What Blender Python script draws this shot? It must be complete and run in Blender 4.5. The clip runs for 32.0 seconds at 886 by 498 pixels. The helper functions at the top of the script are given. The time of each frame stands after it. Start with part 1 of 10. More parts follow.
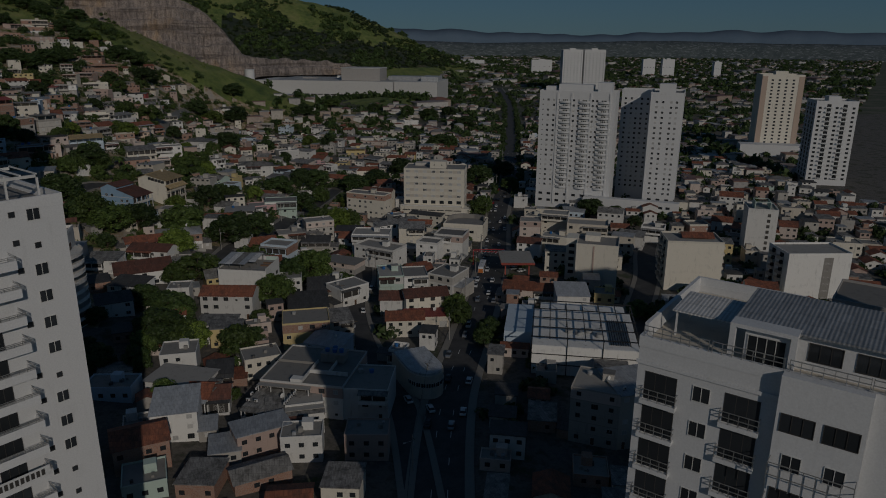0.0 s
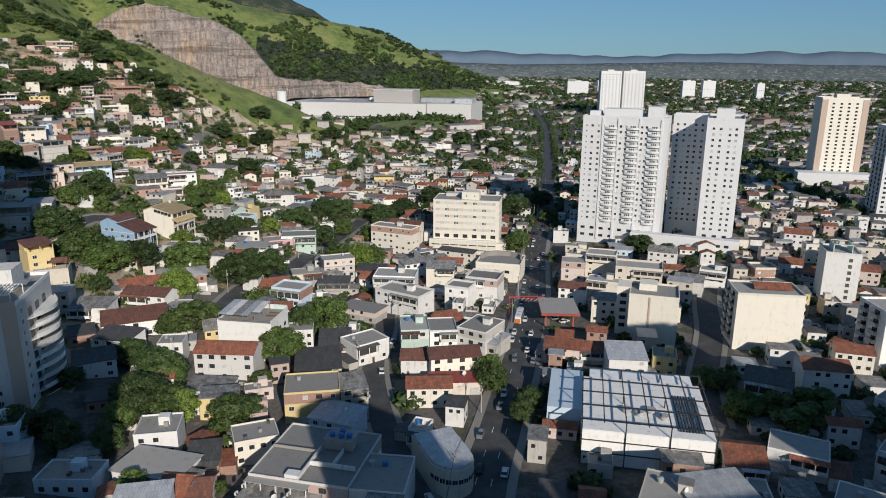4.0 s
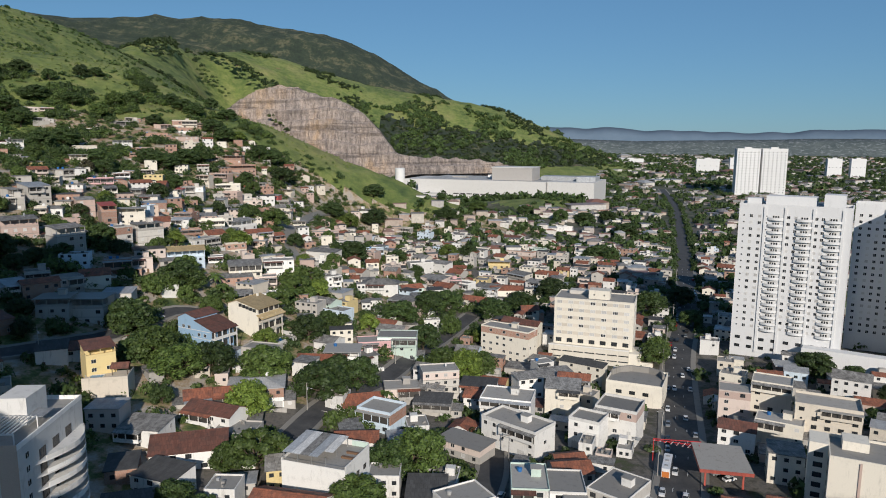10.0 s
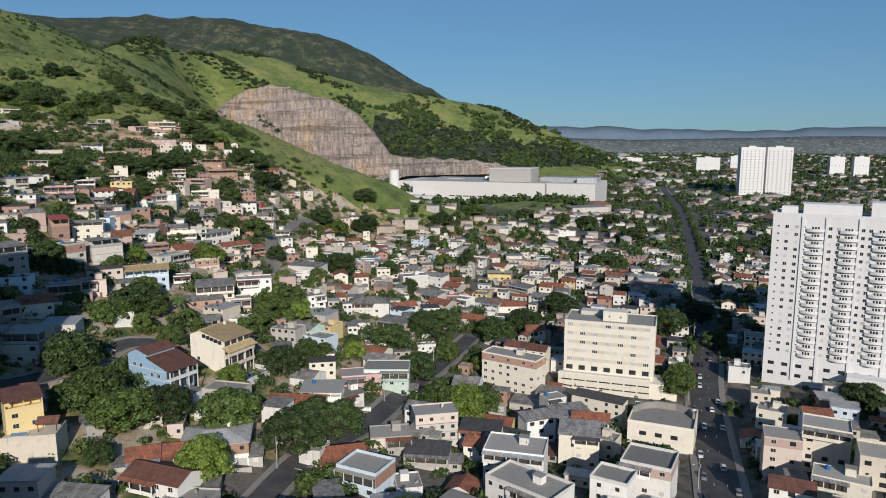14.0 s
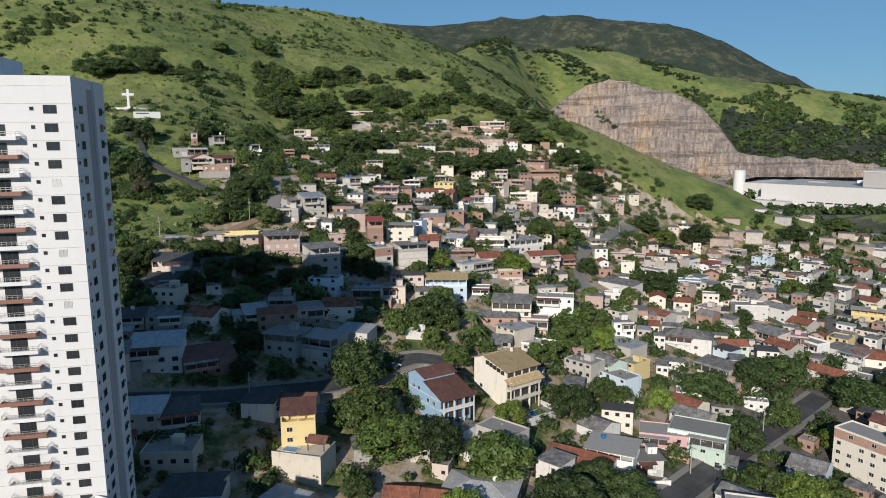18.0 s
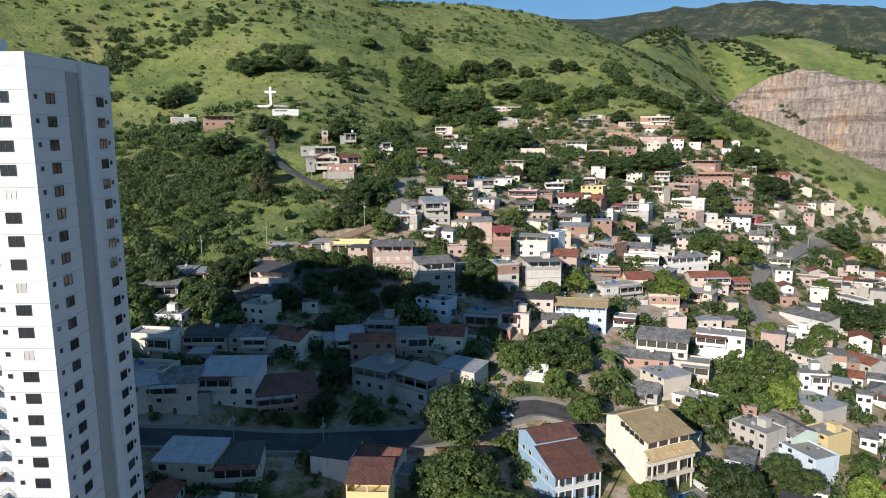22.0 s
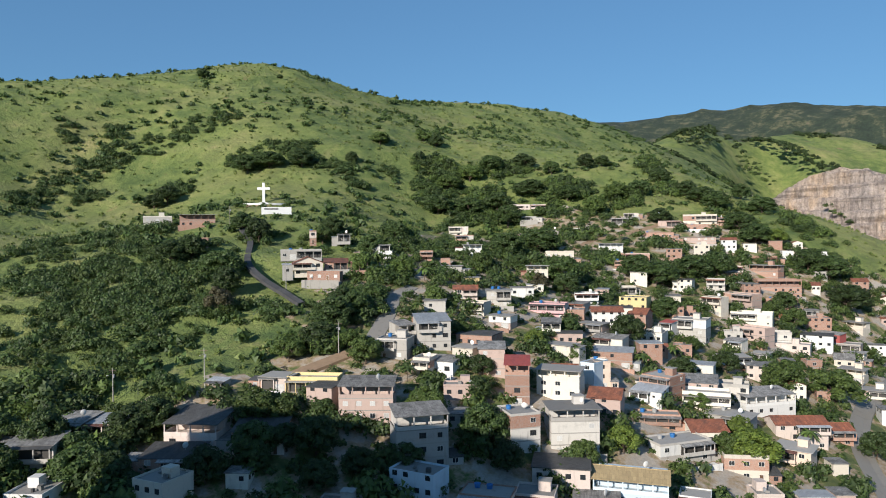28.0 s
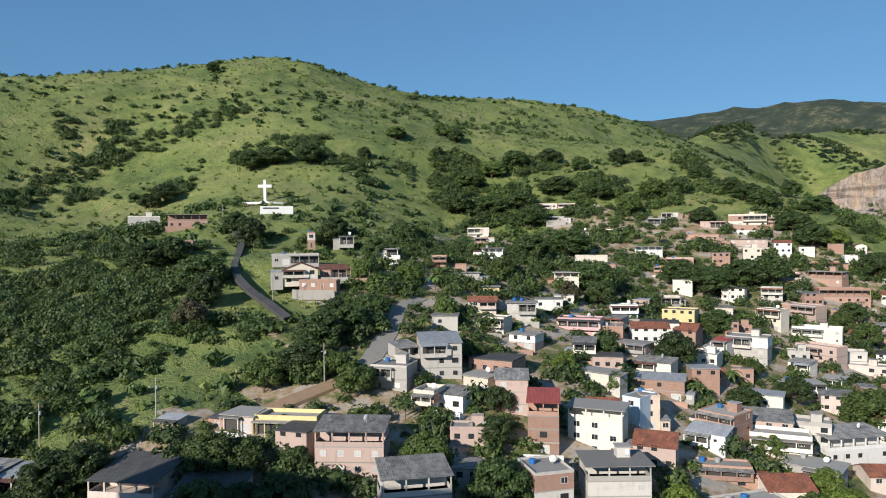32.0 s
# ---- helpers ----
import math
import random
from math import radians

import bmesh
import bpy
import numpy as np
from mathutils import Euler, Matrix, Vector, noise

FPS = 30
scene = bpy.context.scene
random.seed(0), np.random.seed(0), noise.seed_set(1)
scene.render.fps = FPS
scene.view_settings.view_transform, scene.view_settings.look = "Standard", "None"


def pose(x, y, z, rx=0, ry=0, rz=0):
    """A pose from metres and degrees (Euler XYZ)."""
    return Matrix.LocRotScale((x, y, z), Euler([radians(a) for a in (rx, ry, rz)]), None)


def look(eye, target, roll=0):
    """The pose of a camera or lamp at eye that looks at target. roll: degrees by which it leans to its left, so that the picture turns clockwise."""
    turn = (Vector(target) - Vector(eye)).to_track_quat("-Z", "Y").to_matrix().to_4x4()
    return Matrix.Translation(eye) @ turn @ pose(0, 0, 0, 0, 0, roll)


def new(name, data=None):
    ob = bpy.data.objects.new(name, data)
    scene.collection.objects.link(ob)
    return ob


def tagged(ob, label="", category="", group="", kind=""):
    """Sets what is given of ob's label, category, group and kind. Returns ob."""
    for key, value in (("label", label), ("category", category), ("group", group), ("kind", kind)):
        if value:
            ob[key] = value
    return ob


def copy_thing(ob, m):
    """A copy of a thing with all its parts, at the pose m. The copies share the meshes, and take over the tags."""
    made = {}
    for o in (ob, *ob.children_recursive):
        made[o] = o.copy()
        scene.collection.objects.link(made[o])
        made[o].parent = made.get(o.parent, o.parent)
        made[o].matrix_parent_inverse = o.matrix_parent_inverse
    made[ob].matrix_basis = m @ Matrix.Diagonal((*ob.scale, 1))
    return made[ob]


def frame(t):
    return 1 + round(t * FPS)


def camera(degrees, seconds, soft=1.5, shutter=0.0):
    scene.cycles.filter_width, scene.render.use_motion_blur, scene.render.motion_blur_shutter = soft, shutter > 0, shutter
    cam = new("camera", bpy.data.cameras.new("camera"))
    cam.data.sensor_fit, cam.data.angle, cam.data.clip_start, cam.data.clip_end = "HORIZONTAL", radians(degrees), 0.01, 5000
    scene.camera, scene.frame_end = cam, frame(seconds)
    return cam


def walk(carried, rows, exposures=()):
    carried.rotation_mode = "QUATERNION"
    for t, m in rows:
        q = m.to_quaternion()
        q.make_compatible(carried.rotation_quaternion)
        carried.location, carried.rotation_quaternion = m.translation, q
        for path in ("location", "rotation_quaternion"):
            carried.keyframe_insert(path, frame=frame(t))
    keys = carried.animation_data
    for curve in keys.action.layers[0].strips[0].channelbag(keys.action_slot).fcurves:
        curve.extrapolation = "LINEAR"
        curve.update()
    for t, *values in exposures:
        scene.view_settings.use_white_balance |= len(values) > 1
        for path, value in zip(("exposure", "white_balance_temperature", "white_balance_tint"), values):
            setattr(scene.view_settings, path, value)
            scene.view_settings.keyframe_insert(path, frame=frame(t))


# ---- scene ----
EXPOSURES = ((0.0, -2.5, 6440, 12), (0.5, -1.4, 6440, 12), (1.0, -0.56, 6440, 12), (1.6, -0.12, 6440, 12), (16.0, -0.1, 6440, 12), (18.5, 0.02, 6440, 12), (22.0, 0.34, 6460, 13), (24.0, 0.50, 6460, 13), (26.0, 0.42, 6420, 12), (32.0, 0.32, 6400, 11))
cam = camera(64.80, 32.0, 1.0)
walk(cam, [
    (0.0, pose(-12.94, -76.91, 94.68, 73.355, -0.396, -12.366)),
    (0.5, pose(-11.85, -72.08, 94.77, 73.512, -0.288, -12.266)),
    (1.0, pose(-10.86, -67.40, 94.70, 73.686, -0.325, -12.148)),
    (1.5, pose(-9.87, -62.76, 94.62, 73.850, -0.283, -12.055)),
    (2.0, pose(-8.79, -58.42, 94.46, 74.043, -0.299, -11.938)),
    (2.5, pose(-7.83, -54.23, 94.41, 74.241, -0.286, -11.715)),
    (3.0, pose(-6.91, -50.13, 94.40, 74.438, -0.273, -11.017)),
    (3.5, pose(-6.10, -45.98, 94.32, 74.674, -0.324, -10.270)),
    (5.5, pose(-2.69, -29.49, 94.28, 76.171, -0.214, -5.758)),
    (6.0, pose(-2.02, -25.63, 94.43, 76.639, -0.226, -2.978)),
    (6.5, pose(-1.31, -21.53, 94.62, 77.400, -0.211, -0.518)),
    (7.0, pose(-0.66, -17.61, 94.72, 78.432, -0.177, -0.272)),
    (7.5, pose(-0.51, -13.26, 94.94, 79.585, -0.246, -0.219)),
    (8.0, pose(-0.18, -8.88, 95.08, 80.704, -0.241, -0.150)),
    (8.5, pose(-0.03, -4.53, 94.99, 80.974, -0.248, -0.086)),
    (9.0, pose(0.01, -0.01, 95.00, 80.990, -0.279, -0.038)),
    (9.5, pose(0.02, 4.53, 95.11, 80.968, -0.237, -0.009)),
    (10.0, pose(-0.00, 8.97, 95.34, 80.948, -0.262, 0.014)),
    (10.5, pose(-0.03, 13.43, 95.56, 80.916, -0.225, -0.005)),
    (11.0, pose(0.08, 17.99, 95.79, 80.900, -0.194, -0.016)),
    (11.5, pose(0.18, 22.65, 95.94, 80.898, -0.132, -0.115)),
    (12.0, pose(0.40, 27.11, 96.08, 80.894, -0.074, -0.174)),
    (12.5, pose(0.56, 31.56, 96.18, 80.907, 0.010, -0.240)),
    (13.0, pose(0.38, 36.82, 96.19, 80.917, 0.079, -0.317)),
    (13.5, pose(0.37, 41.88, 96.29, 80.930, 0.079, -0.351)),
    (15.5, pose(0.66, 60.84, 97.52, 80.861, 0.098, -0.164)),
    (16.0, pose(0.20, 66.20, 97.84, 80.844, 0.126, 2.328)),
    (16.5, pose(0.38, 71.32, 98.15, 80.823, 0.140, 8.366)),
    (17.0, pose(0.97, 76.00, 98.64, 80.759, 0.207, 14.527)),
    (17.5, pose(1.52, 80.34, 99.41, 80.673, 0.132, 20.678)),
    (18.0, pose(1.99, 84.99, 100.30, 80.534, 0.231, 26.789)),
    (18.5, pose(1.73, 90.45, 100.32, 80.480, 0.173, 30.498)),
    (19.0, pose(0.69, 95.90, 100.34, 80.400, 0.140, 30.527)),
    (19.5, pose(-0.49, 101.11, 100.20, 80.360, 0.191, 31.109)),
    (20.0, pose(-2.08, 106.54, 100.12, 80.332, 0.283, 31.967)),
    (20.5, pose(-3.71, 111.82, 100.06, 80.286, 0.374, 32.861)),
    (21.0, pose(-5.92, 117.04, 100.00, 80.244, 0.365, 34.208)),
    (21.5, pose(-8.26, 122.33, 99.70, 80.249, 0.421, 36.794)),
    (22.0, pose(-10.37, 127.35, 99.75, 80.436, 0.462, 39.978)),
    (22.5, pose(-12.61, 132.58, 99.52, 80.914, 0.482, 41.018)),
    (23.0, pose(-15.07, 137.41, 99.51, 81.140, 0.488, 41.099)),
    (23.5, pose(-17.99, 142.27, 99.50, 81.955, 0.488, 41.158)),
    (24.0, pose(-20.78, 147.01, 99.53, 83.101, 0.512, 41.230)),
    (24.5, pose(-23.73, 151.69, 99.37, 84.424, 0.529, 41.365)),
    (25.0, pose(-26.63, 156.38, 99.26, 85.809, 0.551, 41.569)),
    (25.5, pose(-29.29, 160.93, 99.12, 87.382, 0.602, 41.760)),
    (26.0, pose(-32.24, 165.62, 98.84, 88.589, 0.599, 41.898)),
    (26.5, pose(-34.97, 169.86, 99.07, 88.586, 0.615, 41.987)),
    (28.5, pose(-46.96, 186.29, 99.23, 88.698, 0.543, 42.507)),
    (29.0, pose(-49.91, 190.30, 99.25, 88.705, 0.541, 42.502)),
    (29.5, pose(-52.82, 194.31, 99.13, 88.742, 0.548, 42.503)),
    (30.0, pose(-55.77, 198.27, 99.07, 88.761, 0.528, 42.509)),
    (30.5, pose(-58.60, 202.17, 99.06, 88.790, 0.523, 42.525)),
    (31.0, pose(-61.60, 205.90, 99.16, 88.794, 0.478, 42.693)),
    (31.5, pose(-64.36, 209.84, 99.42, 88.780, 0.487, 44.505)),
    (32.0, pose(-67.15, 213.54, 99.48, 88.784, 0.532, 44.519)),
], EXPOSURES)

# ---- daylight: low morning sun from behind the first viewpoint, clear sky ----
SUN_FROM = Vector((0.155, -0.905, 0.382)).normalized()
sun_elev = math.asin(SUN_FROM.z)
sun_azim = math.atan2(SUN_FROM.x, SUN_FROM.y)
world = bpy.data.worlds.new("sky")
scene.world = world
world.use_nodes = True
_wn = world.node_tree.nodes
_sky = _wn.new("ShaderNodeTexSky")
_sky.sky_type = "NISHITA"
_sky.sun_disc = False
_sky.sun_elevation = sun_elev
_sky.sun_rotation = sun_azim
_sky.altitude = 600
_sky.air_density = 1.0
_sky.dust_density = 0.05
_sky.ozone_density = 5.0
_wn["Background"].inputs["Strength"].default_value = 0.086
_tint = _wn.new("ShaderNodeVectorMath")
_tint.operation = "MULTIPLY"
_tint.inputs[1].default_value = (1.0, 1.62, 2.08)
_gam = _wn.new("ShaderNodeGamma")
_gam.inputs["Gamma"].default_value = 0.55
world.node_tree.links.new(_sky.outputs[0], _gam.inputs["Color"])
world.node_tree.links.new(_gam.outputs[0], _tint.inputs[0])
world.node_tree.links.new(_tint.outputs[0], _wn["Background"].inputs["Color"])
_sl = bpy.data.lights.new("sun", "SUN")
_sl.energy = 5.0
_sl.angle = radians(0.5)
_sl.color = (1.0, 0.93, 0.82)
sun = new("sun", _sl)
sun.matrix_world = look(SUN_FROM * 500, (0, 0, 0))

# ---- the lie of the land: rounded hills (x, y, height, radius) ----
FRONT_HILLS = [
    (-798.3, 748.7, 201.6, 300.4),
    (-903.8, 213.9, 177.1, 330.6),
    (-389.5, 512.8, 84.4, 190.6),
    (-307.4, 751.9, 71.1, 92.7),
    (-100.9, 668.6, 81.0, 110.1),
    (-239.8, 690.4, -44.1, 320.3),
    (-174.2, 344.1, 28.3, 95.7),
    (-516.5, 372.9, -56.8, 81.1),
    (-356.7, 514.4, -27.4, 59.4),
    (192.2, 427.6, 10.9, 155.3),
    (-213.8, 113.1, 24.6, 60.7),
    (-59.5, 608.1, -49.3, 56.6),
    (14.5, 827.9, -60.0, 64.8),
    (94.3, 852.0, 44.1, 124.1),
    (-701.7, 612.8, 24.3, 60.7),
]
QUARRY_HILLS = [
    (-564.6, 1086.7, 157.0, 205.6),
    (-552.4, 1493.2, 169.0, 153.8),
    (-100.7, 1915.9, 146.7, 205.3),
    (215.1, 1957.8, 98.8, 175.7),
    (-988.4, 1394.8, 84.6, 324.6),
    (-556.1, 1914.2, 272.6, 237.8),
]
FAR_HILLS = [
    (-2180.7, 2608.0, 311.2, 498.3),
    (-1575.0, 2705.5, 349.1, 481.1),
    (-1143.8, 3214.8, 350.9, 330.2),
    (-604.0, 2998.9, 305.5, 314.8),
    (-154.1, 3071.0, 248.8, 403.6),
    (-2696.5, 2002.8, 250.9, 504.6),
]
CITY_EDGE_Y = [-400, 150, 330, 480, 700, 900, 1150, 1400]
CITY_EDGE_X = [-10, -5, 15, 45, 110, 160, 330, 1200]


def ease(a, b, x):
    t = np.clip((np.asarray(x, float) - a) / (b - a), 0, 1)
    return t * t * (3 - 2 * t)


def land(x, y):
    """Height of the smooth land, without the quarry's cut."""
    x, y = np.asarray(x, float), np.asarray(y, float)
    z = 0 * x
    for cx, cy, a, r in FRONT_HILLS + QUARRY_HILLS + FAR_HILLS:
        z = z + a * np.exp(-((x - cx) ** 2 + (y - cy) ** 2) / (2 * r * r))
    z = z * (1 - ease(-45, 25, x - np.interp(y, CITY_EDGE_Y, CITY_EDGE_X)))
    z = np.maximum(np.where(z > 0, z, 0.25 * z), -2)
    return z - 7.0 * np.exp(-((x - 76) ** 2 + (y - 292) ** 2) / (2 * 48.0 ** 2))


def ground_z(x, y):
    return float(land(x, y))

# ---- materials ----
def node_mat(name):
    m = bpy.data.materials.new(name)
    m.use_nodes = True
    nt = m.node_tree
    return m, nt, nt.nodes["Principled BSDF"]


def add(nt, kind, **kw):
    n = nt.nodes.new(kind)
    for k, v in kw.items():
        n.inputs[k].default_value = v
    return n


def coords(nt, scale=(1, 1, 1), which="Object"):
    tc = nt.nodes.new("ShaderNodeTexCoord")
    mp = nt.nodes.new("ShaderNodeMapping")
    mp.inputs["Scale"].default_value = scale
    nt.links.new(tc.outputs[which], mp.inputs["Vector"])
    return mp.outputs["Vector"]


def noise_tex(nt, vec, scale, detail=4.0, rough=0.6):
    n = add(nt, "ShaderNodeTexNoise", Scale=scale, Detail=detail, Roughness=rough)
    nt.links.new(vec, n.inputs["Vector"])
    return n.outputs["Fac"]


def ramp(nt, fac, stops):
    r = nt.nodes.new("ShaderNodeValToRGB")
    e = r.color_ramp.elements
    while len(e) < len(stops):
        e.new(0.5)
    for i, (p, c) in enumerate(stops):
        e[i].position = p
        e[i].color = (*c, 1) if len(c) == 3 else c
    nt.links.new(fac, r.inputs["Fac"])
    return r.outputs["Color"]


def mix(nt, fac, a, b, mode="MIX"):
    n = nt.nodes.new("ShaderNodeMix")
    n.data_type = "RGBA"
    n.blend_type = mode
    for sock, v in ((n.inputs["Factor"], fac), (n.inputs["A"], a), (n.inputs["B"], b)):
        if hasattr(v, "links"):
            nt.links.new(v, sock)
        elif isinstance(v, tuple):
            sock.default_value = (*v, 1)
        else:
            sock.default_value = v
    return n.outputs["Result"]


def bump(nt, bsdf, height, strength, distance):
    b = add(nt, "ShaderNodeBump", Strength=strength, Distance=distance)
    nt.links.new(height, b.inputs["Height"])
    nt.links.new(b.outputs["Normal"], bsdf.inputs["Normal"])


def vary(nt, col, amount=0.25):
    """A little lighter or darker from one object to the next."""
    oi = nt.nodes.new("ShaderNodeObjectInfo")
    mr = add(nt, "ShaderNodeMapRange", **{"To Min": 1 - amount, "To Max": 1 + amount * 0.5})
    nt.links.new(oi.outputs["Random"], mr.inputs["Value"])
    cb = nt.nodes.new("ShaderNodeVectorMath")
    cb.operation = "SCALE"
    nt.links.new(col, cb.inputs[0])
    nt.links.new(mr.outputs["Result"], cb.inputs["Scale"])
    return cb.outputs["Vector"]


def plaster(name, col, dirt=0.5, var=0.15):
    m, nt, b = node_mat(name)
    v = coords(nt)
    streak = noise_tex(nt, coords(nt, (0.75, 0.75, 0.13)), 1.0, 6.0, 0.7)
    blot = noise_tex(nt, v, 0.35, 5.0, 0.7)
    fine = noise_tex(nt, v, 6.0, 3.0, 0.7)
    grime = (0.16, 0.145, 0.12)
    k = ramp(nt, streak, [(0.57, (0, 0, 0)), (0.72, (dirt * 0.8,) * 3)])
    k2 = ramp(nt, blot, [(0.55, (0, 0, 0)), (0.66, (dirt * 0.6,) * 3)])
    c = mix(nt, k, col, grime)
    c = mix(nt, k2, c, tuple(0.55 * x for x in col))
    c = mix(nt, 0.18, c, ramp(nt, fine, [(0.3, (0.25, 0.25, 0.25)), (0.7, (1, 1, 1))]), "MULTIPLY")
    nt.links.new(vary(nt, c, var), b.inputs["Base Color"])
    b.inputs["Roughness"].default_value = 0.85
    bump(nt, b, fine, 0.25, 0.02)
    return m


def brickwork(name):
    m, nt, b = node_mat(name)
    v = coords(nt)
    rot = nt.nodes.new("ShaderNodeMapping")
    rot.inputs["Rotation"].default_value = (radians(90), 0, 0)
    nt.links.new(v, rot.inputs["Vector"])
    br = add(nt, "ShaderNodeTexBrick", Scale=1.0)
    br.inputs["Brick Width"].default_value = 0.3
    br.inputs["Row Height"].default_value = 0.2
    br.inputs["Mortar Size"].default_value = 0.018
    br.inputs["Color1"].default_value = (0.40, 0.21, 0.14, 1)
    br.inputs["Color2"].default_value = (0.31, 0.16, 0.11, 1)
    br.inputs["Mortar"].default_value = (0.36, 0.31, 0.27, 1)
    nt.links.new(rot.outputs["Vector"], br.inputs["Vector"])
    blot = noise_tex(nt, v, 0.5, 5.0, 0.7)
    c = mix(nt, ramp(nt, blot, [(0.45, (0, 0, 0)), (0.7, (0.55, 0.55, 0.55))]), br.outputs["Color"], (0.40, 0.30, 0.25))
    nt.links.new(vary(nt, c, 0.25), b.inputs["Base Color"])
    b.inputs["Roughness"].default_value = 0.9
    bump(nt, b, br.outputs["Fac"], 0.4, 0.02)
    return m


def roofing(name, c1, c2, pitch, depth, rough=0.8, dirt=0.5, metal=0.0):
    """Ribbed or tiled roofing: ribs run down the slope (local y)."""
    m, nt, b = node_mat(name)
    v = coords(nt)
    w = add(nt, "ShaderNodeTexWave", Scale=1.0 / pitch / 6.2832 * 2, Distortion=0.25)
    w.bands_direction = "X"
    nt.links.new(v, w.inputs["Vector"])
    blot = noise_tex(nt, v, 0.45, 6.0, 0.7)
    run = noise_tex(nt, coords(nt, (2.4, 0.25, 0.25)), 1.0, 5.0, 0.7)
    fine = noise_tex(nt, v, 5.0, 3.0, 0.7)
    c = mix(nt, ramp(nt, run, [(0.35, (0, 0, 0)), (0.7, (1, 1, 1))]), c1, c2)
    c = mix(nt, ramp(nt, blot, [(0.44, (0, 0, 0)), (0.64, (dirt,) * 3)]), c, (0.06, 0.055, 0.05))
    # single sheets or tile courses, some newer, some darker
    br = add(nt, "ShaderNodeTexBrick", Scale=1.0)
    br.inputs["Brick Width"].default_value = pitch * 3.6
    br.inputs["Row Height"].default_value = pitch * 6.0
    br.inputs["Mortar Size"].default_value = pitch * 0.16
    br.inputs["Color1"].default_value = (1.18, 1.18, 1.18, 1)
    br.inputs["Color2"].default_value = (0.62, 0.62, 0.62, 1)
    br.inputs["Mortar"].default_value = (0.28, 0.28, 0.28, 1)
    nt.links.new(v, br.inputs["Vector"])
    c = mix(nt, 0.55 if dirt > 0.3 else 0.35, c, br.outputs["Color"], "MULTIPLY")
    c = mix(nt, 0.35, c, ramp(nt, w.outputs["Fac"], [(0.0, (0.35, 0.35, 0.35)), (0.6, (1, 1, 1))]), "MULTIPLY")
    c = mix(nt, 0.3, c, ramp(nt, fine, [(0.3, (0.4, 0.4, 0.4)), (0.7, (1, 1, 1))]), "MULTIPLY")
    nt.links.new(vary(nt, c, 0.3), b.inputs["Base Color"])
    b.inputs["Roughness"].default_value = rough
    b.inputs["Metallic"].default_value = metal
    bump(nt, b, w.outputs["Fac"], 0.6, depth)
    return m


def plain(name, col, rough=0.6, metal=0.0, var=0.1, grain=3.0):
    m, nt, b = node_mat(name)
    n = noise_tex(nt, coords(nt), grain, 4.0, 0.7)
    c = mix(nt, 0.4, col, ramp(nt, n, [(0.3, (0.45, 0.45, 0.45)), (0.7, (1, 1, 1))]), "MULTIPLY")
    nt.links.new(vary(nt, c, var), b.inputs["Base Color"])
    b.inputs["Roughness"].default_value = rough
    b.inputs["Metallic"].default_value = metal
    return m


def leafage(name, c1, c2, var=0.4):
    m, nt, b = node_mat(name)
    geo = nt.nodes.new("ShaderNodeNewGeometry")
    c = ramp(nt, geo.outputs["Random Per Island"], [(0.0, c1), (0.55, c2), (1.0, tuple(1.35 * x for x in c2))])
    c = vary(nt, c, var)
    nt.links.new(c, b.inputs["Base Color"])
    b.inputs["Roughness"].default_value = 0.6
    tr = nt.nodes.new("ShaderNodeBsdfTranslucent")
    nt.links.new(c, tr.inputs["Color"])
    ms = add(nt, "ShaderNodeMixShader", Fac=0.33)
    nt.links.new(b.outputs[0], ms.inputs[1])
    nt.links.new(tr.outputs[0], ms.inputs[2])
    nt.links.new(ms.outputs[0], nt.nodes["Material Output"].inputs["Surface"])
    return m


WALL = {
    "white": plaster("white_plaster", (0.75, 0.735, 0.70), 0.6, 0.25),
    "cream": plaster("cream_plaster", (0.74, 0.69, 0.59), 0.45),
    "beige": plaster("beige_plaster", (0.62, 0.56, 0.47), 0.5),
    "grey": plaster("grey_render", (0.40, 0.38, 0.35), 0.7),
    "greyplaster": plaster("pale_grey_render", (0.52, 0.49, 0.445), 0.7, 0.3),
    "pinkish": plaster("pale_pink_plaster", (0.62, 0.52, 0.46), 0.6),
    "rose": plaster("weathered_pink_render", (0.48, 0.36, 0.31), 0.65),
    "pink": plaster("pink_plaster", (0.60, 0.37, 0.37), 0.45),
    "peach": plaster("peach_plaster", (0.64, 0.50, 0.40), 0.45),
    "yellow": plaster("yellow_plaster", (0.68, 0.54, 0.27), 0.45),
    "mint": plaster("mint_plaster", (0.50, 0.61, 0.54), 0.45),
    "paleblue": plaster("pale_blue_plaster", (0.58, 0.68, 0.76), 0.45),
    "skyblue": plaster("sky_blue_plaster", (0.33, 0.50, 0.68), 0.35),
    "redwall": plaster("red_painted_plaster", (0.42, 0.10, 0.09), 0.35),
    "brick": brickwork("raw_clay_block"),
}
WHITE_TOWER = plaster("tower_white_paint", (0.68, 0.68, 0.675), 0.18, 0.04)
TOWER_TAN = plaster("tower_tan_paint", (0.52, 0.40, 0.32), 0.2, 0.04)
TOWER_GREY = plaster("tower_grey_paint", (0.40, 0.38, 0.36), 0.25, 0.04)
CONCRETE = plaster("stained_concrete", (0.34, 0.32, 0.29), 0.75, 0.3)
SLAB_ROOF = plaster("weathered_roof_slab", (0.33, 0.315, 0.29), 0.75, 0.45)
TILE = roofing("clay_tile", (0.42, 0.15, 0.08), (0.29, 0.10, 0.06), 0.25, 0.05, 0.85, 0.55)
TILE_BROWN = roofing("brown_clay_tile", (0.24, 0.10, 0.07), (0.17, 0.07, 0.05), 0.25, 0.05, 0.85, 0.5)
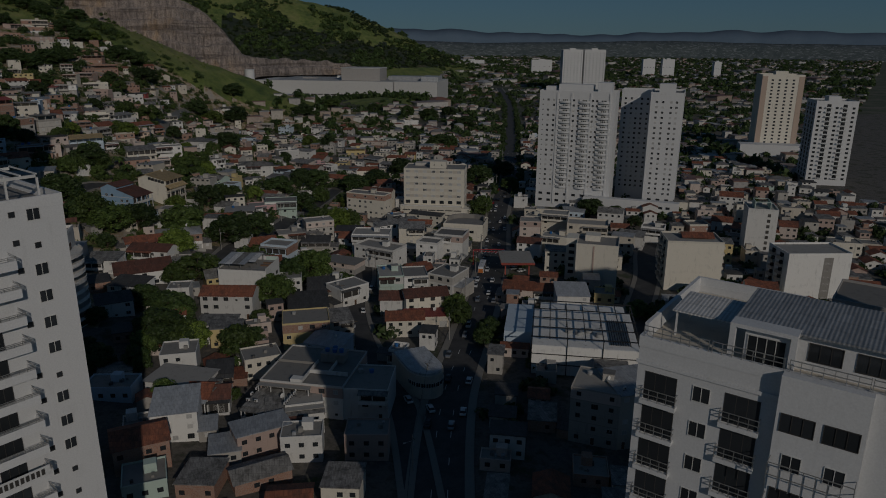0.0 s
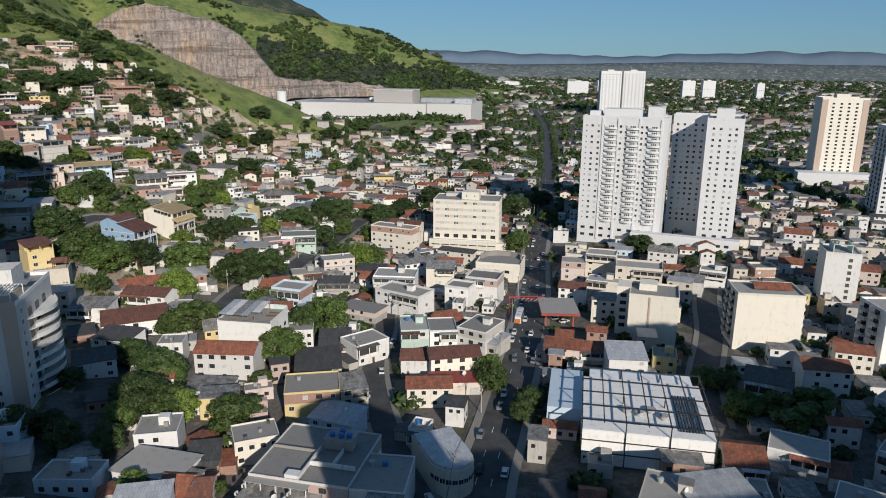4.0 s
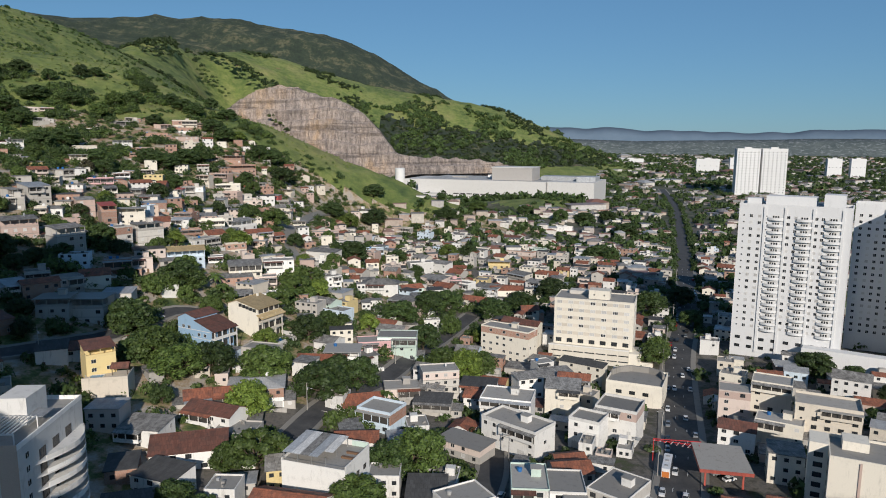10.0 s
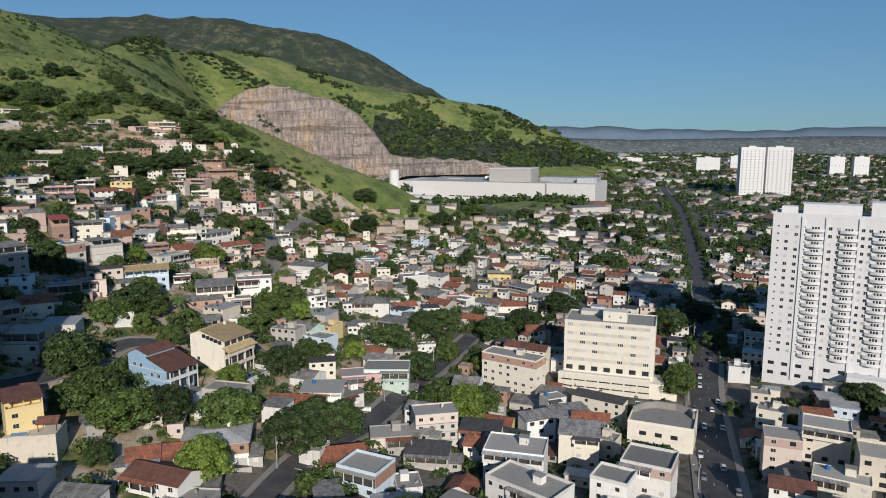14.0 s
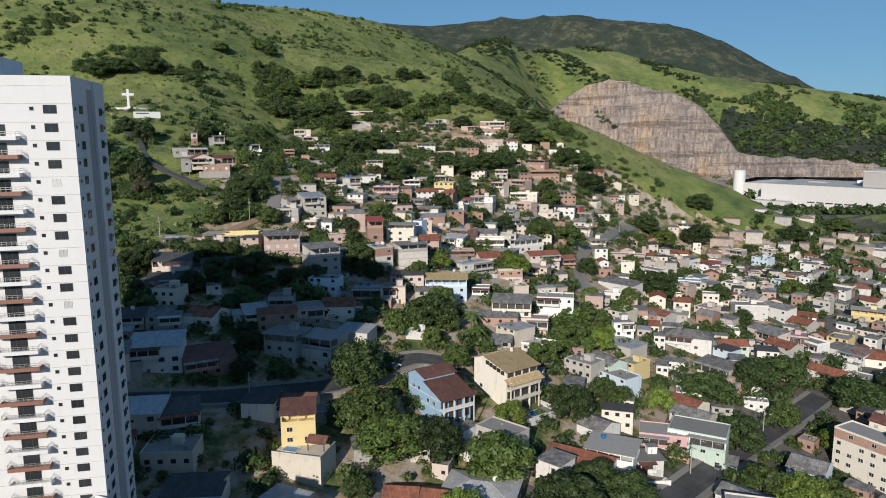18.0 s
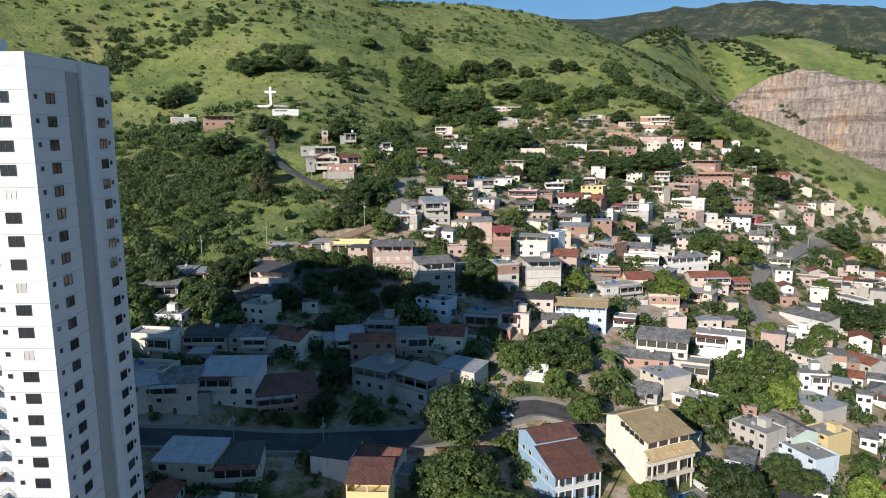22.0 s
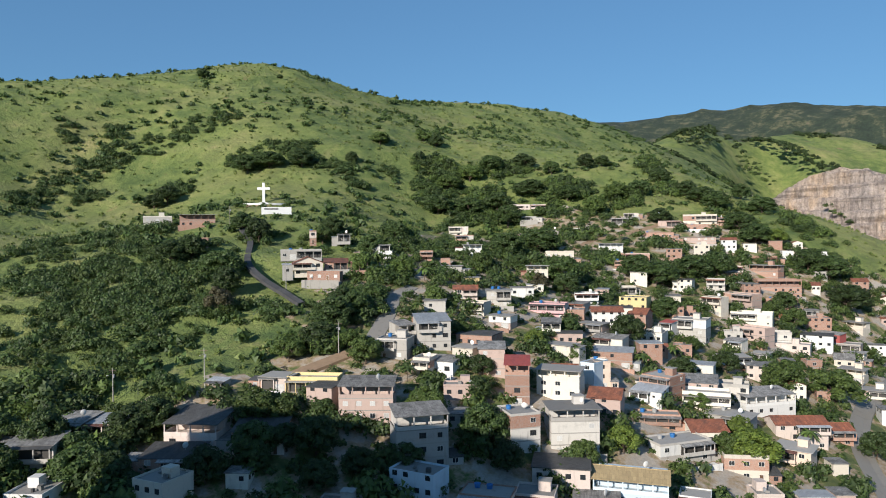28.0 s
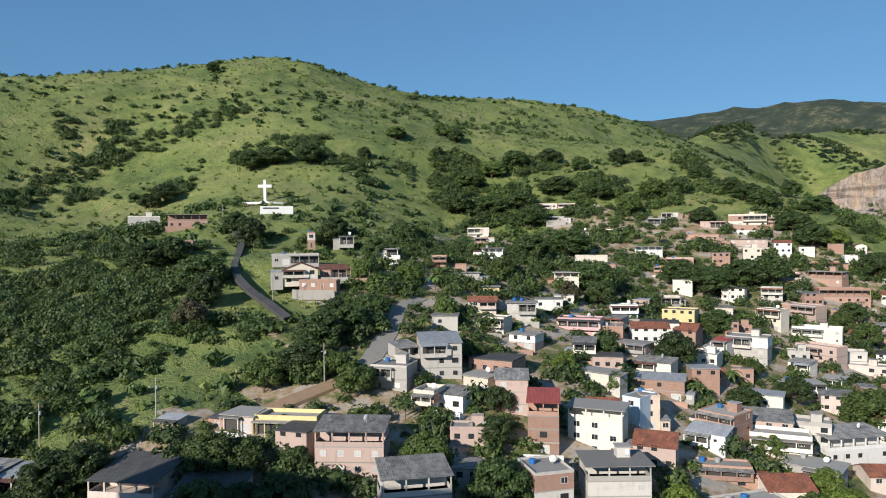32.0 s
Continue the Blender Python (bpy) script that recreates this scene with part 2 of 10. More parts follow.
FIBRE = roofing("fibre_cement_sheet", (0.40, 0.385, 0.36), (0.27, 0.26, 0.245), 0.3, 0.05, 0.85, 0.7)
FIBRE_DARK = roofing("dark_fibre_sheet", (0.12, 0.118, 0.115), (0.085, 0.083, 0.08), 0.3, 0.05, 0.8, 0.5)
SHEET_LIGHT = roofing("light_metal_sheet", (0.52, 0.54, 0.56), (0.42, 0.43, 0.44), 0.3, 0.04, 0.5, 0.25)
SHEET_RED = roofing("red_metal_sheet", (0.48, 0.10, 0.07), (0.38, 0.08, 0.06), 0.3, 0.04, 0.55, 0.2)
STRAW = roofing("straw_yellow_tile", (0.62, 0.47, 0.25), (0.52, 0.38, 0.20), 0.25, 0.05, 0.8, 0.15)
WHITE_ROOF = roofing("white_painted_roof", (0.75, 0.74, 0.72), (0.66, 0.65, 0.63), 0.3, 0.03, 0.7, 0.2)
GLASS = plain("window_glass", (0.035, 0.04, 0.045), 0.08, 0.0, 0.3, 0.7)
FRAME_W = plain("white_window_frame", (0.7, 0.69, 0.66), 0.5)
# also colours the flat panels that paint shade in veranda openings
FRAME_AND_SHADE = plain("dark_window_frame", (0.06, 0.055, 0.05), 0.5)
SHUTTER = plain("closed_shutter", (0.55, 0.54, 0.52), 0.6, 0.0, 0.3)
STEEL = plain("dark_steel", (0.06, 0.06, 0.062), 0.45, 0.7)
RAIL = plain("railing_metal", (0.45, 0.45, 0.44), 0.4, 0.6)
TANK_BLUE = plain("blue_plastic", (0.03, 0.16, 0.42), 0.45)
TANK_GREY = plain("fibre_tank", (0.38, 0.38, 0.37), 0.7)
DOOR_M = plain("brown_door", (0.16, 0.09, 0.05), 0.6, 0.0, 0.4)
BARK = plain("bark", (0.11, 0.08, 0.055), 0.95, 0.0, 0.3)
LEAF = [
    leafage("leaf_deep_green", (0.026, 0.048, 0.014), (0.064, 0.104, 0.027)),
    leafage("leaf_mid_green", (0.046, 0.078, 0.019), (0.104, 0.156, 0.035)),
    leafage("leaf_bright_green", (0.080, 0.130, 0.020), (0.175, 0.240, 0.042)),
    leafage("leaf_dry_brown", (0.050, 0.048, 0.026), (0.095, 0.085, 0.042)),
    leafage("grass_blade", (0.09, 0.14, 0.034), (0.19, 0.235, 0.062), 0.1),
]


# ---- building helpers ----
def part(name, bm, material, parent, label=""):
    me = bpy.data.meshes.new(name)
    bm.to_mesh(me)
    bm.free()
    return hang(name, me, material, parent, label)


def hang(name, me, material, parent, label="", m=None):
    if material is not None and not me.materials:
        for k in material if isinstance(material, (list, tuple)) else (material,):
            me.materials.append(k)
    ob = new(name, me)
    ob.parent = parent
    if m is not None:
        ob.matrix_basis = m
    if label:
        tagged(ob, label)
    return ob


def thing(name, m, label, category, group=""):
    ob = new(name)
    ob.matrix_basis = m
    return tagged(ob, label, category, group)


def solid(boxes):
    """A bmesh of boxes: (x0, y0, z0, x1, y1, z1[, material index])."""
    bm = bmesh.new()
    for b in boxes:
        x0, y0, z0, x1, y1, z1 = b[:6]
        v = [bm.verts.new(c) for c in ((x0, y0, z0), (x1, y0, z0), (x1, y1, z0), (x0, y1, z0), (x0, y0, z1), (x1, y0, z1), (x1, y1, z1), (x0, y1, z1))]
        for f in ((3, 2, 1, 0), (4, 5, 6, 7), (0, 1, 5, 4), (1, 2, 6, 5), (2, 3, 7, 6), (3, 0, 4, 7)):
            bm.faces.new([v[i] for i in f]).material_index = b[6] if len(b) > 6 else 0
    return bm


def prism(bm, ring, z0, z1, mi=0):
    """A closed upright prism over a ring of (x, y)."""
    a = [bm.verts.new((x, y, z0)) for x, y in ring]
    b = [bm.verts.new((x, y, z1)) for x, y in ring]
    n = len(ring)
    bm.faces.new(list(reversed(a))).material_index = mi
    bm.faces.new(b).material_index = mi
    for i in range(n):
        bm.faces.new((a[i], a[(i + 1) % n], b[(i + 1) % n], b[i])).material_index = mi
    return bm


def mesh_of(name, bm, *mats):
    me = bpy.data.meshes.new(name)
    bm.to_mesh(me)
    bm.free()
    for k in mats:
        me.materials.append(k)
    return me


def np_mesh(name, verts, quads, mats, index=None, smooth=False):
    me = bpy.data.meshes.new(name)
    verts, quads = np.asarray(verts, np.float32), np.asarray(quads, np.int32)
    k = quads.shape[1]
    me.vertices.add(len(verts))
    me.vertices.foreach_set("co", verts.ravel())
    me.loops.add(quads.size)
    me.loops.foreach_set("vertex_index", quads.ravel())
    me.polygons.add(len(quads))
    me.polygons.foreach_set("loop_start", np.arange(0, quads.size, k, dtype=np.int32))
    for m in mats:
        me.materials.append(m)
    if index is not None:
        me.polygons.foreach_set("material_index", np.asarray(index, np.int32))
    me.polygons.foreach_set("use_smooth", np.full(len(quads), smooth))
    me.update(calc_edges=True)
    return me


# windows: local x along the wall, z up, wall plane at y = 0, out of the wall is -y
def panel_mesh(name, w, h, frame, glass, cols=2, rows=1, bar=0.05, proud=0.07, sunk=0.02):
    """One joined piece: a proud frame with bars and sunk panes; it stands on z = 0, centred on x."""
    xs = [-w / 2]
    for i in range(cols):
        p = (w - bar * (cols + 1)) / cols
        xs += [xs[-1] + bar, xs[-1] + bar + p]
    xs.append(w / 2)
    zs = [0.0]
    for i in range(rows):
        p = (h - bar * (rows + 1)) / rows
        zs += [zs[-1] + bar, zs[-1] + bar + p]
    zs.append(h)
    bm = bmesh.new()
    v = [[bm.verts.new((x, -proud, z)) for x in xs] for z in zs]
    for r in range(len(zs) - 1):
        for c in range(len(xs) - 1):
            q = [v[r][c], v[r][c + 1], v[r + 1][c + 1], v[r + 1][c]]
            if r % 2 and c % 2:
                k = [bm.verts.new((p.co.x, -sunk, p.co.z)) for p in q]
                bm.faces.new(k).material_index = 1
                for i in range(4):
                    bm.faces.new((q[i], q[(i + 1) % 4], k[(i + 1) % 4], k[i]))
            else:
                bm.faces.new(q)
    rim = v[0] + [row[-1] for row in v[1:]] + v[-1][-2::-1] + [row[0] for row in v[-2:0:-1]]
    back = [bm.verts.new((p.co.x, 0.02, p.co.z)) for p in rim]
    n = len(rim)
    for i in range(n):
        bm.faces.new((rim[(i + 1) % n], rim[i], back[i], back[(i + 1) % n]))
    return mesh_of(name, bm, frame, glass)


WIN = [
    panel_mesh("window", 1.4, 1.2, FRAME_W, GLASS, 2),
    panel_mesh("window", 1.6, 1.3, FRAME_AND_SHADE, GLASS, 3),
    panel_mesh("window", 1.1, 1.1, FRAME_AND_SHADE, GLASS, 2),
    panel_mesh("window", 1.3, 1.2, FRAME_W, SHUTTER, 2),
    panel_mesh("window", 0.7, 0.6, FRAME_AND_SHADE, GLASS, 1),
]
DOORS = [panel_mesh("door", 1.0, 2.1, FRAME_W, DOOR_M, 1), panel_mesh("garage_door", 2.6, 2.3, FRAME_W, SHUTTER, 1, 7, 0.04)]


def cyl(bm, x, y, z0, z1, r0, r1, n=8, mi=0, cap=True):
    a = [bm.verts.new((x + r0 * math.cos(2 * math.pi * i / n), y + r0 * math.sin(2 * math.pi * i / n), z0)) for i in range(n)]
    b = [bm.verts.new((x + r1 * math.cos(2 * math.pi * i / n), y + r1 * math.sin(2 * math.pi * i / n), z1)) for i in range(n)]
    for i in range(n):
        bm.faces.new((a[i], a[(i + 1) % n], b[(i + 1) % n], b[i])).material_index = mi
    if cap:
        bm.faces.new(b).material_index = mi
        bm.faces.new(list(reversed(a))).material_index = mi
    return bm


def tank_thing(name, mat, label):
    o = thing(name, pose(0, 0, -500), label, "water tank", "rooftop water tanks")
    bm = cyl(bmesh.new(), 0, 0, 0, 0.85, 0.55, 0.68, 14)
    cyl(bm, 0, 0, 0.3, 0.36, 0.64, 0.64, 14)
    part("body", bm, mat, o)
    bm = cyl(bmesh.new(), 0, 0, 0.85, 0.92, 0.74, 0.72, 14)
    cyl(bm, 0, 0, 0.92, 1.08, 0.66, 0.25, 14)
    part("lid", bm, mat, o)
    return o


TANKS = [tank_thing("water_tank", TANK_BLUE, "round blue plastic water tank with a lid"), tank_thing("water_tank", TANK_GREY, "round grey fibre water tank with a lid")]


def put_tank(x, y, z, k=0):
    return copy_thing(TANKS[k], pose(x, y, z, 0, 0, random.uniform(0, 360)))


ROOF_MAT = {"gable": TILE, "gablef": TILE, "hip": FIBRE, "hipwhite": WHITE_ROOF, "straw": STRAW, "shed": FIBRE, "shedtile": TILE_BROWN, "shedlight": SHEET_LIGHT, "sheddark": FIBRE_DARK, "shedred": SHEET_RED}
WALL_WORDS = {"white": "white plastered", "cream": "cream plastered", "beige": "beige plastered", "grey": "grey rendered", "greyplaster": "pale grey rendered", "pinkish": "pale pink plastered",
              "rose": "weathered pink rendered", "pink": "pink painted", "peach": "peach painted", "yellow": "yellow painted", "mint": "mint green painted", "paleblue": "pale blue painted",
              "skyblue": "sky blue painted", "redwall": "red painted", "brick": "raw clay block"}
ROOF_WORDS = {"flat": "a flat concrete roof and parapet", "slab": "an overhanging concrete slab roof", "shedtile": "a sloping brown tile roof", "gable": "a red clay tile roof", "gablef": "a front-gabled red tile roof", "hip": "a grey hipped roof",
              "hipwhite": "a white hipped roof", "straw": "a straw-yellow tiled roof", "shed": "a grey fibre sheet roof", "shedlight": "a pale metal sheet roof", "sheddark": "a dark ribbed sheet roof", "shedred": "a red metal sheet roof"}


def roof_gable(w, d, rise, over, ridge_x=True, th=0.14):
    """Two tiled slopes and a ridge; local origin at the front-left eave corner of the walls, z = 0 at the eaves."""
    bm = bmesh.new()
    if ridge_x:
        sl = rise / (d / 2)
        prof = [(-over, -over * sl), (d / 2, rise), (d + over, -over * sl)]
        ends = (-over, w + over)
        pt = lambda u, p, dz: (u, p[0], p[1] + dz)
    else:
        sl = rise / (w / 2)
        prof = [(-over, -over * sl), (w / 2, rise), (w + over, -over * sl)]
        ends = (-over, d + over)
        pt = lambda u, p, dz: (p[0], u, p[1] + dz)
    for i in (0, 1):
        c = [pt(u, prof[i + j], dz) for dz in (0.0, th) for u, j in ((ends[0], 0), (ends[1], 0), (ends[1], 1), (ends[0], 1))]
        v = [bm.verts.new(p) for p in c]
        for f in ((3, 2, 1, 0), (4, 5, 6, 7), (0, 1, 5, 4), (1, 2, 6, 5), (2, 3, 7, 6), (3, 0, 4, 7)):
            bm.faces.new([v[k] for k in f])
    bmesh.ops.recalc_face_normals(bm, faces=bm.faces)
    return bm


def roof_shed(w, d, rise, over, th=0.07):
    bm = bmesh.new()
    z0, z1 = -over * rise / d, rise + over * rise / d
    v = [bm.verts.new(p) for p in ((-over, -over, z0), (w + over, -over, z0), (w + over, d + over, z1), (-over, d + over, z1), (-over, -over, z0 + th), (w + over, -over, z0 + th), (w + over, d + over, z1 + th), (-over, d + over, z1 + th))]
    for f in ((3, 2, 1, 0), (4, 5, 6, 7), (0, 1, 5, 4), (1, 2, 6, 5), (2, 3, 7, 6), (3, 0, 4, 7)):
        bm.faces.new([v[k] for k in f])
    return bm


def roof_hip(w, d, rise, over):
    bm = bmesh.new()
    e = min(w, d) / 2
    a = [bm.verts.new(p) for p in ((-over, -over, -0.15), (w + over, -over, -0.15), (w + over, d + over, -0.15), (-over, d + over, -0.15))]
    b = [bm.verts.new(p) for p in ((-over, -over, 0), (w + over, -over, 0), (w + over, d + over, 0), (-over, d + over, 0))]
    if w >= d:
        r = [bm.verts.new((e, d / 2, rise)), bm.verts.new((max(w - e, e + 0.1), d / 2, rise))]
        bm.faces.new((b[0], b[1], r[1], r[0])), bm.faces.new((b[1], b[2], r[1])), bm.faces.new((b[2], b[3], r[0], r[1])), bm.faces.new((b[3], b[0], r[0]))
    else:
        r = [bm.verts.new((w / 2, e, rise)), bm.verts.new((w / 2, d - e, rise))]
        bm.faces.new((b[0], b[1], r[0])), bm.faces.new((b[1], b[2], r[1], r[0])), bm.faces.new((b[2], b[3], r[1])), bm.faces.new((b[3], b[0], r[0], r[1]))
    for i in range(4):
        bm.faces.new((a[i], a[(i + 1) % 4], b[(i + 1) % 4], b[i]))
    bm.faces.new(list(reversed(a)))
    return bm


def wall_body(w, d, h, zb, rise=0.0, shape=""):
    """The walls of a house down to its footing, with gable or shed tops."""
    bm = bmesh.new()
    if shape == "gable":
        prof = [(0, zb), (d, zb), (d, h), (d / 2, h + rise - 0.02), (0, h)]
        ring = lambda x: [bm.verts.new((x, y, z)) for y, z in prof]
    elif shape == "shed":
        prof = [(0, zb), (d, zb), (d, h + rise - 0.02), (0, h)]
        ring = lambda x: [bm.verts.new((x, y, z)) for y, z in prof]
    elif shape == "gablef":
        prof = [(0, zb), (w, zb), (w, h), (w / 2, h + rise - 0.02), (0, h)]
        a = [bm.verts.new((x, 0, z)) for x, z in prof]
        b = [bm.verts.new((x, d, z)) for x, z in prof]
        bm.faces.new(a), bm.faces.new(list(reversed(b)))
        for i in range(5):
            bm.faces.new((a[(i + 1) % 5], a[i], b[i], b[(i + 1) % 5]))
        bmesh.ops.recalc_face_normals(bm, faces=bm.faces)
        return bm
    else:
        return solid([(0, 0, zb, w, d, h)])
    a, b = ring(0), ring(w)
    n = len(a)
    bm.faces.new(a), bm.faces.new(list(reversed(b)))
    for i in range(n):
        bm.faces.new((a[(i + 1) % n], a[i], b[i], b[(i + 1) % n]))
    bmesh.ops.recalc_face_normals(bm, faces=bm.faces)
    return bm



# satellite dishes on roofs
def make_dish():
    o = thing("satellite_dish", pose(0, 0, -500), "white satellite dish on a short mast", "satellite dish", "rooftop dishes")
    part("mast", cyl(bmesh.new(), 0, 0, 0, 0.9, 0.05, 0.05, 6), RAIL, o)
    bm = bmesh.new()
    rings = [[bm.verts.new((r * math.cos(2 * math.pi * i / 14), 0.35 * r * r - 0.1, 1.1 + r * math.sin(2 * math.pi * i / 14))) for i in range(14)] for r in (0.08, 0.4, 0.7)]
    for a, b in zip(rings, rings[1:]):
        for i in range(14):
            bm.faces.new((a[i], a[(i + 1) % 14], b[(i + 1) % 14], b[i]))
    bm.faces.new(rings[0])
    part("bowl", bm, FRAME_W, o)
    return o


DISH = make_dish()


FOOT = []
RECTS = np.zeros((6000, 5))
rect_count = [0]


def claim(x, y, w, d, rot):
    """Note a built plot: front-left corner, width, depth, turn in degrees."""
    RECTS[rect_count[0]] = (x, y, w, d, radians(rot))
    rect_count[0] += 1


def built_on(px, py, gap):
    """Whether any of the points lies on a claimed plot."""
    r = RECTS[:rect_count[0]]
    dx, dy = px[:, None] - r[None, :, 0], py[:, None] - r[None, :, 1]
    c, s = np.cos(r[:, 4]), np.sin(r[:, 4])
    u, v = dx * c + dy * s, dy * c - dx * s
    return bool(((u > -gap) & (u < r[:, 2] + gap) & (v > -gap) & (v < r[:, 3] + gap)).any())


def veranda_mesh(x0, x1, dep, sh, lo):
    """A front screen of low wall, posts and lintel in one piece with the floor slab behind it."""
    k = max(1, round((x1 - x0) / 3.2))
    gap = (x1 - x0 - 0.22) / k
    xs = [v for i in range(k + 1) for v in (x0 + gap * i, x0 + gap * i + 0.22)]
    zs = [lo, 0.0, 0.85, sh - 0.52, sh - 0.34]
    bm = bmesh.new()
    v = [[bm.verts.new((x, -dep, z)) for x in xs] for z in zs]
    cells = {}
    for r in range(4):
        for c in range(len(xs) - 1):
            if r != 2 or c % 2 == 0:
                cells[r, c] = bm.faces.new((v[r][c], v[r][c + 1], v[r + 1][c + 1], v[r + 1][c]))
    back = bmesh.ops.extrude_face_region(bm, geom=list(cells.values()), use_keep_orig=True)["geom"]
    bmesh.ops.translate(bm, vec=(0, 0.16, 0), verts=[g for g in back if isinstance(g, bmesh.types.BMVert)])
    floor = [g for g in back if isinstance(g, bmesh.types.BMFace) and g.calc_center_median().z < 0]
    deep = bmesh.ops.extrude_face_region(bm, geom=floor)["geom"]
    bmesh.ops.translate(bm, vec=(0, dep - 0.18, 0), verts=[g for g in deep if isinstance(g, bmesh.types.BMVert)])
    bmesh.ops.recalc_face_normals(bm, faces=bm.faces)
    return bm


def house(x, y, z, w, d, rot, roof, wall, flags=""):
    """A small house. x, y: the front-left corner; z: the eaves; the front looks along local -y."""
    rnd = random.Random(int(x * 7 + y * 131))
    if wall == "white" and x < -90 and rnd.random() < 0.6:
        wall = rnd.choice(("beige", "pinkish", "greyplaster", "cream"))
    c, s = math.cos(radians(rot)), math.sin(radians(rot))
    corner = [(x + c * u - s * v, y + s * u + c * v) for u, v in ((0, 0), (w, 0), (w, d), (0, d))]
    FOOT.append((sum(p[0] for p in corner) / 4, sum(p[1] for p in corner) / 4, 0.55 * max(w, d)))
    claim(x, y, w, d, rot)
    g = [ground_z(*p) for p in corner]
    h = max(2.6, z - min(g[:2]))
    z = min(g[:2]) + h
    zb = min(min(g) - z + h, 0) - 0.6
    base = z - h
    label = "%s house with %s" % (WALL_WORDS[wall], ROOF_WORDS[roof])
    o = thing("house", pose(x, y, base, 0, 0, rot), label, "house", "hillside and town houses")
    shape = {"gable": "gable", "straw": "gable", "gablef": "gablef"}.get(roof, "shed" if roof.startswith("shed") else "")
    rise = {"gable": d * 0.2, "straw": d * 0.17, "gablef": w * 0.2, "hip": min(w, d) * 0.2, "hipwhite": min(w, d) * 0.12}.get(roof, d * 0.1 if shape == "shed" else 0)
    open_top = "v" in flags and h > 5.0
    storey = 2.9
    n = max(1, round(h / storey))
    sh = h / n
    htop = h - sh + 0.12 if open_top else h
    if open_top:
        part("body", wall_body(w, d, htop, zb), WALL[wall], o)
        back = d * 0.42
        part("upper_room", solid([(0.2, back, htop, w - 0.2, d, h + rise * 0.4)]), WALL[wall], o)
        k = max(2, round(w / 3.5) + 1)
        for i in range(k):
            px = 0.15 + (w - 0.3) * i / (k - 1)
            part("post", solid([(px - 0.13, 0.05, htop, px + 0.13, 0.31, h)]), WALL[wall], o)
        part("parapet", solid([(0, 0, htop, w, 0.12, htop + 0.9), (0, 0.12, htop, 0.12, back, htop + 0.9), (w - 0.12, 0.12, htop, w, back, htop + 0.9)]), WALL[wall], o)
    else:
        part("body", wall_body(w, d, h, zb, rise, shape), WALL[wall], o)
    # roof
    rm = ROOF_MAT.get(roof, SLAB_ROOF)
    if roof == "gable" and rnd.random() < 0.35:
        rm = TILE_BROWN
    if shape == "gable":
        r = part("roof", roof_gable(w, d, rise, 0.45), rm, o)
        part("ridge", solid([(-0.45, d / 2 - 0.14, rise + 0.05, w + 0.45, d / 2 + 0.14, rise + 0.2)]), rm, r)
    elif shape == "gablef":
        r = part("roof", roof_gable(w, d, rise, 0.45, False), rm, o)
        part("ridge", solid([(w / 2 - 0.14, -0.45, rise + 0.05, w / 2 + 0.14, d + 0.45, rise + 0.2)]), rm, r)
    elif shape == "shed":
        r = part("roof", roof_shed(w, d, rise, 0.35), rm, o)
    elif roof.startswith("hip"):
        r = part("roof", roof_hip(w, d, rise, 0.5), rm, o)
    elif roof == "slab":
        r = part("roof", solid([(-0.6, -0.7, 0, w + 0.6, d + 0.4, 0.16)]), SLAB_ROOF, o)
    else:
        r = part("roof", solid([(0.12, 0.12, -0.02, w - 0.12, d - 0.12, 0.06)]), SLAB_ROOF if rnd.random() < 0.75 else CONCRETE, o)
        p = rnd.choice((0.35, 0.5, 0.9))
        part("parapet", solid([(-0.06, -0.06, -0.1, w + 0.06, 0.12, p), (-0.06, d - 0.12, -0.1, w + 0.06, d + 0.06, p), (-0.06, 0.12, -0.1, 0.12, d - 0.12, p), (w - 0.12, 0.12, -0.1, w + 0.06, d - 0.12, p)]), WALL[wall], r)
    r.matrix_basis = pose(0, 0, h + 0.003)
    if roof in ("flat", "slab") and w > 6 and d > 6 and rnd.random() < 0.4:
        part("stair_hut", solid([(w * 0.55, d * 0.5, h, w * 0.55 + 2.6, d * 0.5 + 2.4, h + 2.2)]), WALL[wall], o)
        part("hut_roof", solid([(w * 0.55 - 0.2, d * 0.5 - 0.2, h + 2.2, w * 0.55 + 2.8, d * 0.5 + 2.6, h + 2.32)]), SLAB_ROOF, o)
    # floor bands on unfinished walls
    if wall in ("brick", "rose", "greyplaster") and n > 1:
        for k in range(1, n):
            part("floor_band", solid([(-0.05, -0.05, sh * k - 0.12, w + 0.05, d * 0.98, sh * k + 0.12)]), CONCRETE, o)
    # openings: front and both flanks
    wm = rnd.choice(WIN[:4])
    for k in range(n - (1 if open_top else 0)):
        zf = sh * k
        cols = max(1, int(w / 3.4))
        dcol = rnd.randrange(cols) if k == 0 else -1
        for i in range(cols):
            px = w * (i + 0.5) / cols
            if i == dcol:
                garage = w / cols > 3.2 and rnd.random() < 0.5
                hang("garage_door" if garage else "door", DOORS[1 if garage else 0], None, o, "", pose(px, 0, zf + 0.05))
            elif rnd.random() < 0.72:
                hang("window", wm if rnd.random() < 0.75 else rnd.choice(WIN), None, o, "", pose(px, 0, zf + sh * 0.38))
        for side in (0, 1):
            m = max(1, int(d / 3.6))
            for i in range(m):
                if rnd.random() < 0.09:
                    py = d * (i + 0.5) / m
                    hang("window", rnd.choice(WIN), None, o, "", pose(w if side else 0, py, zf + sh * 0.4, 0, 0, 90 if side else -90))
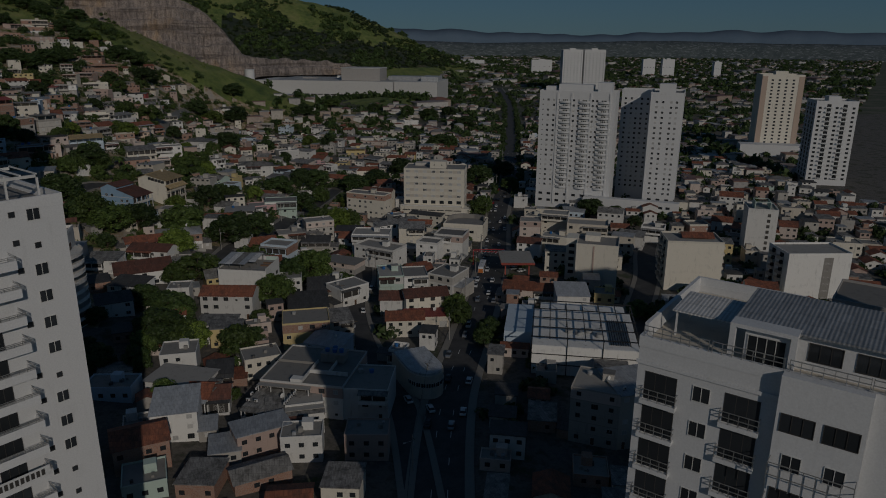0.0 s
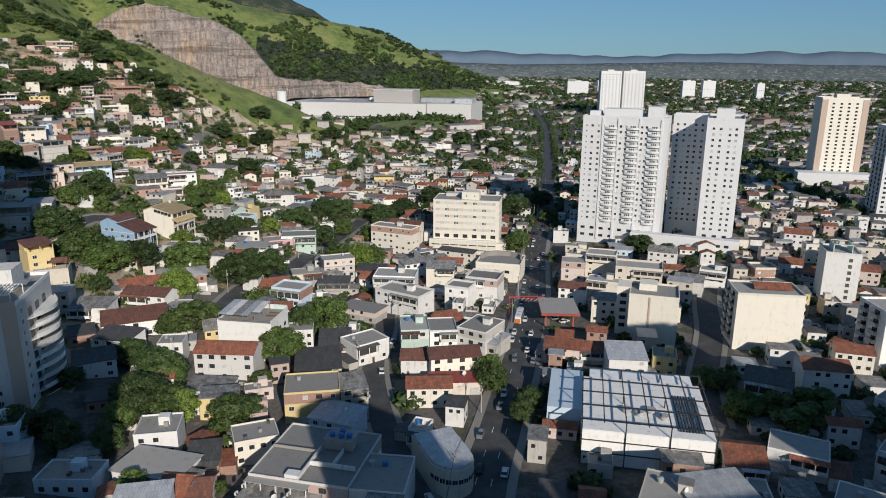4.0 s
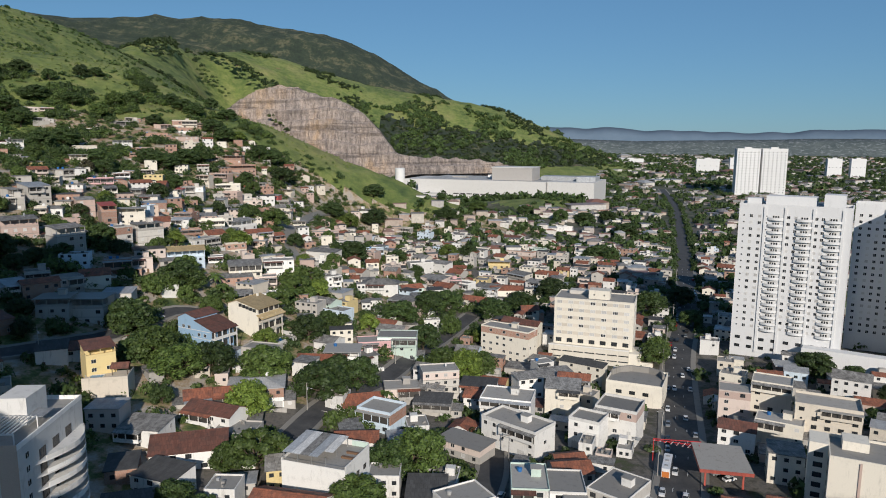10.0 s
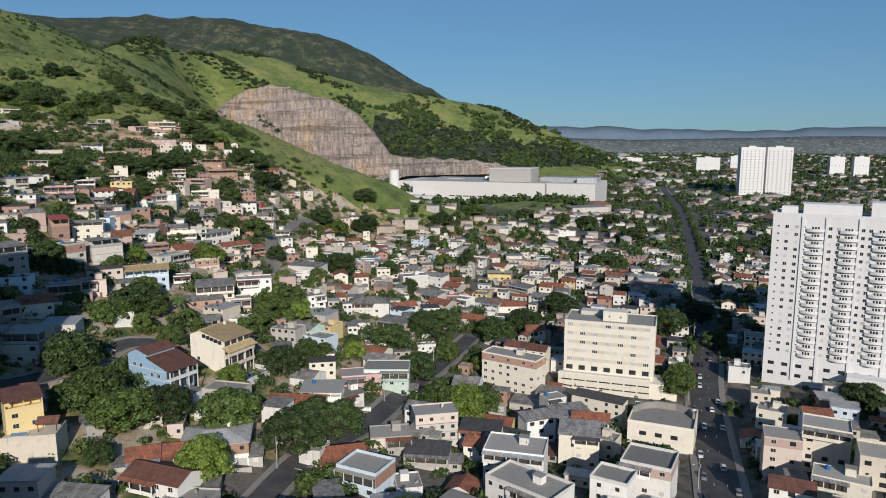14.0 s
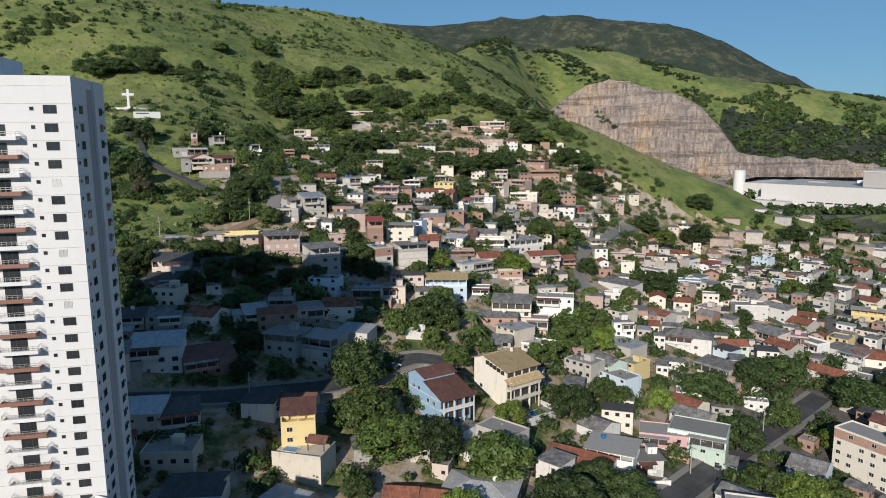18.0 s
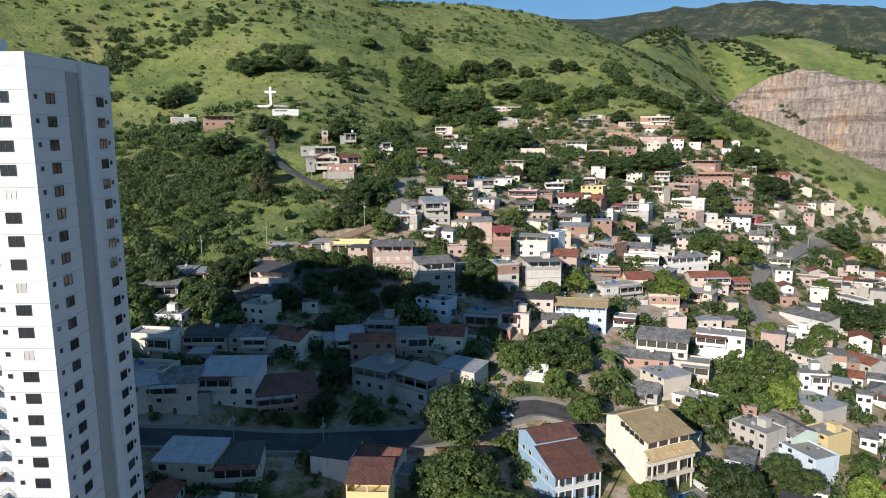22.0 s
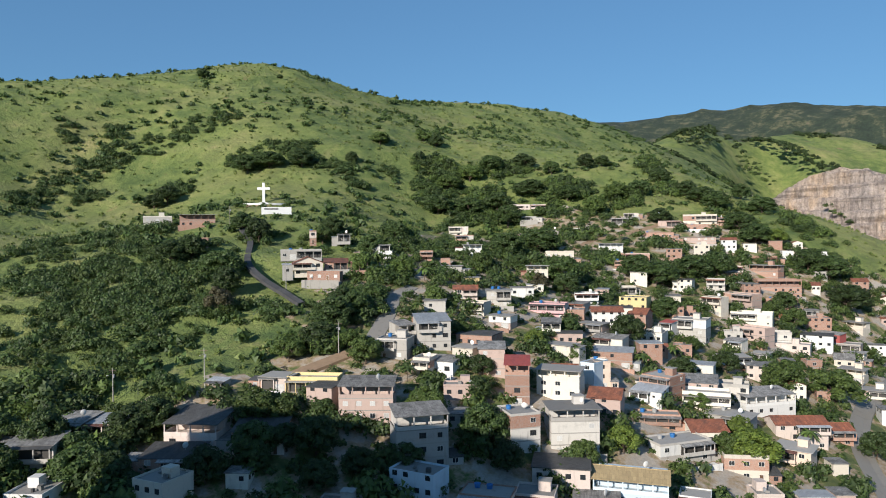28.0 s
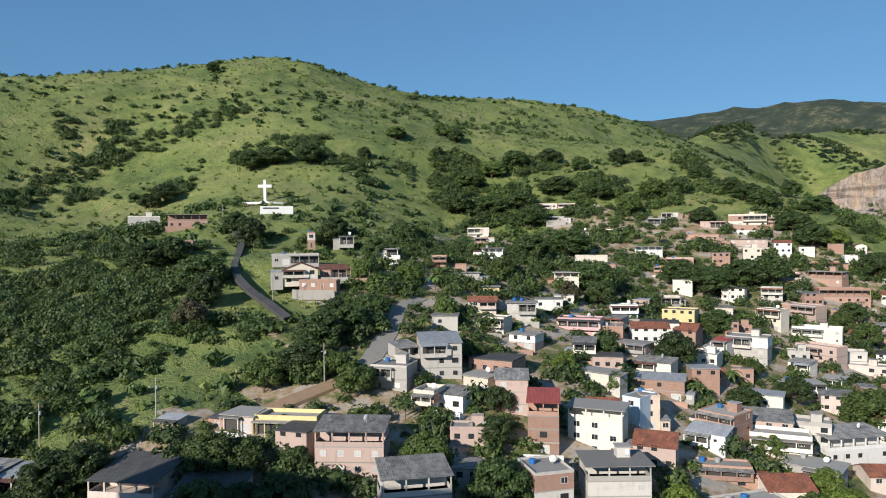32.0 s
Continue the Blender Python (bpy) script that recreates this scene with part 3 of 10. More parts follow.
    if not open_top and w > 4.5 and rnd.random() < 0.66:
        # a veranda with low wall, posts and canopy; a dark panel paints its shade
        zf, dep = sh * (n - 1), rnd.uniform(1.3, 2.2)
        x0, x1 = ((0.05, w - 0.05), (0.05, w * 0.62), (w * 0.38, w - 0.05))[rnd.randrange(3) if w > 7 else 0]
        for k in range(n - 1 if n > 1 else 0, n):
            ve = part("veranda", veranda_mesh(x0, x1, dep, sh, zb if k == 0 else -0.16), WALL[wall], o)
            ve.matrix_basis = pose(0, 0, sh * k)
            part("doorway", solid([(x0 + 0.3, -0.06, 0.02, x1 - 0.3, -0.019, sh - 0.5)]), FRAME_AND_SHADE, ve)
        if roof not in ("flat", "slab") or rnd.random() < 0.6:
            can = part("canopy", roof_shed(x1 - x0, dep, 0.3, 0.25), rnd.choice((FIBRE, FIBRE, FIBRE_DARK, TILE_BROWN, TILE, SHEET_LIGHT)), o)
        else:
            can = part("canopy", solid([(-0.2, -0.3, 0, x1 - x0 + 0.2, dep, 0.14)]), SLAB_ROOF, o)
        can.matrix_basis = pose(x0, -dep, zf + sh - 0.36)
    if n > 1 and not open_top and shape == "" and rnd.random() < 0.4:
        # an upper storey of another finish
        up = rnd.choice(("brick", "brick", "pinkish", "greyplaster", "white", "rose"))
        part("upper_storey", solid([(-0.04, -0.015, h - sh + 0.1, w + 0.04, d + 0.04, h - 0.02)]), WALL[up], o)
    if rnd.random() < 0.6:
        # a lean-to at one flank
        aw, ad, ah = rnd.uniform(2.2, 4.2), d * rnd.uniform(0.5, 0.85), min(h - 0.5, rnd.choice((2.3, 2.6, 2.9, 5.2)))
        ax, ay = (w + 0.002 if rnd.random() < 0.5 else -aw - 0.002), rnd.uniform(-1.2, 1.5)
        qx, qy = x + c * (ax + aw / 2) - s * (ay + ad / 2), y + s * (ax + aw / 2) + c * (ay + ad / 2)
        if all(math.hypot(qx - q[0], qy - q[1]) > q[2] * 0.8 + aw * 0.4 for q in FOOT[:-1]):
            an = part("annex", solid([(ax, ay, zb - 1.0, ax + aw, ay + ad, ah)]), WALL[rnd.choice((wall, "brick", "grey", "greyplaster"))], o)
            ar = part("annex_roof", roof_shed(aw, ad, 0.4, 0.25), rnd.choice((FIBRE, FIBRE_DARK, FIBRE, TILE, TILE_BROWN, SHEET_LIGHT)), an)
            ar.matrix_basis = pose(ax, ay, ah - 0.05)
            FOOT.append((qx, qy, 0.5 * max(aw, ad)))
            claim(x + c * ax - s * ay, y + s * ax + c * ay, aw, ad, rot)
            if rnd.random() < 0.4:
                hang("annex_window", rnd.choice(WIN), None, an, "", pose(ax + aw / 2, ay, ah * 0.42))
    if x < -15 and y > 150 and rnd.random() < 0.45:
        # a walled yard built out over the slope
        part("yard_terrace", solid([(-0.9, -3.4, zb - 2.2, w + 0.9, -0.002, -0.06), (-0.9, -3.4, -0.06, w + 0.9, -3.22, rnd.uniform(0.5, 1.5))]), rnd.choice((CONCRETE, CONCRETE, WALL["grey"], WALL["brick"], WALL["white"])), o)
    if rnd.random() < 0.16:
        copy_thing(DISH, pose(x + c * w * 0.7 - s * d * 0.5, y + s * w * 0.7 + c * d * 0.5, base + h + (rise * 1.0 if shape == "gable" else rise * 0.6 if shape == "shed" else 0.1 if rise == 0 else rise * 0.9), 0, 0, rnd.uniform(0, 90)))
    if "t" in flags or (roof in ("flat", "slab") and rnd.random() < 0.3):
        for i in range(rnd.choice((1, 1, 2))):
            u, v = w * (0.25 + 0.25 * i), d * 0.7
            put_tank(x + c * u - s * v, y + s * u + c * v, base + h + (0.17 if roof == "slab" else 0.07), 0 if rnd.random() < 0.7 else 1)
    return o

# ---- ground ----
def grass_mat():
    m, nt, b = node_mat("hill_grass")
    v = coords(nt)
    big = noise_tex(nt, v, 0.012, 6.0, 0.6)
    mid = noise_tex(nt, v, 0.07, 6.0, 0.7)
    fine = noise_tex(nt, v, 0.9, 4.0, 0.75)
    c = ramp(nt, mid, [(0.30, (0.032, 0.065, 0.020)), (0.42, (0.105, 0.155, 0.040)), (0.54, (0.205, 0.25, 0.068)), (0.68, (0.33, 0.30, 0.125))])
    dry = ramp(nt, big, [(0.36, (0.060, 0.105, 0.028)), (0.50, (0.20, 0.245, 0.062)), (0.66, (0.34, 0.30, 0.125))])
    c = mix(nt, 0.45, c, dry)
    c = mix(nt, 0.55, c, ramp(nt, fine, [(0.3, (0.35, 0.4, 0.3)), (0.7, (1, 1, 1))]), "MULTIPLY")
    soil = noise_tex(nt, v, 0.03, 8.0, 0.75)
    c = mix(nt, ramp(nt, soil, [(0.63, (0, 0, 0)), (0.70, (0.8, 0.8, 0.8))]), c, (0.25, 0.15, 0.085))
    nt.links.new(c, b.inputs["Base Color"])
    b.inputs["Roughness"].default_value = 0.95
    tuft = noise_tex(nt, v, 0.22, 5.0, 0.75)
    bump(nt, b, tuft, 1.0, 2.2)
    return m


def yard_mat():
    m, nt, b = node_mat("yards_and_paving")
    v = coords(nt)
    patch = noise_tex(nt, v, 0.09, 6.0, 0.7)
    fine = noise_tex(nt, v, 1.2, 5.0, 0.7)
    c = ramp(nt, patch, [(0.34, (0.05, 0.085, 0.022)), (0.44, (0.14, 0.16, 0.05)), (0.50, (0.34, 0.25, 0.155)), (0.57, (0.43, 0.375, 0.31)), (0.70, (0.34, 0.32, 0.29))])
    c = mix(nt, 0.5, c, ramp(nt, fine, [(0.3, (0.4, 0.4, 0.4)), (0.7, (1, 1, 1))]), "MULTIPLY")
    nt.links.new(c, b.inputs["Base Color"])
    b.inputs["Roughness"].default_value = 0.95
    bump(nt, b, fine, 0.6, 0.3)
    return m


def city_mat():
    m, nt, b = node_mat("packed_city_ground")
    v = coords(nt)
    patch = noise_tex(nt, v, 0.12, 6.0, 0.7)
    fine = noise_tex(nt, v, 1.2, 5.0, 0.7)
    c = ramp(nt, patch, [(0.34, (0.05, 0.07, 0.025)), (0.44, (0.085, 0.08, 0.065)), (0.52, (0.16, 0.145, 0.125)), (0.60, (0.10, 0.095, 0.09)), (0.70, (0.22, 0.19, 0.155))])
    c = mix(nt, 0.5, c, ramp(nt, fine, [(0.3, (0.4, 0.4, 0.4)), (0.7, (1, 1, 1))]), "MULTIPLY")
    nt.links.new(c, b.inputs["Base Color"])
    b.inputs["Roughness"].default_value = 0.95
    bump(nt, b, fine, 0.6, 0.3)
    return m


def rock_mat():
    m, nt, b = node_mat("quarry_rock")
    v = coords(nt)
    up = noise_tex(nt, coords(nt, (0.014, 0.014, 0.007)), 1.0, 5.0, 0.6)
    rib = noise_tex(nt, coords(nt, (0.16, 0.16, 0.022)), 1.0, 6.0, 0.7)
    strata = noise_tex(nt, coords(nt, (0.006, 0.006, 0.11)), 1.0, 5.0, 0.65)
    fine = noise_tex(nt, v, 0.3, 8.0, 0.75)
    c = ramp(nt, up, [(0.36, (0.30, 0.265, 0.245)), (0.48, (0.38, 0.33, 0.30)), (0.57, (0.43, 0.36, 0.31)), (0.66, (0.50, 0.37, 0.25))])
    c = mix(nt, 0.75, c, ramp(nt, rib, [(0.36, (0.42, 0.40, 0.40)), (0.5, (0.95, 0.93, 0.92)), (0.64, (1.35, 1.3, 1.25))]), "MULTIPLY")
    c = mix(nt, 0.7, c, ramp(nt, strata, [(0.38, (0.42, 0.41, 0.40)), (0.47, (1, 1, 1))]), "MULTIPLY")
    c = mix(nt, 0.6, c, ramp(nt, fine, [(0.36, (0.45, 0.44, 0.44)), (0.56, (1.15, 1.15, 1.15))]), "MULTIPLY")
    nt.links.new(c, b.inputs["Base Color"])
    b.inputs["Roughness"].default_value = 0.95
    bump(nt, b, fine, 1.0, 5.0)
    return m


def plain_mat():
    m, nt, b = node_mat("distant_plain")
    v = coords(nt)
    n1 = noise_tex(nt, v, 0.018, 8.0, 0.75)
    n2 = noise_tex(nt, v, 0.15, 5.0, 0.8)
    c = ramp(nt, n1, [(0.38, (0.035, 0.055, 0.022)), (0.5, (0.09, 0.10, 0.055)), (0.6, (0.17, 0.15, 0.12))])
    c = mix(nt, 0.6, c, ramp(nt, n2, [(0.35, (0.3, 0.3, 0.3)), (0.65, (1, 1, 1))]), "MULTIPLY")
    nt.links.new(c, b.inputs["Base Color"])
    b.inputs["Roughness"].default_value = 0.95
    return m


def forest_mat():
    m, nt, b = node_mat("forest_slope")
    v = coords(nt)
    n1 = noise_tex(nt, v, 0.02, 7.0, 0.75)
    n2 = noise_tex(nt, v, 0.1, 5.0, 0.8)
    c = ramp(nt, n1, [(0.40, (0.036, 0.058, 0.038)), (0.52, (0.055, 0.080, 0.048)), (0.60, (0.15, 0.155, 0.085)), (0.70, (0.26, 0.215, 0.14))])
    c = mix(nt, 0.6, c, ramp(nt, n2, [(0.35, (0.35, 0.35, 0.35)), (0.65, (1, 1, 1))]), "MULTIPLY")
    nt.links.new(c, b.inputs["Base Color"])
    b.inputs["Roughness"].default_value = 1.0
    bump(nt, b, n2, 1.0, 12.0)
    return m


GRASS, YARD, ROCK, PLAIN, FOREST, CITY = grass_mat(), yard_mat(), rock_mat(), plain_mat(), forest_mat(), city_mat()
# the quarry's cliff: along x its distance, top and foot
CLIFF_X = [-470, -452, -400, -345, -300, -260, -210, -160, -118, -95, -60, 0, 60, 112, 135]
CLIFF_Y = [1512, 1510, 1505, 1500, 1492, 1485, 1470, 1450, 1425, 1412, 1405, 1400, 1398, 1396, 1396]
CLIFF_TOP = [140, 154, 188, 204, 195, 181, 171, 142, 98, 66, 58, 56, 53, 48, 40]
CLIFF_FOOT = [128, 126, 112, 94, 74, 64, 46, 30, 24, 22, 30, 32, 33, 34, 36]


def quarry(x, y):
    """Whether a place lies on the quarry's floor, before the cliff."""
    cy = np.interp(x, CLIFF_X, CLIFF_Y)
    return (x > -462) & (x < 130) & (y > cy - 170) & (y < cy + 9)


SETTLED_Y = [0, 200, 300, 400, 500, 590, 630, 655, 700, 760]
SETTLED_X = [-260, -228, -214, -290, -330, -300, -190, -20, 60, 90]


def wave_sum(x, y, base, seed, octaves=5):
    """Smooth rolling noise, about -1 to 1."""
    r = np.random.RandomState(seed)
    z, amp, tot = 0 * x, 1.0, 0.0
    for o in range(octaves):
        for k in range(3):
            a, p = r.uniform(0, 2 * math.pi), r.uniform(0, 2 * math.pi)
            f = 2 * math.pi / base * (1.9 ** o) * r.uniform(0.8, 1.25)
            z = z + amp / 1.7 * np.sin(f * (x * math.cos(a) + y * math.sin(a)) + p + 1.3 * np.sin(f * 0.37 * (x * math.sin(a) - y * math.cos(a))))
        tot += amp
        amp *= 0.52
    return z / tot


def axis_steps(lo, stops, hi):
    v = []
    for (a, st), (b, _) in zip(stops, stops[1:]):
        v += list(np.arange(a, b, st))
    v.append(stops[-1][0])
    s, r = stops[0][1], v[0]
    while r > lo:
        s *= 1.13
        r -= s
        v.insert(0, r)
    s, r = stops[-2][1], v[-1]
    while r < hi:
        s *= 1.1
        r += s
        v.append(r)
    return np.array(v)


gx = axis_steps(-3600, [(-1150, 9), (-800, 5), (320, 5), (400, 5)], 4300)
gy = axis_steps(-1600, [(-60, 5), (900, 9), (2050, 9)], 4850)
GX, GY = np.meshgrid(gx, gy)
GZ = land(GX, GY)


def surface(x, y):
    """The land with the gullies and swells of the open slopes."""
    x, y = np.asarray(x, float), np.asarray(y, float)
    z = land(x, y)
    settled = ease(-10, 40, x - np.interp(y, SETTLED_Y, SETTLED_X)) * (1 - ease(700, 780, y))
    wild = (1 - settled) * ease(8, 40, z)
    wild = wild * (1 - np.exp(-((x + 401) ** 2 + (y - 413) ** 2) / 1800))
    gully = 1 - 2 * np.abs(wave_sum(x, y, 120, 44, 3))
    return z + wild * (2.2 * wave_sum(x, y, 140, 3) + 3.0 * wave_sum(x, y, 420, 8, 4) + 1.6 * gully + ease(1900, 2400, y) * 15 * (1 - 2 * np.abs(wave_sum(x, y, 620, 47, 3))) - ease(1900, 2400, y) * 10)


GZ = surface(GX, GY)
cliff_y = np.interp(GX, CLIFF_X, CLIFF_Y)
cliff_top = np.interp(GX, CLIFF_X, CLIFF_TOP)
# the hill behind the cliff's edge rises gently, the floor before it is cut level
span = ease(-600, -450, GX) * (1 - ease(118, 145, GX))
pit = ease(-474, -448, GX) * (1 - ease(118, 145, GX))
brow = 96 + (cliff_top - 96) * (GY - 37) / (cliff_y - 37) - 1.5 + 1.2 * wave_sum(GX, GY, 60, 12)
behind = span * np.where(GX > -455, GY > cliff_y - 1, ease(-240, 30, GY - cliff_y)) * (1 - ease(40, 230, GY - cliff_y))
GZ = GZ + behind * (brow - GZ)
floor_z = np.interp(GX, CLIFF_X, CLIFF_FOOT) - 4 + 1.5 * wave_sum(GX, GY, 40, 21)
before = pit * (GY <= cliff_y - 1) * ease(-260, -120, GY - cliff_y)
GZ = GZ + before * np.minimum(floor_z - GZ, 0)
gi = np.arange(GX.size).reshape(GX.shape)
gq = np.stack([gi[:-1, :-1], gi[:-1, 1:], gi[1:, 1:], gi[1:, :-1]], -1).reshape(-1, 4)
cxm, cym = (GX[:-1, :-1] + 4).ravel(), (GY[:-1, :-1] + 4).ravel()
czm = GZ[:-1, :-1].ravel()
zone = np.zeros(len(gq), int)
jit = 18 * wave_sum(cxm, cym, 60, 9)
setl = (cxm + jit > np.interp(cym, SETTLED_Y, SETTLED_X)) & (cym < 760) & (czm < 125)
zone[setl] = 1
zone[(czm + 0.2 * jit < 9) & ~setl] = 3
zone[(cym > 2150 + 2 * jit) & (czm > 20)] = 4
zone[(cxm > -150) & (cym > 1380) & (cym < 1800) & (czm > 30) & (czm < 148 - 0.18 * (cxm + 150) + jit)] = 4
zone[quarry(cxm, cym)] = 2
zone[(cym < -20) | (setl & (czm + 0.15 * jit < 10))] = 5
ground = tagged(new("ground", np_mesh("ground", np.stack([GX, GY, GZ], -1).reshape(-1, 3), gq, [GRASS, YARD, ROCK, PLAIN, FOREST, CITY], zone, True)),
                "green grassy hills, quarry face and built-up plain", "ground", kind="structure")


def quarry_cliff():
    """The blasted rock face: benches with vertical ribs between them, from foot to brow."""
    nu, nv = 420, 84
    u = np.linspace(-466, 130, nu)
    v = np.linspace(0, 1, nv)
    U, W = np.meshgrid(u, v)
    foot, top, back = np.interp(U, CLIFF_X, CLIFF_FOOT), np.interp(U, CLIFF_X, CLIFF_TOP), np.interp(U, CLIFF_X, CLIFF_Y)
    top = top + 2.6 * wave_sum(U, 0 * U, 34, 61, 4)
    z = foot - 6 + (top - foot + 6) * W
    # benches every 22 m, each a level shelf above a steep wall
    lv = (z + 5 * wave_sum(U, 0 * U, 160, 62, 3)) / 22.0
    shelf = np.floor(lv) + ease(0.80, 1.0, lv - np.floor(lv))
    rows = (top - foot) / 22.0
    y = back - 8 - 8.0 * (np.maximum(rows, 0.5) - (shelf - (foot - 6) / 22.0)) - 4.0 * (1 - W)
    rib = wave_sum(U * 1.0, z * 0.16, 17, 63, 4)
    y = y - 3.4 * np.abs(rib) - 2.2 * wave_sum(U, z, 46, 64, 4) - 5.0 * wave_sum(U, 0 * z, 120, 65, 2)
    y = np.where(W > 0.985, back + 4, y)
    V = np.stack([U, y, z], -1).reshape(-1, 3)
    i = np.arange(nu * nv).reshape(nv, nu)
    q = np.stack([i[:-1, :-1], i[:-1, 1:], i[1:, 1:], i[1:, :-1]], -1).reshape(-1, 4)
    tagged(new("quarry_face", np_mesh("quarry_face", V, q, [ROCK])), "tall grey and ochre quarry face with benches", "rock face", kind="structure")


quarry_cliff()


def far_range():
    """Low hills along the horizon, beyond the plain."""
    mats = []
    # haze is put into the colours: the farther layer bluer and paler
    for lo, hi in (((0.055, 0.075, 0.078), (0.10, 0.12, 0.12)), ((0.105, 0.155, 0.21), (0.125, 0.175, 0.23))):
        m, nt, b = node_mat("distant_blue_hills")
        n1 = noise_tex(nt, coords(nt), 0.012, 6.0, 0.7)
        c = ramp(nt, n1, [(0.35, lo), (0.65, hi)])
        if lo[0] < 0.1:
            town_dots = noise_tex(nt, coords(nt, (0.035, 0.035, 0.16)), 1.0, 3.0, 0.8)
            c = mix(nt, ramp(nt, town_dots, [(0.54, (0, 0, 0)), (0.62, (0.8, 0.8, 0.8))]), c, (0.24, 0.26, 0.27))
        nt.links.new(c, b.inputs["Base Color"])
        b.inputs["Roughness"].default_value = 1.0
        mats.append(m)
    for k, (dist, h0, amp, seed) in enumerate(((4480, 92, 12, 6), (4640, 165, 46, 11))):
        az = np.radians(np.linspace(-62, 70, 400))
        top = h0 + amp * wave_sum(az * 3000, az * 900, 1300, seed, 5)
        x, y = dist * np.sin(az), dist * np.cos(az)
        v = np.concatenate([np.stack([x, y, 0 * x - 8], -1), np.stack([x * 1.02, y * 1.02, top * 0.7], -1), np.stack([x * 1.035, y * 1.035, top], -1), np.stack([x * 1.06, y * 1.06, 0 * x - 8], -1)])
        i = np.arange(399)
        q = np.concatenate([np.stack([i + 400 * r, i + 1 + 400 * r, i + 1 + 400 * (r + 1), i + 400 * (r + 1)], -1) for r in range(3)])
        tagged(new("backdrop", np_mesh("backdrop", v, q, [mats[k]], None, True)), "hill range on the horizon with haze painted in blue", "hills", kind="structure")


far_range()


# ---- roads ----
def road_mat():
    m, nt, b = node_mat("asphalt")
    v = coords(nt)
    n1, n2 = noise_tex(nt, v, 0.2, 6.0, 0.7), noise_tex(nt, v, 3.0, 4.0, 0.7)
    c = ramp(nt, n1, [(0.35, (0.042, 0.042, 0.044)), (0.6, (0.075, 0.074, 0.073)), (0.72, (0.10, 0.096, 0.09))])
    c = mix(nt, 0.35, c, ramp(nt, n2, [(0.3, (0.5, 0.5, 0.5)), (0.7, (1, 1, 1))]), "MULTIPLY")
    nt.links.new(c, b.inputs["Base Color"])
    b.inputs["Roughness"].default_value = 0.85
    return m


ASPHALT = road_mat()
PAVING = plaster("pavement_concrete", (0.24, 0.225, 0.20), 0.5, 0.05)
MARKING = plain("white_road_paint", (0.7, 0.7, 0.68), 0.7)
DIRT = plain("dirt_track", (0.28, 0.19, 0.12), 0.95, 0.0, 0.0, 0.5)


def smooth_line(pts, step=4.0):
    p = np.array(pts, float)
    out = []
    for i in range(len(p) - 1):
        a, b, c, d = p[max(i - 1, 0)], p[i], p[i + 1], p[min(i + 2, len(p) - 1)]
        n = max(2, int(np.hypot(*(c - b)) / step))
        for k in range(n):
            t = k / n
            out.append(0.5 * (2 * b + (c - a) * t + (2 * a - 5 * b + 4 * c - d) * t * t + (3 * b - a - 3 * c + d) * t ** 3))
    out.append(p[-1])
    return np.array(out)


ROADS = []


def road(name, pts, width, mat, label, walk_w=0.0, lift=0.12):
    """A strip that follows the ground, with raised pavements on both sides where walk_w is given."""
    L = smooth_line(pts)
    t = np.gradient(L, axis=0)
    t /= np.hypot(t[:, 0], t[:, 1])[:, None]
    nrm = np.stack([t[:, 1], -t[:, 0]], -1)

    def strip(nm, lo, hi, up, material, text, parent=None, skirt=1.2):
        n = len(L)
        cols = [(lo, -skirt), (lo, 0)] + [(lo + (hi - lo) * k / 3, 0) for k in (1, 2)] + [(hi, 0), (hi, -skirt)]
        zc = land(L[:, 0], L[:, 1])
        v = []
        for off, dz in cols:
            q = L + nrm * off
            z = np.maximum(land(q[:, 0], q[:, 1]), zc - 0.5) + up + dz
            v.append(np.stack([q[:, 0], q[:, 1], z], -1))
        v = np.concatenate(v)
        i = np.arange(n - 1)
        q = np.concatenate([np.stack([i + n * r, i + 1 + n * r, i + 1 + n * (r + 1), i + n * (r + 1)], -1)[:, ::-1] for r in range(len(cols) - 1)])
        ob = new(nm, np_mesh(nm, v, q, [material], None, False))
        if parent is None:
            tagged(ob, text, nm.split("_")[0], kind="structure")
        else:
            ob.parent = parent
        return ob

    ROADS.append((L, width / 2 + walk_w))
    r = strip(name, -width / 2, width / 2, lift, mat, label)
    if walk_w:
        for sgn in (-1, 1):
            a, b = sorted((sgn * width / 2, sgn * (width / 2 + walk_w)))
            strip("pavement", a, b, lift + 0.15, PAVING, "stained concrete pavement with a raised kerb")
    return r, L, nrm

avenue = road("road", [(-6, -60), (8, 20), (24, 84), (41, 127), (60, 174), (77, 220), (100, 292), (111, 325), (141, 400), (177, 510), (232, 680), (330, 1000), (420, 1350)], 11, ASPHALT, "dark asphalt avenue between shops and houses", 2.2)
road("road", [(10, 40), (13, 83), (11, 105), (8, 126), (7, 152), (9, 175), (14, 196), (16, 214)], 7, ASPHALT, "narrow grey asphalt side street", 1.6)
road("road", [(-46, 205), (-39, 231), (-30, 247), (-22, 263), (-14, 288), (-7, 309), (6, 346), (16, 375)], 7, ASPHALT, "grey asphalt side street with parked cars", 1.6)
road("road", [(95, 112), (107, 138), (130, 174), (150, 212), (176, 252)], 8, ASPHALT, "shaded asphalt side street", 1.8)
road("road", [(-172, 186), (-162, 197), (-151, 210), (-138, 223), (-127, 236), (-117, 248), (-110, 266), (-104, 278), (-92, 284)], 6.5, ASPHALT, "asphalt street in the shade below the hill", 1.2)
road("road", [(-234, 372), (-228, 357), (-217, 343), (-209, 331), (-200, 318)], 5.5, CONCRETE, "steep grey concrete lane up the hill")
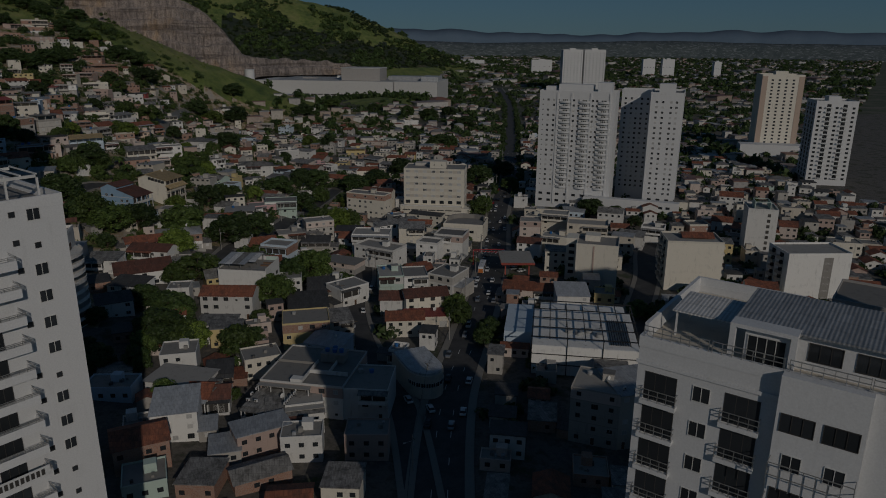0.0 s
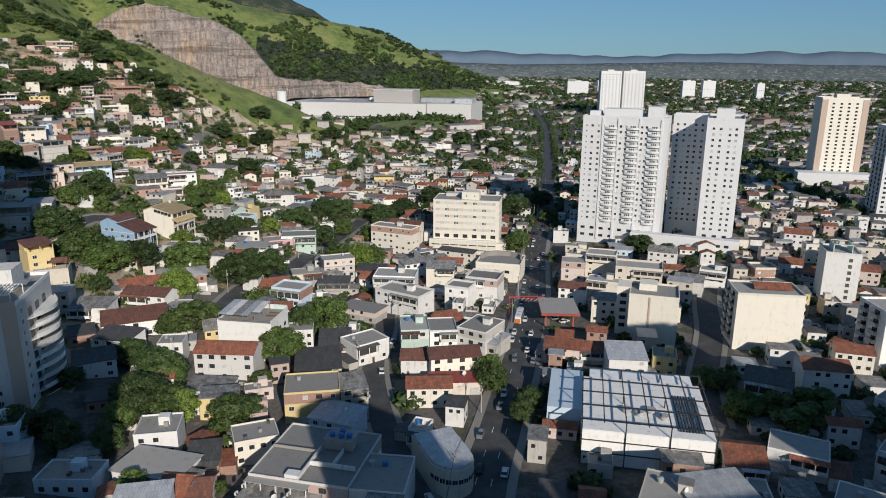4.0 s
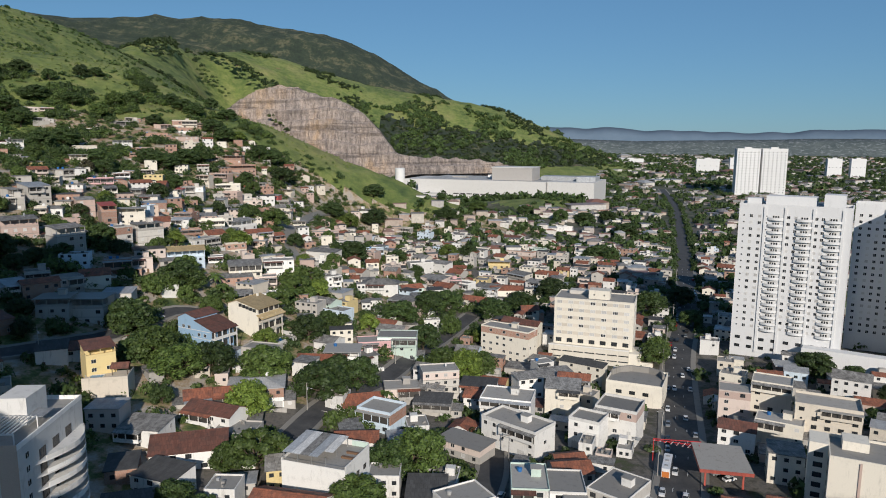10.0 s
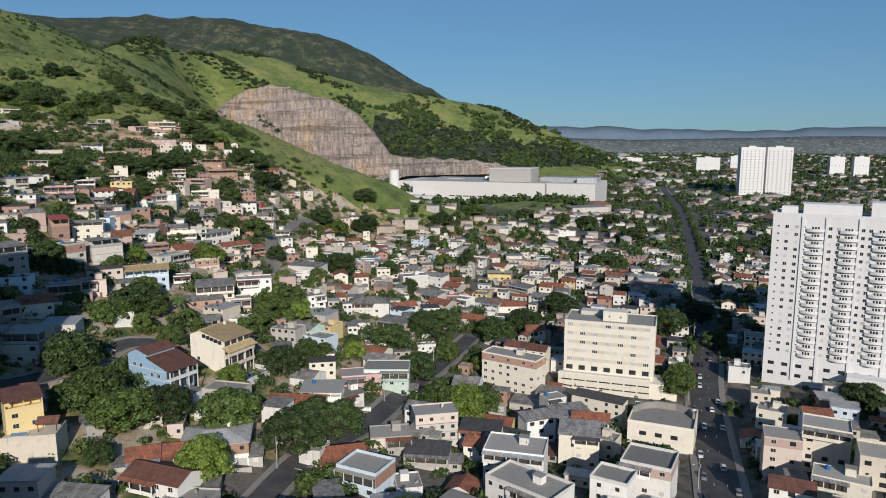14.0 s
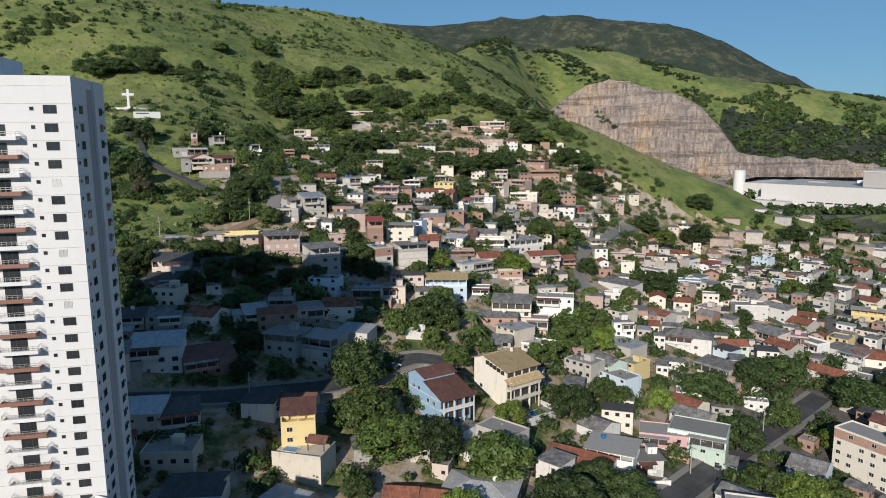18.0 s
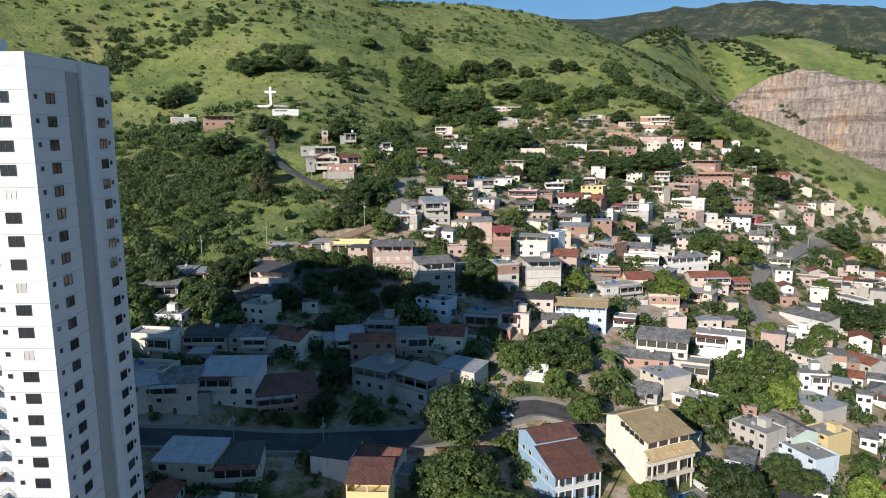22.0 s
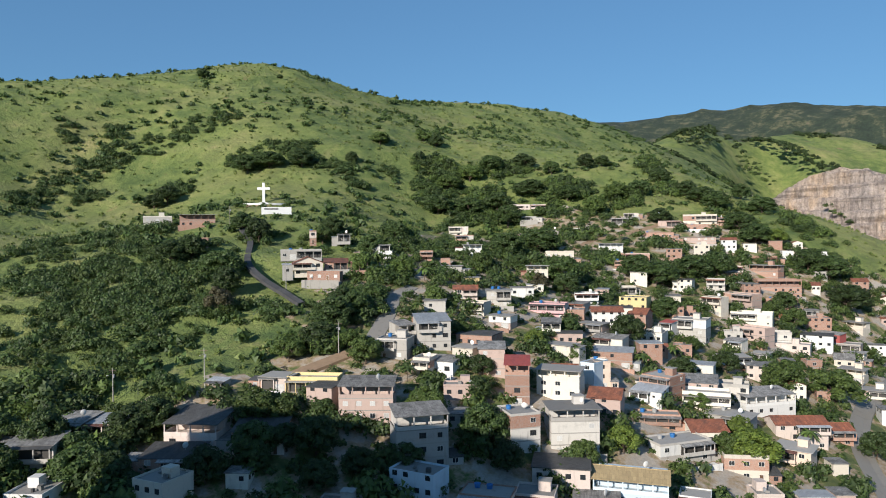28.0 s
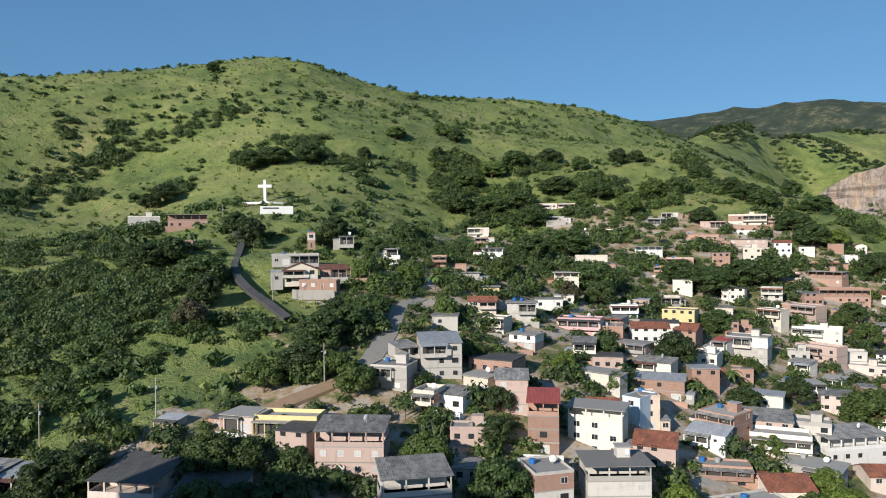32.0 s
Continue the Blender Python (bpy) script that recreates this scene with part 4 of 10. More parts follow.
road("road", [(-352, 372), (-347, 368), (-324, 358), (-299, 341), (-278, 334), (-258, 331), (-246, 329)], 2.6, ASPHALT, "steep worn concrete lane up the hill")
road("road", [(-232, 258), (-226, 267), (-216, 280), (-208, 291), (-206, 304), (-205, 316)], 4.0, DIRT, "brown dirt track along the slope")
road("road", [(-86, 619), (-99, 582), (-101, 545), (-100, 507), (-100, 463), (-93, 425), (-80, 395)], 6, PAVING, "pale grey concrete lane climbing the hillside")
road("road", [(-263, 510), (-260, 530), (-259, 552), (-249, 573), (-240, 597)], 3.5, DIRT, "pale dirt track along the upper houses")

# dashes and a crossing on the avenue
_dash = mesh_of("road_marking", solid([(-0.08, -1.5, 0, 0.08, 1.5, 0.02)]), MARKING)
_L, _N = avenue[1], avenue[2]
for _i in range(6, len(_L) - 1, 3):
    if _L[_i][1] > 520:
        break
    _a = math.degrees(math.atan2(_L[_i + 1][1] - _L[_i][1], _L[_i + 1][0] - _L[_i][0])) - 90
    for _o in (-1.8, 1.8):
        _p = _L[_i] + _N[_i] * _o
        hang("road_marking", _dash, None, avenue[0], "", pose(_p[0], _p[1], ground_z(*_p) + 0.125, 0, 0, _a))

# ---- trees and bushes ----
def leaf_cards(rng, centres, radii, n_each, size, flat=0.85, cores=99):
    """Many small leaf sprays over the lumps of a crown, the first lumps round a closed leafy core; returns vertices and triangles."""
    pts, nrm = [], []
    for c, r in zip(centres, radii):
        d = rng.normal(size=(n_each, 3))
        d /= np.linalg.norm(d, axis=1)[:, None]
        d[:, 2] = np.where(d[:, 2] < -0.45, -d[:, 2], d[:, 2])
        rad = r * rng.uniform(0.80, 1.10, (n_each, 1))
        pts.append(c + d * rad * np.array([1, 1, flat]))
        nrm.append(d + rng.normal(size=(n_each, 3)) * 0.38)
    p, n = np.concatenate(pts), np.concatenate(nrm)
    n /= np.linalg.norm(n, axis=1)[:, None]
    a = np.cross(n, rng.normal(size=n.shape))
    a /= np.linalg.norm(a, axis=1)[:, None]
    b = np.cross(n, a)
    s = size * rng.uniform(0.6, 1.35, (len(p), 1))
    k = s * rng.uniform(0.55, 1.0, (len(p), 1))
    v = np.stack([p - a * s - b * k * 0.5, p + a * s - b * k * 0.4 + n * s * 0.15, p + b * k * 1.35], 1).reshape(-1, 3)
    # the core: a small lumpy eight-sided body in every lump
    oct_v = np.array([(1, 0, 0), (0, 1, 0), (-1, 0, 0), (0, -1, 0), (0, 0, 1), (0, 0, -1)], float)
    oct_f = np.array([(0, 1, 4), (1, 2, 4), (2, 3, 4), (3, 0, 4), (1, 0, 5), (2, 1, 5), (3, 2, 5), (0, 3, 5)])
    core = [(np.asarray(c) + oct_v[oct_f.ravel()] * r * 0.72 * np.array([1, 1, flat])) for c, r in list(zip(centres, radii))[:cores]]
    v = np.concatenate([v] + core)
    return v, np.arange(len(v)).reshape(-1, 3)


def trunk_mesh(rng, height, r, limbs):
    bm = bmesh.new()

    def limb(p0, p1, r0, r1, n=6):
        ax = (Vector(p1) - Vector(p0)).normalized()
        u = ax.orthogonal().normalized()
        w = ax.cross(u)
        rings = []
        for k in range(4):
            t = k / 3
            c = Vector(p0).lerp(Vector(p1), t) + u * (0.25 * r0 * math.sin(t * 5 + p0[0]))
            rr = r0 + (r1 - r0) * t
            rings.append([bm.verts.new(c + (u * math.cos(2 * math.pi * i / n) + w * math.sin(2 * math.pi * i / n)) * rr) for i in range(n)])
        for a, b in zip(rings, rings[1:]):
            for i in range(n):
                bm.faces.new((a[i], a[(i + 1) % n], b[(i + 1) % n], b[i]))

    limb((0, 0, -1.0), (0, 0, height), r, r * 0.6)
    for c in limbs:
        z = height * rng.uniform(0.55, 0.95)
        limb((0, 0, z), tuple(c), r * 0.45, r * 0.12)
    return bm


def make_tree(seed, leaf, lumps=12, cards=70, size=0.13, tall=0.62, spread=1.0, ragged=0.45):
    """A tree with a crown about 2 across and top near z = 2: it is scaled where it stands."""
    rng = np.random.RandomState(seed)
    cs, rs = [], []
    for i in range(lumps):
        # lumps spread over a tall rounded dome, some hanging low at the rim
        a = 2.4 * i + rng.uniform(-0.5, 0.5)
        h = (i + 0.5) / lumps
        ring = math.sqrt(max(0.0, 1 - (1.45 * h - 0.45) ** 2))
        rr = 0.70 * ring * spread * rng.uniform(1 - ragged * 0.45, 1 + ragged * 0.3)
        z = tall + 0.22 + 1.05 * h + rng.uniform(-0.10, 0.12)
        cs.append((rr * math.cos(a), rr * math.sin(a), z))
        rs.append(rng.uniform(0.20, 0.38) * (1.08 - 0.2 * h))
    o = thing("tree", pose(0, 0, -500), "leafy green tree with a broad uneven crown", "tree", "trees")
    part("trunk", trunk_mesh(rng, tall + 0.3, 0.07, [c for c in cs[::2]]), BARK, o)
    v, q = leaf_cards(rng, np.array(cs), rs, cards, size)
    hang("crown", np_mesh("crown", v, q, [LEAF[leaf]]), None, o)
    return o


def make_palm(seed):
    rng = np.random.RandomState(seed)
    o = thing("palm_tree", pose(0, 0, -500), "palm tree with a thin trunk and arching fronds", "palm", "palm trees")
    part("trunk", trunk_mesh(rng, 1.35, 0.045, []), BARK, o)
    v, q = [], []
    for k in range(17):
        a, up = 2.4 * k, rng.uniform(0.1, 0.9)
        L = rng.uniform(0.75, 1.0)
        prev = None
        for j in range(8):
            t = j / 7
            r = L * t
            z = 1.35 + up * r * 0.9 - 0.95 * r * r
            c = np.array([r * math.cos(a), r * math.sin(a), z])
            wv = np.array([-math.sin(a), math.cos(a), 0]) * 0.16 * math.sin(math.pi * min(1, t * 0.9 + 0.12))
            row = [c - wv - (0, 0, 0.05), c, c + wv - (0, 0, 0.05)]
            if prev is not None:
                i = len(v)
                v += prev + row
                q += [(i, i + 1, i + 4, i + 3), (i + 1, i + 2, i + 5, i + 4)]
            prev = row
    hang("fronds", np_mesh("fronds", v, q, [LEAF[1]]), None, o)
    return o


TREES = {
    "a": make_tree(1, 0, 38, 135, 0.050, 0.30), "b": make_tree(2, 1, 36, 135, 0.050, 0.30), "c": make_tree(3, 0, 38, 130, 0.050, 0.5, 0.85), "d": make_tree(4, 2, 36, 135, 0.050, 0.3),
    "e": make_tree(5, 1, 19, 190, 0.062, 0.3, 1.15, 0.75), "f": make_tree(6, 3, 15, 120, 0.07, 0.5, 0.95, 0.8), "g": make_tree(7, 0, 22, 190, 0.062, 0.12, 1.1, 0.6), "p": make_palm(8),
}
TREE_WORDS = {"a": "dense dark green broadleaf tree with a rounded uneven crown", "b": "mid green leafy tree with a broad crown", "c": "tall dark green tree with a full crown", "d": "bright green leafy tree in full sun",
              "e": "spreading green tree with a ragged crown", "f": "half-bare brownish tree with thin foliage", "g": "low dark green tree with a wide crown", "p": "palm tree with a thin trunk and arching fronds"}
for _k, _t in TREES.items():
    tagged(_t, TREE_WORDS[_k])
tree_count = [0]


def tree(x, y, r, kind="a", tall=1.0):
    """A tree on the ground; r: half the width of its crown in metres."""
    tree_count[0] += 1
    rnd = random.Random(int(x * 13 + y * 57))
    z = float(surface(x, y)) - 0.3
    tall *= 0.86 * min(1.0, (7.0 / r) ** 0.5) if kind != "p" else 1.0
    r *= 0.9 if kind != "p" else 1.0
    o = copy_thing(TREES[kind], pose(0, 0, 0))
    o.matrix_basis = Matrix.LocRotScale((x, y, z), Euler((0, 0, rnd.uniform(0, 6.28))), (r * rnd.uniform(0.9, 1.1), r * rnd.uniform(0.9, 1.1), r * tall * rnd.uniform(0.9, 1.15)))
    return o


def bush_cloud(name, label, spots, leaf, cards=26, size=0.34, seed=5, cores=1):
    """Shrubs and far woods: (x, y, radius) spots as clumps of leaf sprays in one mesh."""
    rng = np.random.RandomState(seed)
    s = np.array(spots)
    z = surface(s[:, 0], s[:, 1]) - 0.15
    V = []
    base = []
    for k in range(6):
        v, q = leaf_cards(rng, np.array([[0, 0, 0.45], [0.45, 0.1, 0.3], [-0.3, 0.4, 0.35], [-0.1, -0.45, 0.3]]), [0.62, 0.45, 0.45, 0.42], cards // 4 + 1, size, 0.85, cores)
        base.append(v)
    for i, (x, y, r) in enumerate(s):
        b = base[i % 6]
        a = rng.uniform(0, 6.28)
        c, sn = math.cos(a), math.sin(a)
        st = rng.uniform(0.8, 1.3)
        V.append(np.stack([x + r * (b[:, 0] * c - b[:, 1] * sn), y + r * (b[:, 0] * sn + b[:, 1] * c), z[i] + r * b[:, 2] * st], -1))
    v = np.concatenate(V)
    return tagged(new(name, np_mesh(name, v, np.arange(len(v)).reshape(-1, 3), [LEAF[leaf]])), label, name.replace("_", " "), kind="stuff")

# ---- tall and special buildings ----
def face_pose(w, d, face, u, z):
    """A place on a box's wall: face f front, r right, l left, b back; u along the wall."""
    return {"f": pose(u, 0, z), "r": pose(w, u, z, 0, 0, 90), "l": pose(0, d - u, z, 0, 0, -90), "b": pose(w - u, d, z, 0, 0, 180)}[face]


W_TALL = panel_mesh("window", 1.3, 1.3, FRAME_W, GLASS, 2)
W_WIDE = panel_mesh("window", 2.2, 1.4, FRAME_AND_SHADE, GLASS, 3)
W_SMALL = panel_mesh("window", 0.6, 0.6, FRAME_AND_SHADE, GLASS, 1)
W_BLIND = panel_mesh("window", 1.3, 1.3, FRAME_W, SHUTTER, 2)
W_DOOR = panel_mesh("balcony_door", 2.6, 2.2, FRAME_AND_SHADE, GLASS, 3)
W_SLOT = panel_mesh("slot_window", 4.4, 0.55, CONCRETE, GLASS, 1)


def shell(m, w, d, h, mat, label, name="apartment_building", category="building", group="", parapet=1.0, foot=3.0):
    o = thing(name, m, label, category, group)
    claim(m.translation.x, m.translation.y, w, d, math.degrees(m.to_euler().z))
    part("body", solid([(0, 0, -foot, w, d, h)]), mat, o)
    r = part("roof", solid([(0.25, 0.25, h, w - 0.25, d - 0.25, h + 0.12)]), SLAB_ROOF, o)
    bm = bmesh.new()
    prism_ring(bm, w, d, 0.25, h, h + parapet)
    part("parapet", bm, mat, r)
    return o


def prism_ring(bm, w, d, t, z0, z1):
    out = [(-0.05, -0.05), (w + 0.05, -0.05), (w + 0.05, d + 0.05), (-0.05, d + 0.05)]
    inn = [(t, t), (w - t, t), (w - t, d - t), (t, d - t)]
    vs = [[bm.verts.new((x, y, z)) for x, y in ring] for ring, z in ((out, z0), (out, z1), (inn, z1), (inn, z0))]
    for a, b in zip(vs, vs[1:] + vs[:1]):
        for i in range(4):
            bm.faces.new((a[i], a[(i + 1) % 4], b[(i + 1) % 4], b[i]))


def openings(o, w, d, face, cols, z0, floors, step, meshes, rnd, skip=0.0):
    for k in range(floors):
        for u in cols:
            if rnd.random() >= skip:
                me = meshes[0] if len(meshes) == 1 or rnd.random() < 0.75 else rnd.choice(meshes[1:])
                hang(me.name.split(".")[0], me, None, o, "", face_pose(w, d, face, u, z0 + k * step))


def balcony_mesh(bw, bd, mat, front=1.0):
    bm = bmesh.new()
    a = [(-bw / 2, 0), (-bw / 2, -bd), (bw / 2, -bd), (bw / 2, 0)]
    i = [(-bw / 2 + 0.12, 0), (-bw / 2 + 0.12, -bd + 0.12), (bw / 2 - 0.12, -bd + 0.12), (bw / 2 - 0.12, 0)]
    lo = [bm.verts.new((x, y, -0.25)) for x, y in a]
    hi = [bm.verts.new((x, y, front)) for x, y in a]
    hi2 = [bm.verts.new((x, y, front)) for x, y in i]
    fl = [bm.verts.new((x, y, 0)) for x, y in i]
    bm.faces.new(lo), bm.faces.new(list(reversed(fl)))
    for k in range(3):
        bm.faces.new((lo[k + 1], lo[k], hi[k], hi[k + 1])), bm.faces.new((hi[k + 1], hi[k], hi2[k], hi2[k + 1])), bm.faces.new((hi2[k + 1], hi2[k], fl[k], fl[k + 1]))
    return mesh_of("balcony", bm, mat)


def rail_mesh(bw, bd, z0, z1):
    bx = []
    for z in (z1 - 0.06, (z0 + z1) / 2):
        bx += [(-bw / 2, -bd, z, bw / 2, -bd + 0.05, z + 0.06), (-bw / 2, -bd + 0.05, z, -bw / 2 + 0.05, 0, z + 0.06), (bw / 2 - 0.05, -bd + 0.05, z, bw / 2, 0, z + 0.06)]
    n = max(2, int(bw / 0.7))
    bx += [(-bw / 2 + (bw - 0.05) * k / n, -bd, z0, -bw / 2 + (bw - 0.05) * k / n + 0.05, -bd + 0.05, z1 - 0.06) for k in range(n + 1)]
    return mesh_of("railing", solid(bx), RAIL)


def balconies(o, w, d, face, cols, z0, floors, step, bal, rail, door):
    for k in range(floors):
        for u in cols:
            b = hang("balcony", bal[k % len(bal)], None, o, "", face_pose(w, d, face, u, z0 + k * step))
            if rail is not None:
                hang("railing", rail, None, b)
            hang("balcony_door", door, None, o, "", face_pose(w, d, face, u, z0 + k * step + 0.05))


RND = random.Random(77)
# the white twin-slab apartment complex beside the avenue
B_WHITE = balcony_mesh(4.6, 1.4, WHITE_TOWER, 0.35)


def curved_balcony(bw, bd, mat, front=0.95):
    """A balcony with a bowed slab and a solid bowed front."""
    bm = bmesh.new()
    n = 8
    arc = [(-bw / 2 + bw * i / n, -bd * (0.45 + 0.55 * math.sin(math.pi * i / n))) for i in range(n + 1)]
    out = [(-bw / 2, 0)] + arc + [(bw / 2, 0)]
    inn = [(-bw / 2 + 0.12, 0)] + [(x * 0.96, y + 0.14) for x, y in arc] + [(bw / 2 - 0.12, 0)]
    lo, hi = [bm.verts.new((x, y, -0.2)) for x, y in out], [bm.verts.new((x, y, front)) for x, y in out]
    hi2, fl = [bm.verts.new((x, y, front)) for x, y in inn], [bm.verts.new((x, y, 0)) for x, y in inn]
    bm.faces.new(lo), bm.faces.new(fl[::-1])
    for p, q in ((lo, hi), (hi, hi2), (hi2, fl)):
        for k in range(len(out) - 1):
            bm.faces.new((p[k + 1], p[k], q[k], q[k + 1]))
    return mesh_of("balcony", bm, mat)


B_BOW = curved_balcony(6.0, 1.7, WHITE_TOWER)
W_PALE = panel_mesh("balcony_door", 3.2, 1.9, FRAME_W, GLASS, 3, 1, 0.3)
AX, AY, AR = 133.0, 321.0, -32.0


def at_a(u, v, z=0):
    c, s = math.cos(radians(AR)), math.sin(radians(AR))
    return pose(AX + c * u - s * v, AY + s * u + c * v, z, 0, 0, AR)


a1 = shell(at_a(0, 0), 44, 18, 66, WHITE_TOWER, "tall white apartment tower with rows of balconies", "apartment_tower", "tower", "white apartment complex", 1.2)
balconies(a1, 44, 18, "f", (15.2, 26.4, 37.4), 10.4, 18, 2.95, [B_BOW], None, W_PALE)
openings(a1, 44, 18, "f", (5.2, 8.6, 20.2, 23, 31, 33.5), 11.0, 18, 2.95, [W_TALL, W_BLIND], RND)
openings(a1, 44, 18, "f", (2.2, 11.4), 11.4, 18, 2.95, [W_SMALL], RND)
openings(a1, 44, 18, "l", (4, 9, 14), 11.0, 18, 2.95, [W_TALL, W_BLIND], RND)
openings(a1, 44, 18, "f", (3, 8, 13, 18, 23, 28, 33, 38), 1.2, 2, 4.0, [W_WIDE], RND)
part("penthouse", solid([(10, 6, 66, 30, 15, 70.5)]), WHITE_TOWER, a1)
part("water_tower", solid([(2, 8, 66, 8, 14, 69)]), WHITE_TOWER, a1)
part("lift_house", solid([(33, 4, 66, 41, 14, 72)]), WHITE_TOWER, a1)
for _u in (10.8, 19.0, 30.0, 41.0):
    part("pilaster", solid([(_u - 0.5, -0.5, 0, _u + 0.5, -0.02, 66)]), WHITE_TOWER, a1)
a3 = shell(at_a(62.4, 9.5), 18, 34, 66, WHITE_TOWER, "tall white apartment tower with a narrow front", "apartment_tower", "tower", "white apartment complex", 1.2)
openings(a3, 18, 34, "f", (3.5, 7, 11.5, 14.5), 8.0, 19, 2.95, [W_TALL, W_BLIND], RND)
openings(a3, 18, 34, "l", (3, 8, 13, 18, 23, 28), 8.0, 19, 2.95, [W_TALL, W_BLIND], RND, 0.1)
part("lift_house", solid([(4, 8, 66, 13, 18, 71.5)]), WHITE_TOWER, a3)
openings(a3, 18, 34, "f", (4, 9, 14), 1.0, 2, 3.2, [W_WIDE], RND)
a2 = shell(at_a(44.2, 30), 18, 14, 66, WHITE_TOWER, "recessed white apartment wing between two towers", "apartment_tower", "tower", "white apartment complex", 1.2)
openings(a2, 18, 14, "f", (2.5, 6, 9, 12, 15.5), 8.0, 19, 2.95, [W_TALL, W_BLIND], RND)
pod = thing("podium", at_a(30, -9), "low white garage podium in front of the towers", "podium")
part("body", solid([(0, 0, -2, 54, 8.9, 6.5)]), WHITE_TOWER, pod)
part("parapet", solid([(0, 0, 6.5, 54, 0.3, 7.4)]), WHITE_TOWER, pod)
for _u in (40, 44, 48):
    hang("window", W_WIDE, None, pod, "", pose(_u, 0, 3.5))

# eight-storey office block
OW, OD = 35.8, 18.3
of = shell(pose(52.1, 325.2, -7.5, 0, 0, -19), OW, OD, 29.6, WALL["cream"], "eight-storey white office block with rows of windows", "office_block", "building", "", 0.6)
W_OFF = panel_mesh("window", 2.3, 1.5, FRAME_W, GLASS, 3, 1, 0.16)
W_OFFB = panel_mesh("window", 2.3, 1.5, FRAME_W, SHUTTER, 3, 1, 0.1)
PANEL = mesh_of("spandrel_panel", solid([(-1.25, -0.04, 0, 1.25, 0.02, 1.5)]), WALL["beige"])
_oc = [2.4 + 5.05 * k for k in range(7)]
openings(of, OW, OD, "f", _oc, 13.1, 5, 3.63, [W_OFFB, W_OFF, W_OFF], RND)
openings(of, OW, OD, "f", [u + 2.5 for u in _oc[:-1]], 13.1, 5, 3.63, [PANEL], RND)
openings(of, OW, OD, "r", (3, 8, 13), 13.1, 5, 3.63, [W_OFF, W_OFFB], RND)
openings(of, OW, OD, "f", _oc, 9.3, 1, 3.0, [panel_mesh("window", 2.6, 1.9, FRAME_AND_SHADE, GLASS, 3)], RND)
part("base_storey", solid([(-1.6, -3.6, -3, 34.6, -0.02, 8.4)]), WALL["cream"], of)
part("base_parapet", solid([(-1.7, -3.75, 8.4, 34.7, -3.6, 9.0)]), WALL["white"], of)
part("side_ramp", solid([(34.62, -3.2, -3, 45.0, 9.0, 4.0), (34.62, -3.2, 4.0, 40.0, 9.0, 7.5)]), WALL["cream"], of)
for _k in range(3):
    for _u in _oc:
        hang("slot_window", W_SLOT, None, of, "", pose(_u - 0.4, -3.6, 0.4 + 2.7 * _k))
part("lift_house", solid([(15, 4, 29.6, 24.5, 10.5, 33.8)]), WALL["cream"], of)
part("rear_room", solid([(5, 12, 29.6, 22, 17.5, 31.4)]), WALL["greyplaster"], of)
hang("window", W_SMALL, None, of, "", pose(17.5, 4, 31.4)), hang("window", W_SMALL, None, of, "", pose(22, 4, 31.4))

# tall balcony tower by the hill, and its unseen twin further west
B_WOOD = [balcony_mesh(6.6, 1.8, plain("brown_cladding", (0.27, 0.13, 0.09), 0.6), 0.4), balcony_mesh(6.6, 1.8, WHITE_TOWER, 0.4)]
R_GLASS = rail_mesh(6.6, 1.8, 0.4, 1.15)


W_DARK = panel_mesh("window", 2.0, 1.4, FRAME_AND_SHADE, GLASS, 2)


def balcony_tower(m, top, label, bare=False):
    w, d = 34.0, 20.6
    o = shell(m, w, d, top, WHITE_TOWER, label, "apartment_tower", "tower", "balcony towers", 1.6, 12)
    n = int((top - 10) / 2.95)
    if bare:
        openings(o, w, d, "f", (8, 20, 28), 7.0, n, 2.95, [W_DARK], RND, 0.5)
        return o
    balconies(o, w, d, "f", (22.5, 6.0), 6.0, n, 2.95, B_WOOD, R_GLASS, W_DOOR)
    openings(o, w, d, "f", (30.6,), 7.0, n + 1, 2.95, [W_DARK, W_BLIND, W_DARK], RND)
    openings(o, w, d, "f", (27.9,), 7.5, n + 1, 2.95, [W_SMALL], RND)
    openings(o, w, d, "f", (13.0,), 7.0, n + 1, 2.95, [W_WIDE], RND)
    openings(o, w, d, "r", (4.6, 17.2), 7.0, n + 1, 2.95, [W_DARK], RND)
    openings(o, w, d, "r", (1.4, 19.0), 7.5, n + 1, 2.95, [W_SMALL], RND)
    # flat strip, painted grey for the shaded recess in the flank
    part("service_shaft", solid([(w + 0.02, 8.6, -8, w + 0.06, 11.8, top)]), TOWER_GREY, o)
    part("flank_bay", solid([(w, 11.8, -8, w + 0.5, 13.6, top + 1.2)]), WHITE_TOWER, o)
    for k in range(n + 2):
        part("floor_line", solid([(-0.03, -0.03, 5.6 + 2.95 * k, w + 0.03, d + 0.03, 5.66 + 2.95 * k)]), TOWER_GREY, o)
    part("pier", solid([(10.0, -1.9, 0, 10.8, -0.02, top)]), TOWER_GREY, o)
    part("roof_room", solid([(6, 5, top + 0.1, 22, 16, top + 5)]), WALL["paleblue"], o)
    return o


def corner_pose(x, y, w, rot, z=0):
    """The pose of a box whose front-right corner stands at x, y."""
    return pose(x - w * math.cos(radians(rot)), y - w * math.sin(radians(rot)), z, 0, 0, rot)


balcony_tower(corner_pose(-104, 161.2, 34, 39, 14), 94.0, "tall white balcony tower with brown balcony fronts")
# out of view, added for the broad shadow on the slope
balcony_tower(corner_pose(-139, 136, 34, 20, 22), 88.0, "unseen tall white tower at the foot of the hill", True)

